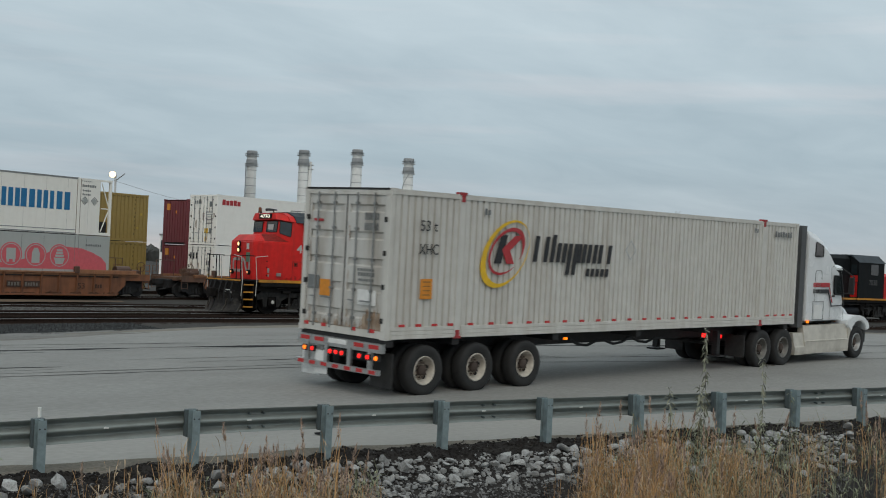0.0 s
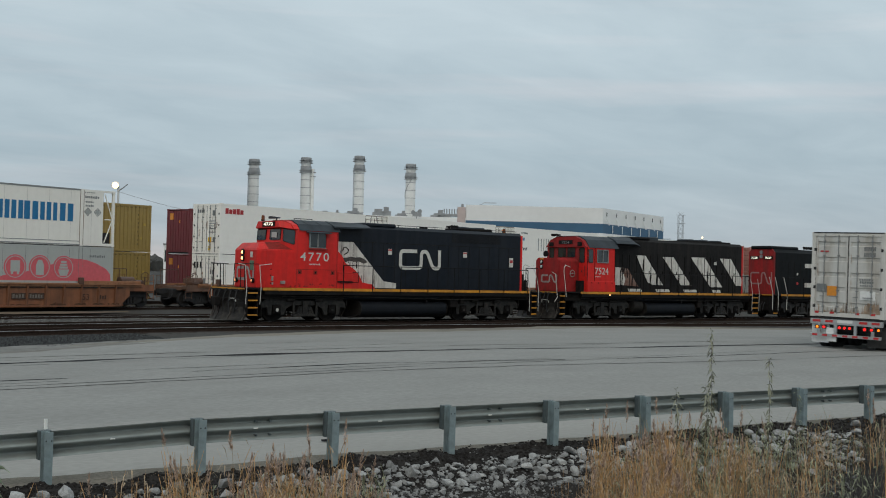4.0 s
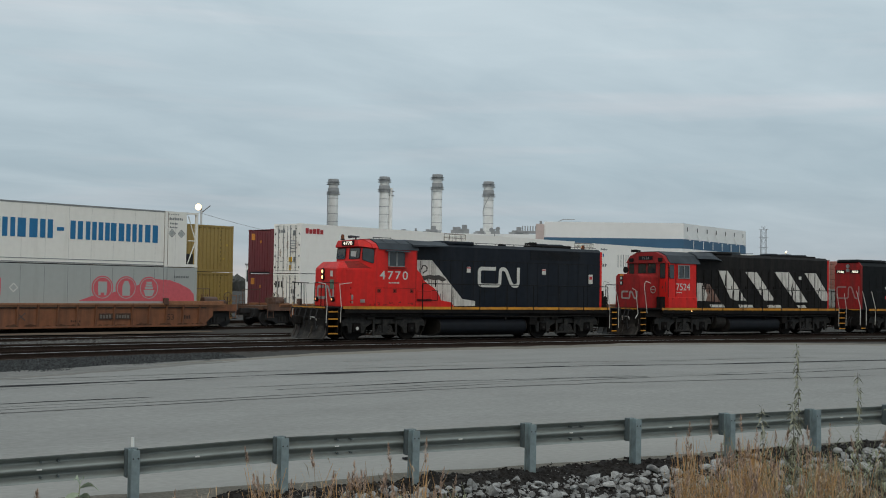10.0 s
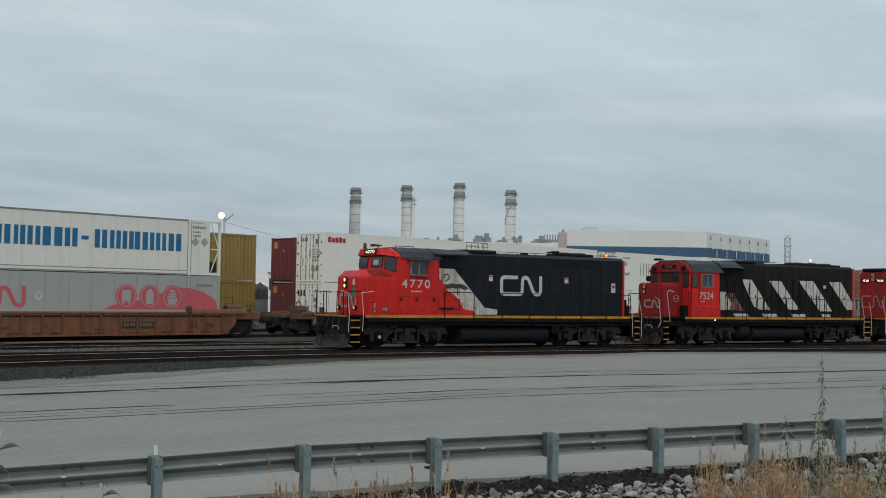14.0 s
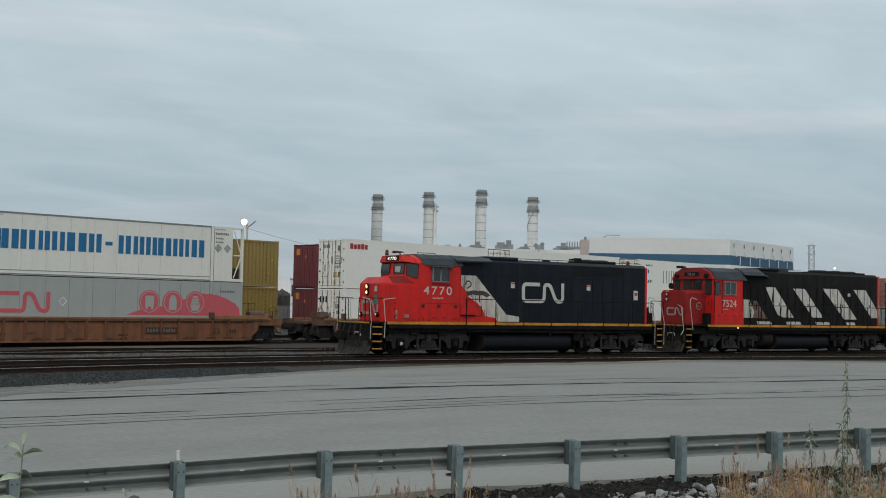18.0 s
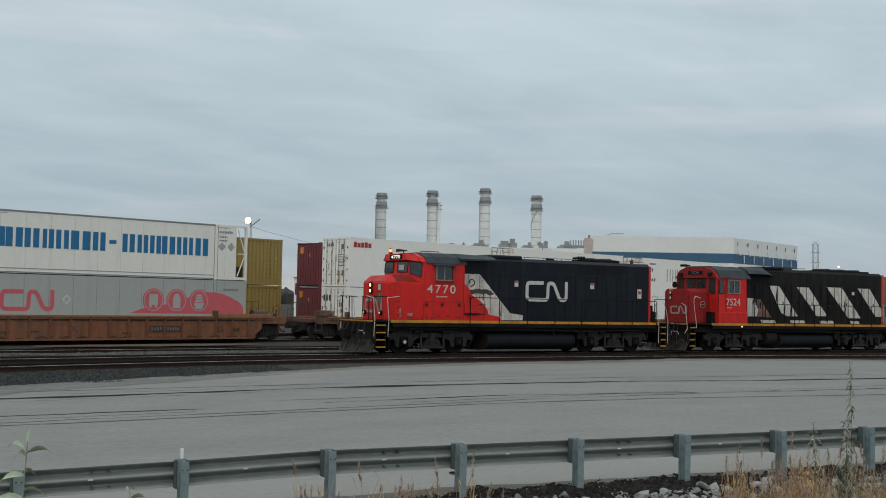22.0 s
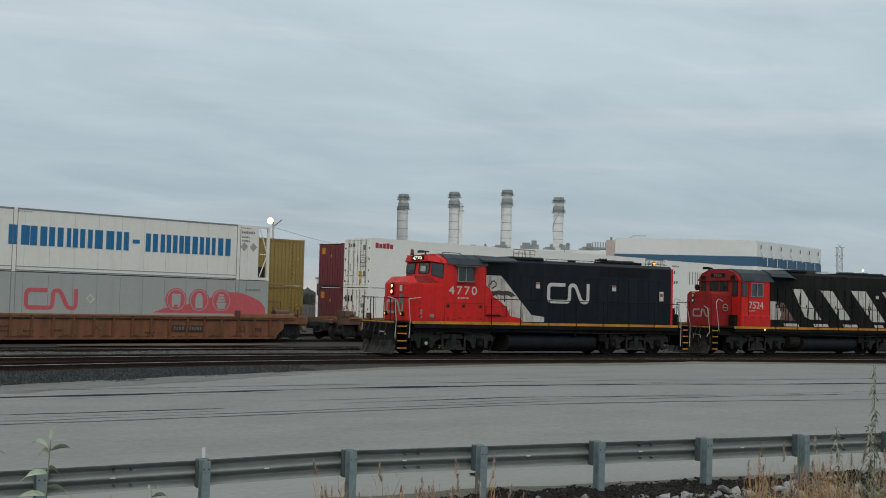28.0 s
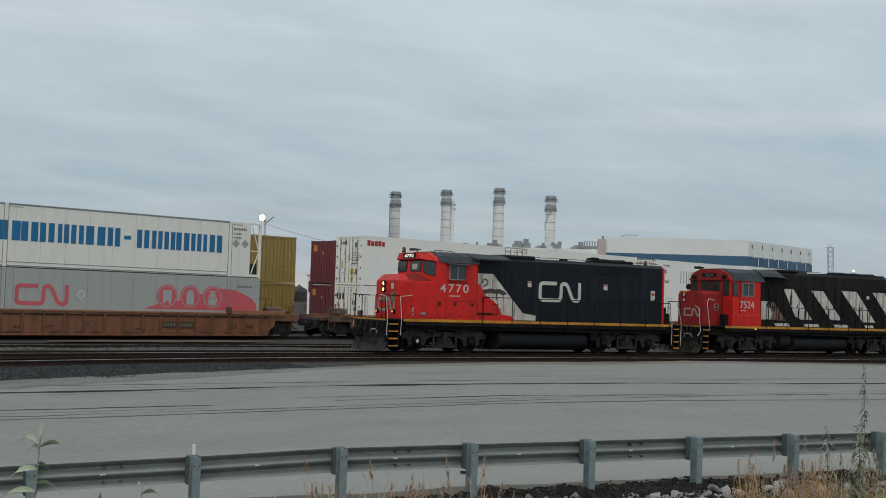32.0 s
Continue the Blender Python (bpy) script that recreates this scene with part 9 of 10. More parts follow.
def wall_quad(name, a, b, z0, z1, material, out=0.4, label=""):
    bm = B()
    d = Vector((b[0] - a[0], b[1] - a[1], 0)).normalized()
    n = Vector((-d.y, d.x, 0)) * out
    hexa(bm, [(a[0], a[1], z0), (b[0], b[1], z0), (b[0] + n.x, b[1] + n.y, z0), (a[0] + n.x, a[1] + n.y, z0), (a[0], a[1], z1), (b[0], b[1], z1), (b[0] + n.x, b[1] + n.y, z1), (a[0] + n.x, a[1] + n.y, z1)])
    bmesh.ops.recalc_face_normals(bm, faces=bm.faces[:])
    return part(name, bm, material, depot, label)


dark_lamp = mat("dark_lamp_housing", (0.05, 0.05, 0.052), 0.6, grain=3, vary=0.1, bump=0)
P0, P1, P2, P3 = (16.6, 280), (50.2, 280), (72.6, 312), (30, 345)
for a, b in ((P0, P1), (P1, P2), (P2, P3), (P3, P0)):
    wall_quad("upper_wall", a, b, 15.7, 19.5, wall_white)
    wall_quad("lower_wall", a, b, 0.0, 13.4, wall_white)
    wall_quad("band", a, b, 13.4, 15.7, wall_blue, label="dark blue cladding band")
bm = B()
face(bm, [(*P0, 19.3), (*P1, 19.3), (*P2, 19.3), (*P3, 19.3)])
part("roof", bm, wall_white, depot)
boxpart("end_wall", wall_brick, depot, (14.6, 16.5, 279.6, 281.0, 12.0, 18.9), "pink-brown end wall")
for k in range(7):
    f = 0.06 + k * 0.148
    x, y = P1[0] + (P2[0] - P1[0]) * f, P1[1] + (P2[1] - P1[1]) * f
    bm = B()
    rod(bm, (x + 0.5, y - 0.5, 15.4), (x - 0.2, y - 0.8, 17.0), 0.14, 6)
    part("brace", bm, wall_white, depot)
    bm = B()
    box(bm, x - 0.20, x - 0.07, y - 0.8, y - 0.5, 17.6, 18.6)
    part("wall_lamp", bm, dark_lamp, depot, "dark wall lamp")
    if k:
        boxpart("loading_window", wall_white, depot, (x - 1.48, x - 1.36, y - 2.7, y - 2.4, 13.6, 15.5))
bm = B()
pipe(bm, [(19.5, 285, 19.3), (21.5, 285, 20.4), (24.5, 285, 20.4)], 0.1, 5)
part("roof_pipe", bm, stack_dark, depot)

# lattice pylon, small lamp beyond the engines, flood lamp beyond the containers
pyl = thing("power_pylon", far_at(0.2478, 700, 0), "distant dark grey lattice power pylon", "pylon")
bm = B()
for sx, sy in ((-1, -1), (1, -1), (1, 1), (-1, 1)):
    pipe(bm, [(sx * 3.2, sy * 3.2, 0), (sx * 1.4, sy * 1.4, 26), (sx * 1.4, sy * 1.4, 42)], 0.15, 4)
for z in range(26, 43, 3):
    for s in (-1, 1):
        pipe(bm, [(-1.4, s * 1.4, z), (1.4, s * 1.4, z + 3)], 0.08, 4)
        pipe(bm, [(1.4, s * 1.4, z), (-1.4, s * 1.4, z + 3)], 0.08, 4)
for z in (31, 37, 42):
    pipe(bm, [(-2.9, 0, z), (2.9, 0, z)], 0.14, 4)
part("lattice", bm, stack_dark, pyl)

lamp_white = mat("lit_flood_lamp", (1.0, 0.74, 0.42), 0.3, emit=2.2, bump=0)
mast = thing("flood_lamp_mast", far_at(-0.2420, 110, 0), "tall steel mast with a lit floodlight", "lamp")
bm = B()
rod(bm, (0.25, 0, 0), (0.25, 0, 10.1), 0.14, 8, 0.10)
part("mast", bm, stack_mat, mast)
bm = B()
pipe(bm, [(0.25, 0, 9.6), (0.75, 0, 10.0), (1.1, 0, 10.3)], 0.05)
part("arm", bm, stack_dark, mast)
bm = B()
lathe(bm, (0.0, -0.1, 10.15), "y", [(0.3, 0.16), (-0.1, 0.34)], 18)
box(bm, -0.45, 0.28, 0.08, 0.16, 10.06, 10.14)
hd = part("lamp_head", bm, stack_dark, mast)
# lens built wider than the lamp, to take in the glow around it
bm = B()
lathe(bm, (0.0, -0.22, 10.15), "y", [(0.0, 0.32), (-0.06, 0.28), (-0.12, 0.16)], 18)
part("lens", bm, lamp_white, hd, "lit warm white lamp")
mast2 = thing("flood_lamp_mast", far_at(0.2670, 400, 0), "distant mast with a lit floodlight", "lamp")
bm = B()
rod(bm, (0, 0, 0), (0, 0, 17.4), 0.2, 6)
part("mast", bm, stack_mat, mast2)
bm = B()
lathe(bm, (0, -0.2, 17.4), "y", [(0, 0.36), (-0.2, 0.2)], 14)
part("lens", bm, lamp_white, mast2, "lit warm white lamp")
# overhead wire from the lamp mast
bm = B()
pts = [(42.5 + 0.9 * k, 104.5 - 0.25 * k, 9.6 - 0.26 * k + 0.006 * k * k) for k in range(22)]
pipe(bm, pts, 0.02, 4)
tagged(part("overhead_cable", bm, stack_dark), "thin drooping overhead cable", "cable")
# white hut seen between the stacks
hut = thing("yard_hut", far_at(-0.1985, 118, 0.2), "small white yard hut beyond the containers", "hut")
boxpart("wall", wall_white, hut, (-0.15, 0.5, 0, 3, 0, 4.6))
boxpart("window", l_glass, hut, (-0.04, 0.38, -0.03, 0.0, 2.9, 4.1))
boxpart("roof", stack_dark, hut, (-0.22, 0.6, -0.1, 3.1, 4.6, 4.75))

# low woods along the horizon
bm = B()
random.seed(11)
for i in range(900):
    a = radians(random.uniform(0, 75))
    d = random.uniform(650, 900)
    x, y = d * math.sin(a), d * math.cos(a)
    h, w = random.uniform(5, 11), random.uniform(2.5, 6)
    base = [(x + w * math.cos(k * 1.2566 + i), y + w * math.sin(k * 1.2566 + i), random.uniform(0.6, 0.85) * h) for k in range(5)]
    top = [bm.verts.new((x + random.uniform(-1, 1), y, h))]
    ring = [bm.verts.new(p) for p in base]
    low = [bm.verts.new((x + w * 0.8 * math.cos(k * 1.2566 + i), y + w * 0.8 * math.sin(k * 1.2566 + i), 0)) for k in range(5)]
    for k in range(5):
        bm.faces.new((ring[k], ring[(k + 1) % 5], top[0]))
        bm.faces.new((low[k], low[(k + 1) % 5], ring[(k + 1) % 5], ring[k]))
woods = mat("bare_late_autumn_woods", (0.055, 0.055, 0.05), 0.9, grain=0.5, vary=0.3, island=True, rand=0.3, bump=0.3)
tagged(part("far_woods", bm, woods), "low bare late-autumn woods on the horizon", "trees", kind="stuff")

# ---------------------------------------------------------------- stones and plants on the bank
random.seed(21)
stone_mat = mat("pale_limestone", (0.34, 0.345, 0.34), 0.85, grain=7, vary=0.3, dirt=(0.10, 0.093, 0.083), dirt_amt=0.6, dirt_scale=3.0, bump=0.5, rand=0.28)
gravel_mat = mat("dark_fine_gravel", (0.125, 0.125, 0.125), 0.9, grain=8, vary=0.3, bump=0.3, island=True, rand=0.6)
stone_meshes = []
for k in range(10):
    bm = B()
    bmesh.ops.create_icosphere(bm, subdivisions=2, radius=1.0)
    ax = (random.uniform(0.8, 1.25), random.uniform(0.7, 1.05), random.uniform(0.5, 0.8))
    cuts = [(Vector((random.gauss(0, 1), random.gauss(0, 1), random.gauss(0, 1))).normalized(), random.uniform(0.34, 0.62)) for _ in range(9)]
    for v in bm.verts:
        for n, d in cuts:
            if v.co.dot(n) > d:
                v.co -= n * (v.co.dot(n) - d)
        v.co *= 1 + 0.05 * noise.noise(v.co * 1.7 + Vector((k * 3, 0, 0)))
        v.co.x, v.co.y, v.co.z = v.co.x * ax[0], v.co.y * ax[1], v.co.z * ax[2]
    me = bpy.data.meshes.new("stone")
    bm.to_mesh(me)
    bm.free()
    me.materials.append(stone_mat)
    stone_meshes.append(me)


def bank_place(az, d):
    """A spot on the bank: azimuth from the standing place, and metres beyond (or short of) the guard rail."""
    a = radians(az)
    r = (13.54 + 0.0913 * 4.72 + d) / (math.cos(a) + 0.0913 * math.sin(a))
    return r * math.sin(a), r * math.cos(a)


riprap = thing("stone_riprap", pose(0, 0, 0), "scattered pale limestone riprap below the guard rail", "stones", kind="structure")
placed = []
tries = 0
while len(placed) < 300 and tries < 9000:
    tries += 1
    if random.random() < 0.93:
        az = random.uniform(29, 58)
        d = (-0.40 if az < 47 else -0.20) - abs(random.gauss(0, 0.26 if az < 46 else 0.5))
    else:
        az, d = random.uniform(12, 31), -0.45 - abs(random.gauss(0, 0.5))
    if d < (-1.15 if az < 46 else -1.7) or (az > 31 and noise.noise((az * 0.55, d * 1.5, 3)) < -0.22):
        continue
    if az < 38 and random.random() < 0.65:
        continue
    x, y = bank_place(az, d)
    r = random.triangular(0.05, 0.18, 0.082)
    if any((x - q[0]) ** 2 + (y - q[1]) ** 2 < (0.72 * (r + q[2])) ** 2 for q in placed):
        continue
    placed.append((x, y, r))
    o = new("stone", random.choice(stone_meshes))
    o.parent = riprap
    o.location = (x, y, bank_z(x, y) + r * 0.28)
    o.rotation_euler = (random.uniform(-0.5, 0.5), random.uniform(-0.5, 0.5), random.uniform(0, 6.28))
    o.scale = (r, r, r)


def scatter_pebbles(name, n, az0, az1, d0, d1, r0, r1, material, label):
    V, F = [], []
    for _ in range(n):
        az, d = random.uniform(az0, az1), random.uniform(d0, d1)
        x, y = bank_place(az, d)
        r = random.uniform(r0, r1)
        if y - rail_y(x) > soil_edge(x) - 0.02:
            continue
        z = bank_z(x, y) + r * 0.1
        b = len(V)
        rot = random.uniform(0, 6.28)
        tall_r, top = random.uniform(0.35, 0.75), random.uniform(0.45, 0.8)
        tx, ty = random.uniform(-0.3, 0.3) * r, random.uniform(-0.3, 0.3) * r
        for k in range(5):
            a = rot + k * 1.2566
            V.append((x + r * math.cos(a) * random.uniform(0.75, 1.2), y + r * math.sin(a) * random.uniform(0.75, 1.2), z - r * 0.3))
        for k in range(5):
            a = rot + 0.4 + k * 1.2566
            V.append((x + tx + r * top * math.cos(a) * random.uniform(0.7, 1.2), y + ty + r * top * math.sin(a), z + r * tall_r * random.uniform(0.7, 1.15)))
        for k in range(5):
            j = (k + 1) % 5
            F.append((b + k, b + j, b + 5 + j, b + 5 + k))
        F.append(tuple(b + 5 + k for k in range(5)))
    me = bpy.data.meshes.new(name)
    me.from_pydata(V, [], F)
    me.materials.append(material)
    o = new(name, me)
    o.parent = riprap
    o["kind"] = "stuff"
    o["label"] = label
    return o


scatter_pebbles("small_stones", 1300, 29, 58, -1.3, -0.35, 0.015, 0.05, stone_mat, "small pale stones")
scatter_pebbles("gravel", 26000, 14, 58, -2.6, -0.45, 0.007, 0.022, gravel_mat, "dark fine gravel")
scatter_pebbles("soil_clods", 9000, 10, 60, -0.8, 0.46, 0.008, 0.034, soil, "clods of dark soil")
scatter_pebbles("pale_chips", 700, 12, 60, -1.0, 0.40, 0.005, 0.014, stone_mat, "pale stone chips in the soil")

# dry grass
straw = mat("dry_straw_stalk", (0.47, 0.275, 0.118), 0.75, grain=4, vary=0.15, island=True, rand=0.45, bump=0)
straw_pale = mat("pale_dry_leaf", (0.35, 0.27, 0.18), 0.75, grain=4, vary=0.15, island=True, rand=0.4, bump=0)
plume = mat("reddish_seed_plume", (0.40, 0.29, 0.225), 0.9, grain=6, vary=0.2, island=True, rand=0.4, bump=0)
green_dull = mat("dull_green_weed_leaf", (0.25, 0.27, 0.17), 0.7, grain=5, vary=0.2, island=True, rand=0.35, bump=0)


class Blades:
    """Ribbons gathered into one mesh."""

    def __init__(self):
        self.v, self.f = [], []

    def ribbon(self, pts, w0, w1, side):
        b = len(self.v)
        n = len(pts)
        for i, p in enumerate(pts):
            w = w0 + (w1 - w0) * i / (n - 1)
            self.v.append((p[0] - side[0] * w, p[1] - side[1] * w, p[2] - side[2] * w))
            self.v.append((p[0] + side[0] * w, p[1] + side[1] * w, p[2] + side[2] * w))
        for i in range(n - 1):
            k = b + 2 * i
            self.f.append((k, k + 1, k + 3, k + 2))

    def leaf(self, a, b, w, up=(0, 0, 0.0)):
        """A pointed leaf from a to b."""
        a, b = Vector(a), Vector(b)
        d = b - a
        s = d.cross(Vector((0, 0, 1)))
        s = s.normalized() * w if s.length > 1e-5 else Vector((w, 0, 0))
        m = a + d * 0.42 + Vector(up)
        k = len(self.v)
        self.v += [tuple(a), tuple(m - s), tuple(m + s), tuple(b)]
        self.f += [(k, k + 1, k + 3, k + 2)]

    def make(self, name, material, label, parent=None):
        me = bpy.data.meshes.new(name)
        me.from_pydata(self.v, [], self.f)
        me.materials.append(material)
        o = new(name, me)
        o.parent = parent
        o["kind"] = "stuff"
        if label:
            o["label"] = label
        return o


def grass(stalks, leaves, heads, az, d, h, bend=0.25, plumed=False, lw=1.0):
    x, y = bank_place(az, d)
    z = ground_z(x, y)
    a = random.uniform(0, 6.28)
    dx, dy = math.cos(a) * bend * random.random() * h, math.sin(a) * bend * random.random() * h
    pts = [(x + dx * t * t, y + dy * t * t, z + h * t * (1 - 0.06 * t)) for t in (0, 0.35, 0.7, 1.0)]
    b = random.uniform(0, 3.14)
    stalks.ribbon(pts, random.uniform(0.0034, 0.0066), 0.002, (math.cos(b) * 0.6 + 0.5, -0.35 + math.sin(b) * 0.4, 0))
    for _ in range(random.randint(1, 3)):
        t = random.uniform(0.15, 0.75)
        q = (x + dx * t * t, y + dy * t * t, z + h * t)
        c = random.uniform(0, 6.28)
        ln = random.uniform(0.16, 0.42)
        e = (q[0] + math.cos(c) * ln * 0.55, q[1] + math.sin(c) * ln * 0.55, q[2] + ln * random.uniform(-0.5, 0.75))
        leaves.leaf(q, e, lw * random.uniform(0.004, 0.009), (0, 0, ln * 0.18))
    if heads is not None and plumed:
        p = Vector(pts[-1])
        ln = random.uniform(0.16, 0.30)
        lean = Vector((dx, dy, 0)) * 0.25
        for _ in range(random.randint(50, 76)):
            t = random.random()
            q = p + Vector((0, 0, -ln * 0.35 + ln * t)) + lean * t
            c = random.uniform(0, 6.28)
            r = (0.046 * math.sin(min(1.0, 0.22 + t * 0.78) * 3.1) + 0.006) * random.uniform(0.5, 1.15)
            heads.leaf(q, q + Vector((math.cos(c) * r, math.sin(c) * r, random.uniform(0.02, 0.075))), random.uniform(0.0030, 0.0072))


tall = tagged(new("dry_grass"), "dense tall dry straw-coloured grass with reddish plumes", "grass", kind="stuff")
st, lf, hd = Blades(), Blades(), Blades()
clumps = [(random.uniform(45.3, 62) if random.random() < 0.6 else random.gauss(48.8, 2.0), random.uniform(-4.0, -1.5), random.uniform(0.66, 1.24)) for _ in range(74)]
for caz, cd, ch in clumps:
    for _ in range(random.randint(16, 40)):
        az = random.gauss(caz, 0.42)
        if az < 45.6 and random.random() < 0.45:
            continue
        d = random.gauss(cd, 0.16)
        lim = lerp(az, [44, 52, 57, 62], [1.26, 1.34, 1.52, 1.58]) + 0.10 * math.sin(az * 1.9) - 0.22 * math.exp(-((az - 53.0) / 2.2) ** 2)
        tall_one = random.random() < 0.05
        grass(st, lf, hd, az, d, min(lim, ch * random.uniform(0.55, 1.12) + max(0, -d - 1.5) * 0.10) + (random.uniform(0.02, 0.26 if az < 54 else 0.42) if tall_one else 0), 0.2, tall_one)
st.make("stalks", straw, "", tall)
lf.make("leaves", straw_pale, "", tall)
hd.make("plumes", plume, "", tall)

low = tagged(new("dry_grass"), "sparse dry grass stalks with small seed heads", "grass", kind="stuff")
st, lf, hd = Blades(), Blades(), Blades()
clumps = [(random.uniform(24.5, 33.6), random.uniform(-2.4, -0.8), random.uniform(0.45, 0.85)) for _ in range(40)] + [(random.uniform(12, 25), random.uniform(-2.4, -0.9), random.uniform(0.3, 0.55)) for _ in range(14)]
clumps += [(random.uniform(27.5, 33.2), random.uniform(-2.9, -1.9), random.uniform(0.75, 1.0)) for _ in range(14)] + [(random.uniform(33.5, 35.5), random.uniform(-2.4, -1.6), 0.5) for _ in range(5)]
for caz, cd, ch in clumps:
    for _ in range(random.randint(8, 20)):
        grass(st, lf, hd, random.gauss(caz, 0.4), random.gauss(cd, 0.12), ch * random.uniform(0.6, 1.3), 0.3, random.random() < 0.06)
st.make("stalks", straw, "", low)
lf.make("leaves", straw_pale, "", low)
hd.make("plumes", plume, "", low)
tuft = tagged(new("green_weeds"), "low dull green weeds among the dry grass", "weeds", kind="stuff")
st, lf = Blades(), Blades()
for _ in range(1150):
    az = random.choice((random.uniform(46, 60), random.gauss(52, 2.2), random.uniform(24, 35.5)))
    grass(st, lf, None, az, random.uniform(-3.2, -0.9), random.uniform(0.25, 0.95 if az > 40 else 0.45), 0.6, False, 1.6)
st.make("stalks", green_dull, "", tuft)
lf.make("leaves", green_dull, "", tuft)


weed_grey = mat("withered_grey_green_leaf", (0.25, 0.255, 0.19), 0.75, grain=6, vary=0.2, island=True, rand=0.35, bump=0)
weed_stem = mat("dark_weed_stem", (0.09, 0.075, 0.055), 0.8, grain=9, vary=0.2, bump=0)


def tall_weed(az, d, h, label, n, leaf_len, material, droop=0.6, stem_r=0.006, width=0.010):
    """One upright weed with hanging narrow leaves."""
    x, y = bank_place(az, d)
    z = ground_z(x, y)
    w = thing("tall_weed", pose(x, y, z), label, "weed", "tall weeds")
    bm = B()
    pts = [(0.05 * math.sin(t * 5) * t, 0.03 * math.cos(t * 4) * t, h * t) for t in (0, 0.2, 0.4, 0.6, 0.8, 1.0)]
    for i in range(5):
        rod(bm, pts[i], pts[i + 1], stem_r * (1 - 0.14 * i), 5, stem_r * (1 - 0.14 * (i + 1)))
    part("stem", bm, weed_stem, w)
    for i in range(n):
        t = 0.25 + 0.75 * (i + random.random()) / n
        k = min(4, int(t * 5))
        p = Vector(pts[k]).lerp(Vector(pts[k + 1]), t * 5 - k) if k < 5 else Vector(pts[-1])
        a = random.uniform(0, 6.28)
        ln = leaf_len * random.uniform(0.6, 1.2)
        b = Blades()
        e = p + Vector((math.cos(a) * ln * 0.6, math.sin(a) * ln * 0.6, ln * random.uniform(-droop, 0.25)))
        b.leaf(p, e, width * random.uniform(0.7, 1.3), (0, 0, ln * 0.12))
        me = bpy.data.meshes.new("leaf")
        me.from_pydata(b.v, [], b.f)
        me.materials.append(material)
        o = new("leaf", me)
        o.parent = w
    return w


tall_weed(51.2, -0.95, 2.12, "tall withered weed with thin hanging pods", 120, 0.17, weed_grey, 1.1, 0.007, 0.013)
tall_weed(53.9, -0.95, 1.66, "tall withered weed with thin hanging pods", 84, 0.16, weed_grey, 1.1, 0.007, 0.013)
tall_weed(49.6, -1.0, 1.22, "withered weed with pale curled leaves", 58, 0.19, weed_grey, 0.8, 0.006, 0.014)
tall_weed(51.0, -1.1, 1.30, "withered weed with pale curled leaves", 74, 0.21, weed_grey, 0.9, 0.007, 0.018)
tall_weed(55.2, -1.1, 1.15, "withered weed with pale curled leaves", 26, 0.16, green_dull, 0.8)


def leafy_weed(az, d, h, sprays, label):
    """A broad-leaved weed: pairs of long leaves up a stem."""
    x, y = bank_place(az, d)
    z = ground_z(x, y)
    w = thing("leafy_weed", pose(x, y, z), label, "weed", "leafy weeds")
    bm = B()
    rod(bm, (0, 0, 0), (0.04, 0, h * 0.6), 0.012, 6, 0.009)
    rod(bm, (0.04, 0, h * 0.6), (0.07, 0, h), 0.009, 6, 0.005)
    part("stem", bm, green_dull, w)
    for t, ang, ln, rise in sprays:
        p = Vector((0.07 * t, 0, h * t))
        e = p + Vector((math.cos(radians(ang)) * ln, math.sin(radians(ang)) * ln, rise))
        s = ((e - p).cross(Vector((0, 0, 1))).normalized() + Vector((0, 0, 1.1))).normalized()
        up = Vector((0, 0, 1))
        bm = B()
        rows_l = []
        for i in range(6):
            f = i / 5
            c = p.lerp(e, f) + up * (0.05 * math.sin(f * 3.14))
            wd = 0.036 * math.sin(min(1, f * 1.15 + 0.08) * 3.14) + 0.002
            rows_l.append((bm.verts.new(c - s * wd + up * 0.008), bm.verts.new(c), bm.verts.new(c + s * wd + up * 0.008)))
        for a, b in zip(rows_l, rows_l[1:]):
            bm.faces.new((a[0], b[0], b[1], a[1]))
            bm.faces.new((a[1], b[1], b[2], a[2]))
        part("leaf", bm, leaf_green, w)
    return w


leaf_green = mat("pale_grey_green_leaf", (0.37, 0.43, 0.31), 0.6, grain=6, vary=0.2, dirt=(0.16, 0.18, 0.08), dirt_amt=0.6, dirt_scale=8, bump=0.05, rand=0.2)
leafy_weed(11.9, -1.25, 1.43, [(1.0, 60, 0.05, 0.12), (0.94, 190, 0.20, 0.06), (0.92, -5, 0.26, -0.01), (0.90, 160, 0.12, -0.03), (0.80, -30, 0.16, -0.14), (0.76, 200, 0.32, -0.06), (0.66, -10, 0.26, -0.12), (0.60, 175, 0.34, -0.05), (0.5, 20, 0.3, -0.1), (0.42, 200, 0.3, -0.1)], "pale green milkweed with long drooping leaves")
leafy_weed(16.6, -1.2, 0.80, [(1.0, 170, 0.06, 0.05), (1.0, 20, 0.06, 0.04), (0.95, -10, 0.20, -0.03), (0.88, 210, 0.34, -0.16), (0.84, 30, 0.24, -0.12), (0.78, 180, 0.38, -0.22), (0.72, -30, 0.22, -0.2), (0.6, 190, 0.34, -0.15), (0.55, -20, 0.28, -0.16), (0.5, 100, 0.2, -0.1)], "pale green milkweed with long drooping leaves")
leafy_weed(8.9, -1.3, 1.36, [(0.96, 10, 0.24, 0.01), (0.9, 170, 0.2, -0.02), (0.7, -20, 0.28, -0.1), (0.6, 190, 0.3, -0.08), (0.5, 10, 0.28, -0.1)], "pale green milkweed with long drooping leaves")


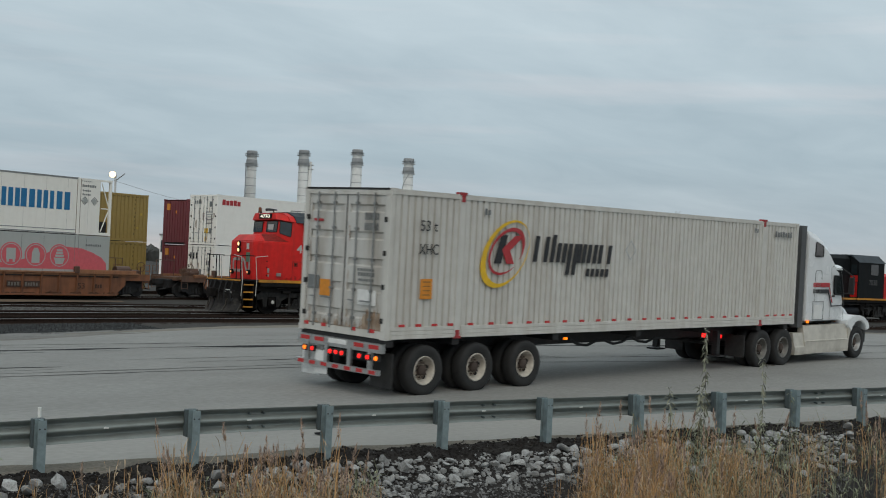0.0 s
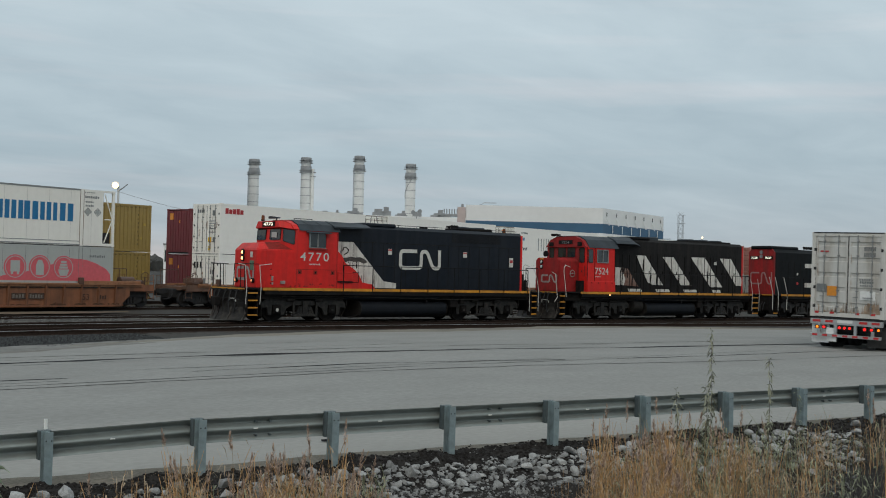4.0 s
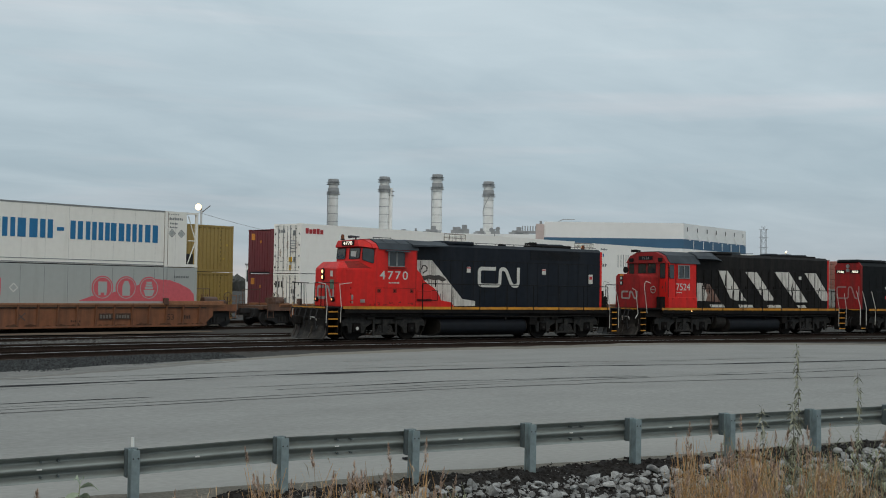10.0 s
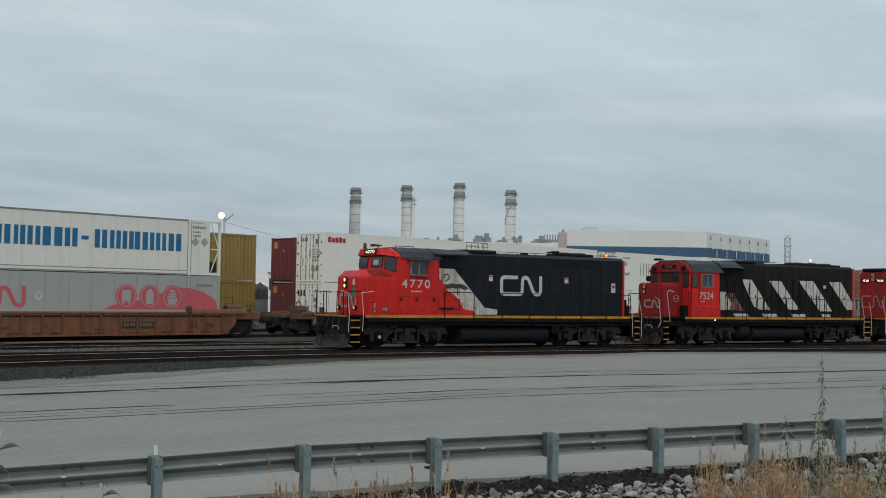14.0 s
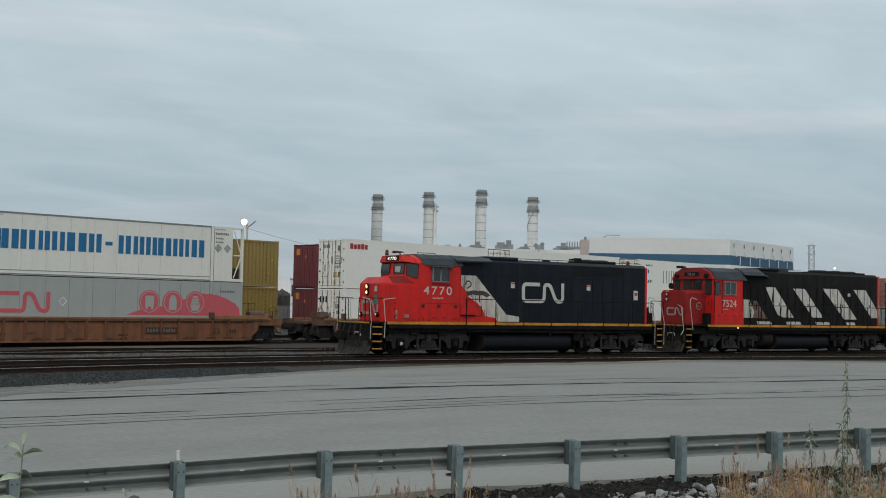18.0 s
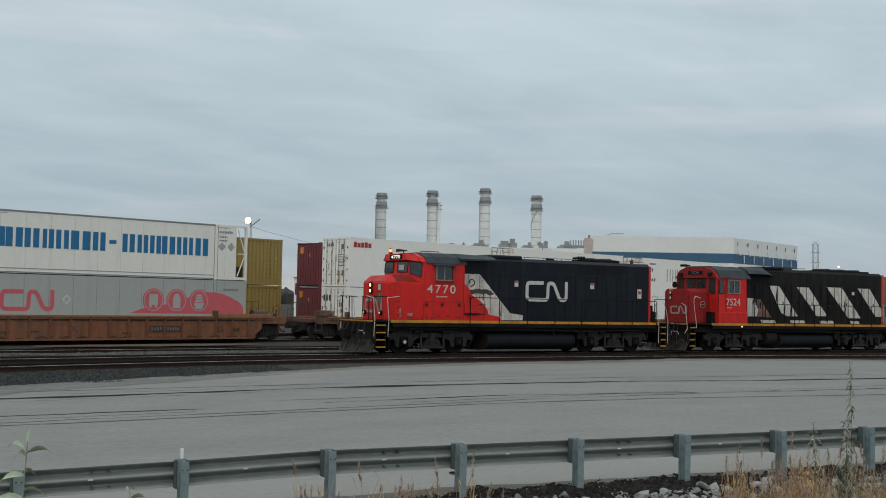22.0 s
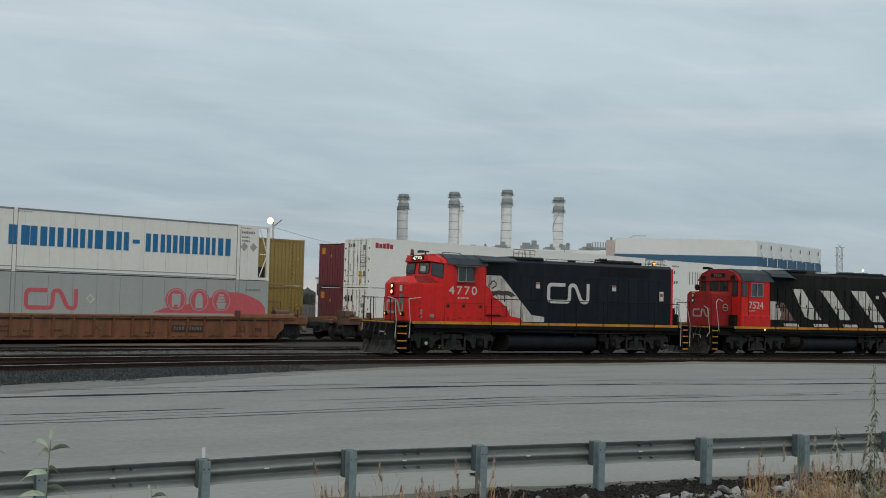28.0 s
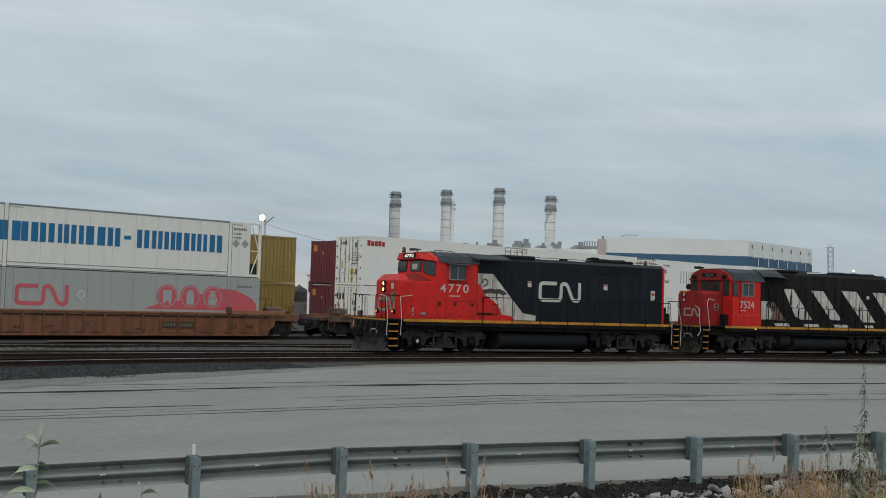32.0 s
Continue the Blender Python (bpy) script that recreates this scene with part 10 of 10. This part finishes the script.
# ---------------------------------------------------------------- what moves
LORRY = [(0.0, 12.80, 17.98, 7.35, 0.0), (1.0, 18.26, 18.69, 7.6, 0.03), (2.0, 23.86, 19.47, 7.8, 0.10), (3.0, 29.55, 20.33, 8.1, 0.155), (4.0, 35.32, 21.27, 8.4, 0.21), (4.5, 38.30, 21.79, 8.5, 0.24),
         (6.0, 47.2, 23.15, 8.5, 0.25), (8.0, 57.5, 24.7, 8.0, 0.2), (12.0, 82.0, 27.5, 6.0, 0.12), (16.0, 110.0, 29.5, 3.0, 0.12), (22.0, 150.0, 31.0, 2.0, 0.12), (32.0, 215.0, 33.0, 2.0, 0.12)]


def lorry_at(t):
    ts = [r[0] for r in LORRY]
    x, y, h, z = [lerp(t, ts, [r[i] for r in LORRY]) for i in (1, 2, 3, 4)]
    tilt, lean = lerp(t, [0, 1, 2, 6, 8], [0.85, 0.6, 0.42, 0.2, 0.0]), lerp(t, [0, 1, 2, 6, 10], [1.6, 1.4, 1.2, 0.8, 0.3])
    return pose(x, y, z, 0, 0, h) @ pose(0, 0, 0, lean, -tilt, 0)


def motions():
    times = [k * 0.5 for k in range(33)] + [16.0 + k for k in range(1, 17)]
    for ob, lift in ((box_c, LORRY_FLOOR), (chassis, 0.0), (tractor, 0.0)):
        walk(ob, [(t, lorry_at(t) @ pose(0, 0, lift)) for t in times])
    spin_times = [k * 0.1 for k in range(61)] + [6.0 + k for k in range(1, 27)]
    for e, x, y, r, z in WHEELS:
        rows, turned, before = [], 0.0, None
        for t in spin_times:
            at = lorry_at(min(t, 6.0)).translation
            if before is not None:
                turned += math.degrees((at - before).length / r)
            before = at
            rows.append((t, pose(x, y, z, 0, turned, 0)))
        walk(e, rows)

    # the beacons turn their lens to the road at these seconds, and away at the others
    for (drum, at), lit in zip(BEACONS, ((6, 7, 8, 9, 22, 23, 24), (12, 13, 14, 15, 28, 29, 30))):
        rows, angle = [(0.0, pose(*at, 0, 0, 150))], 150
        for sec_ in range(1, 33):
            want = 150 + 360 * (angle // 360) if sec_ not in lit else 360 * ((angle + 210) // 360) - 30
            if sec_ not in lit and (want < angle):
                want += 360
            if want != angle:
                n = int((want - angle) // 60) + 1
                for k in range(1, n + 1):
                    rows.append((sec_ - 0.7 + 0.4 * k / n, pose(*at, 0, 0, angle + (want - angle) * k / n)))
                angle = want
            rows.append((float(sec_), pose(*at, 0, 0, angle)))
        walk(drum, rows)


motions()
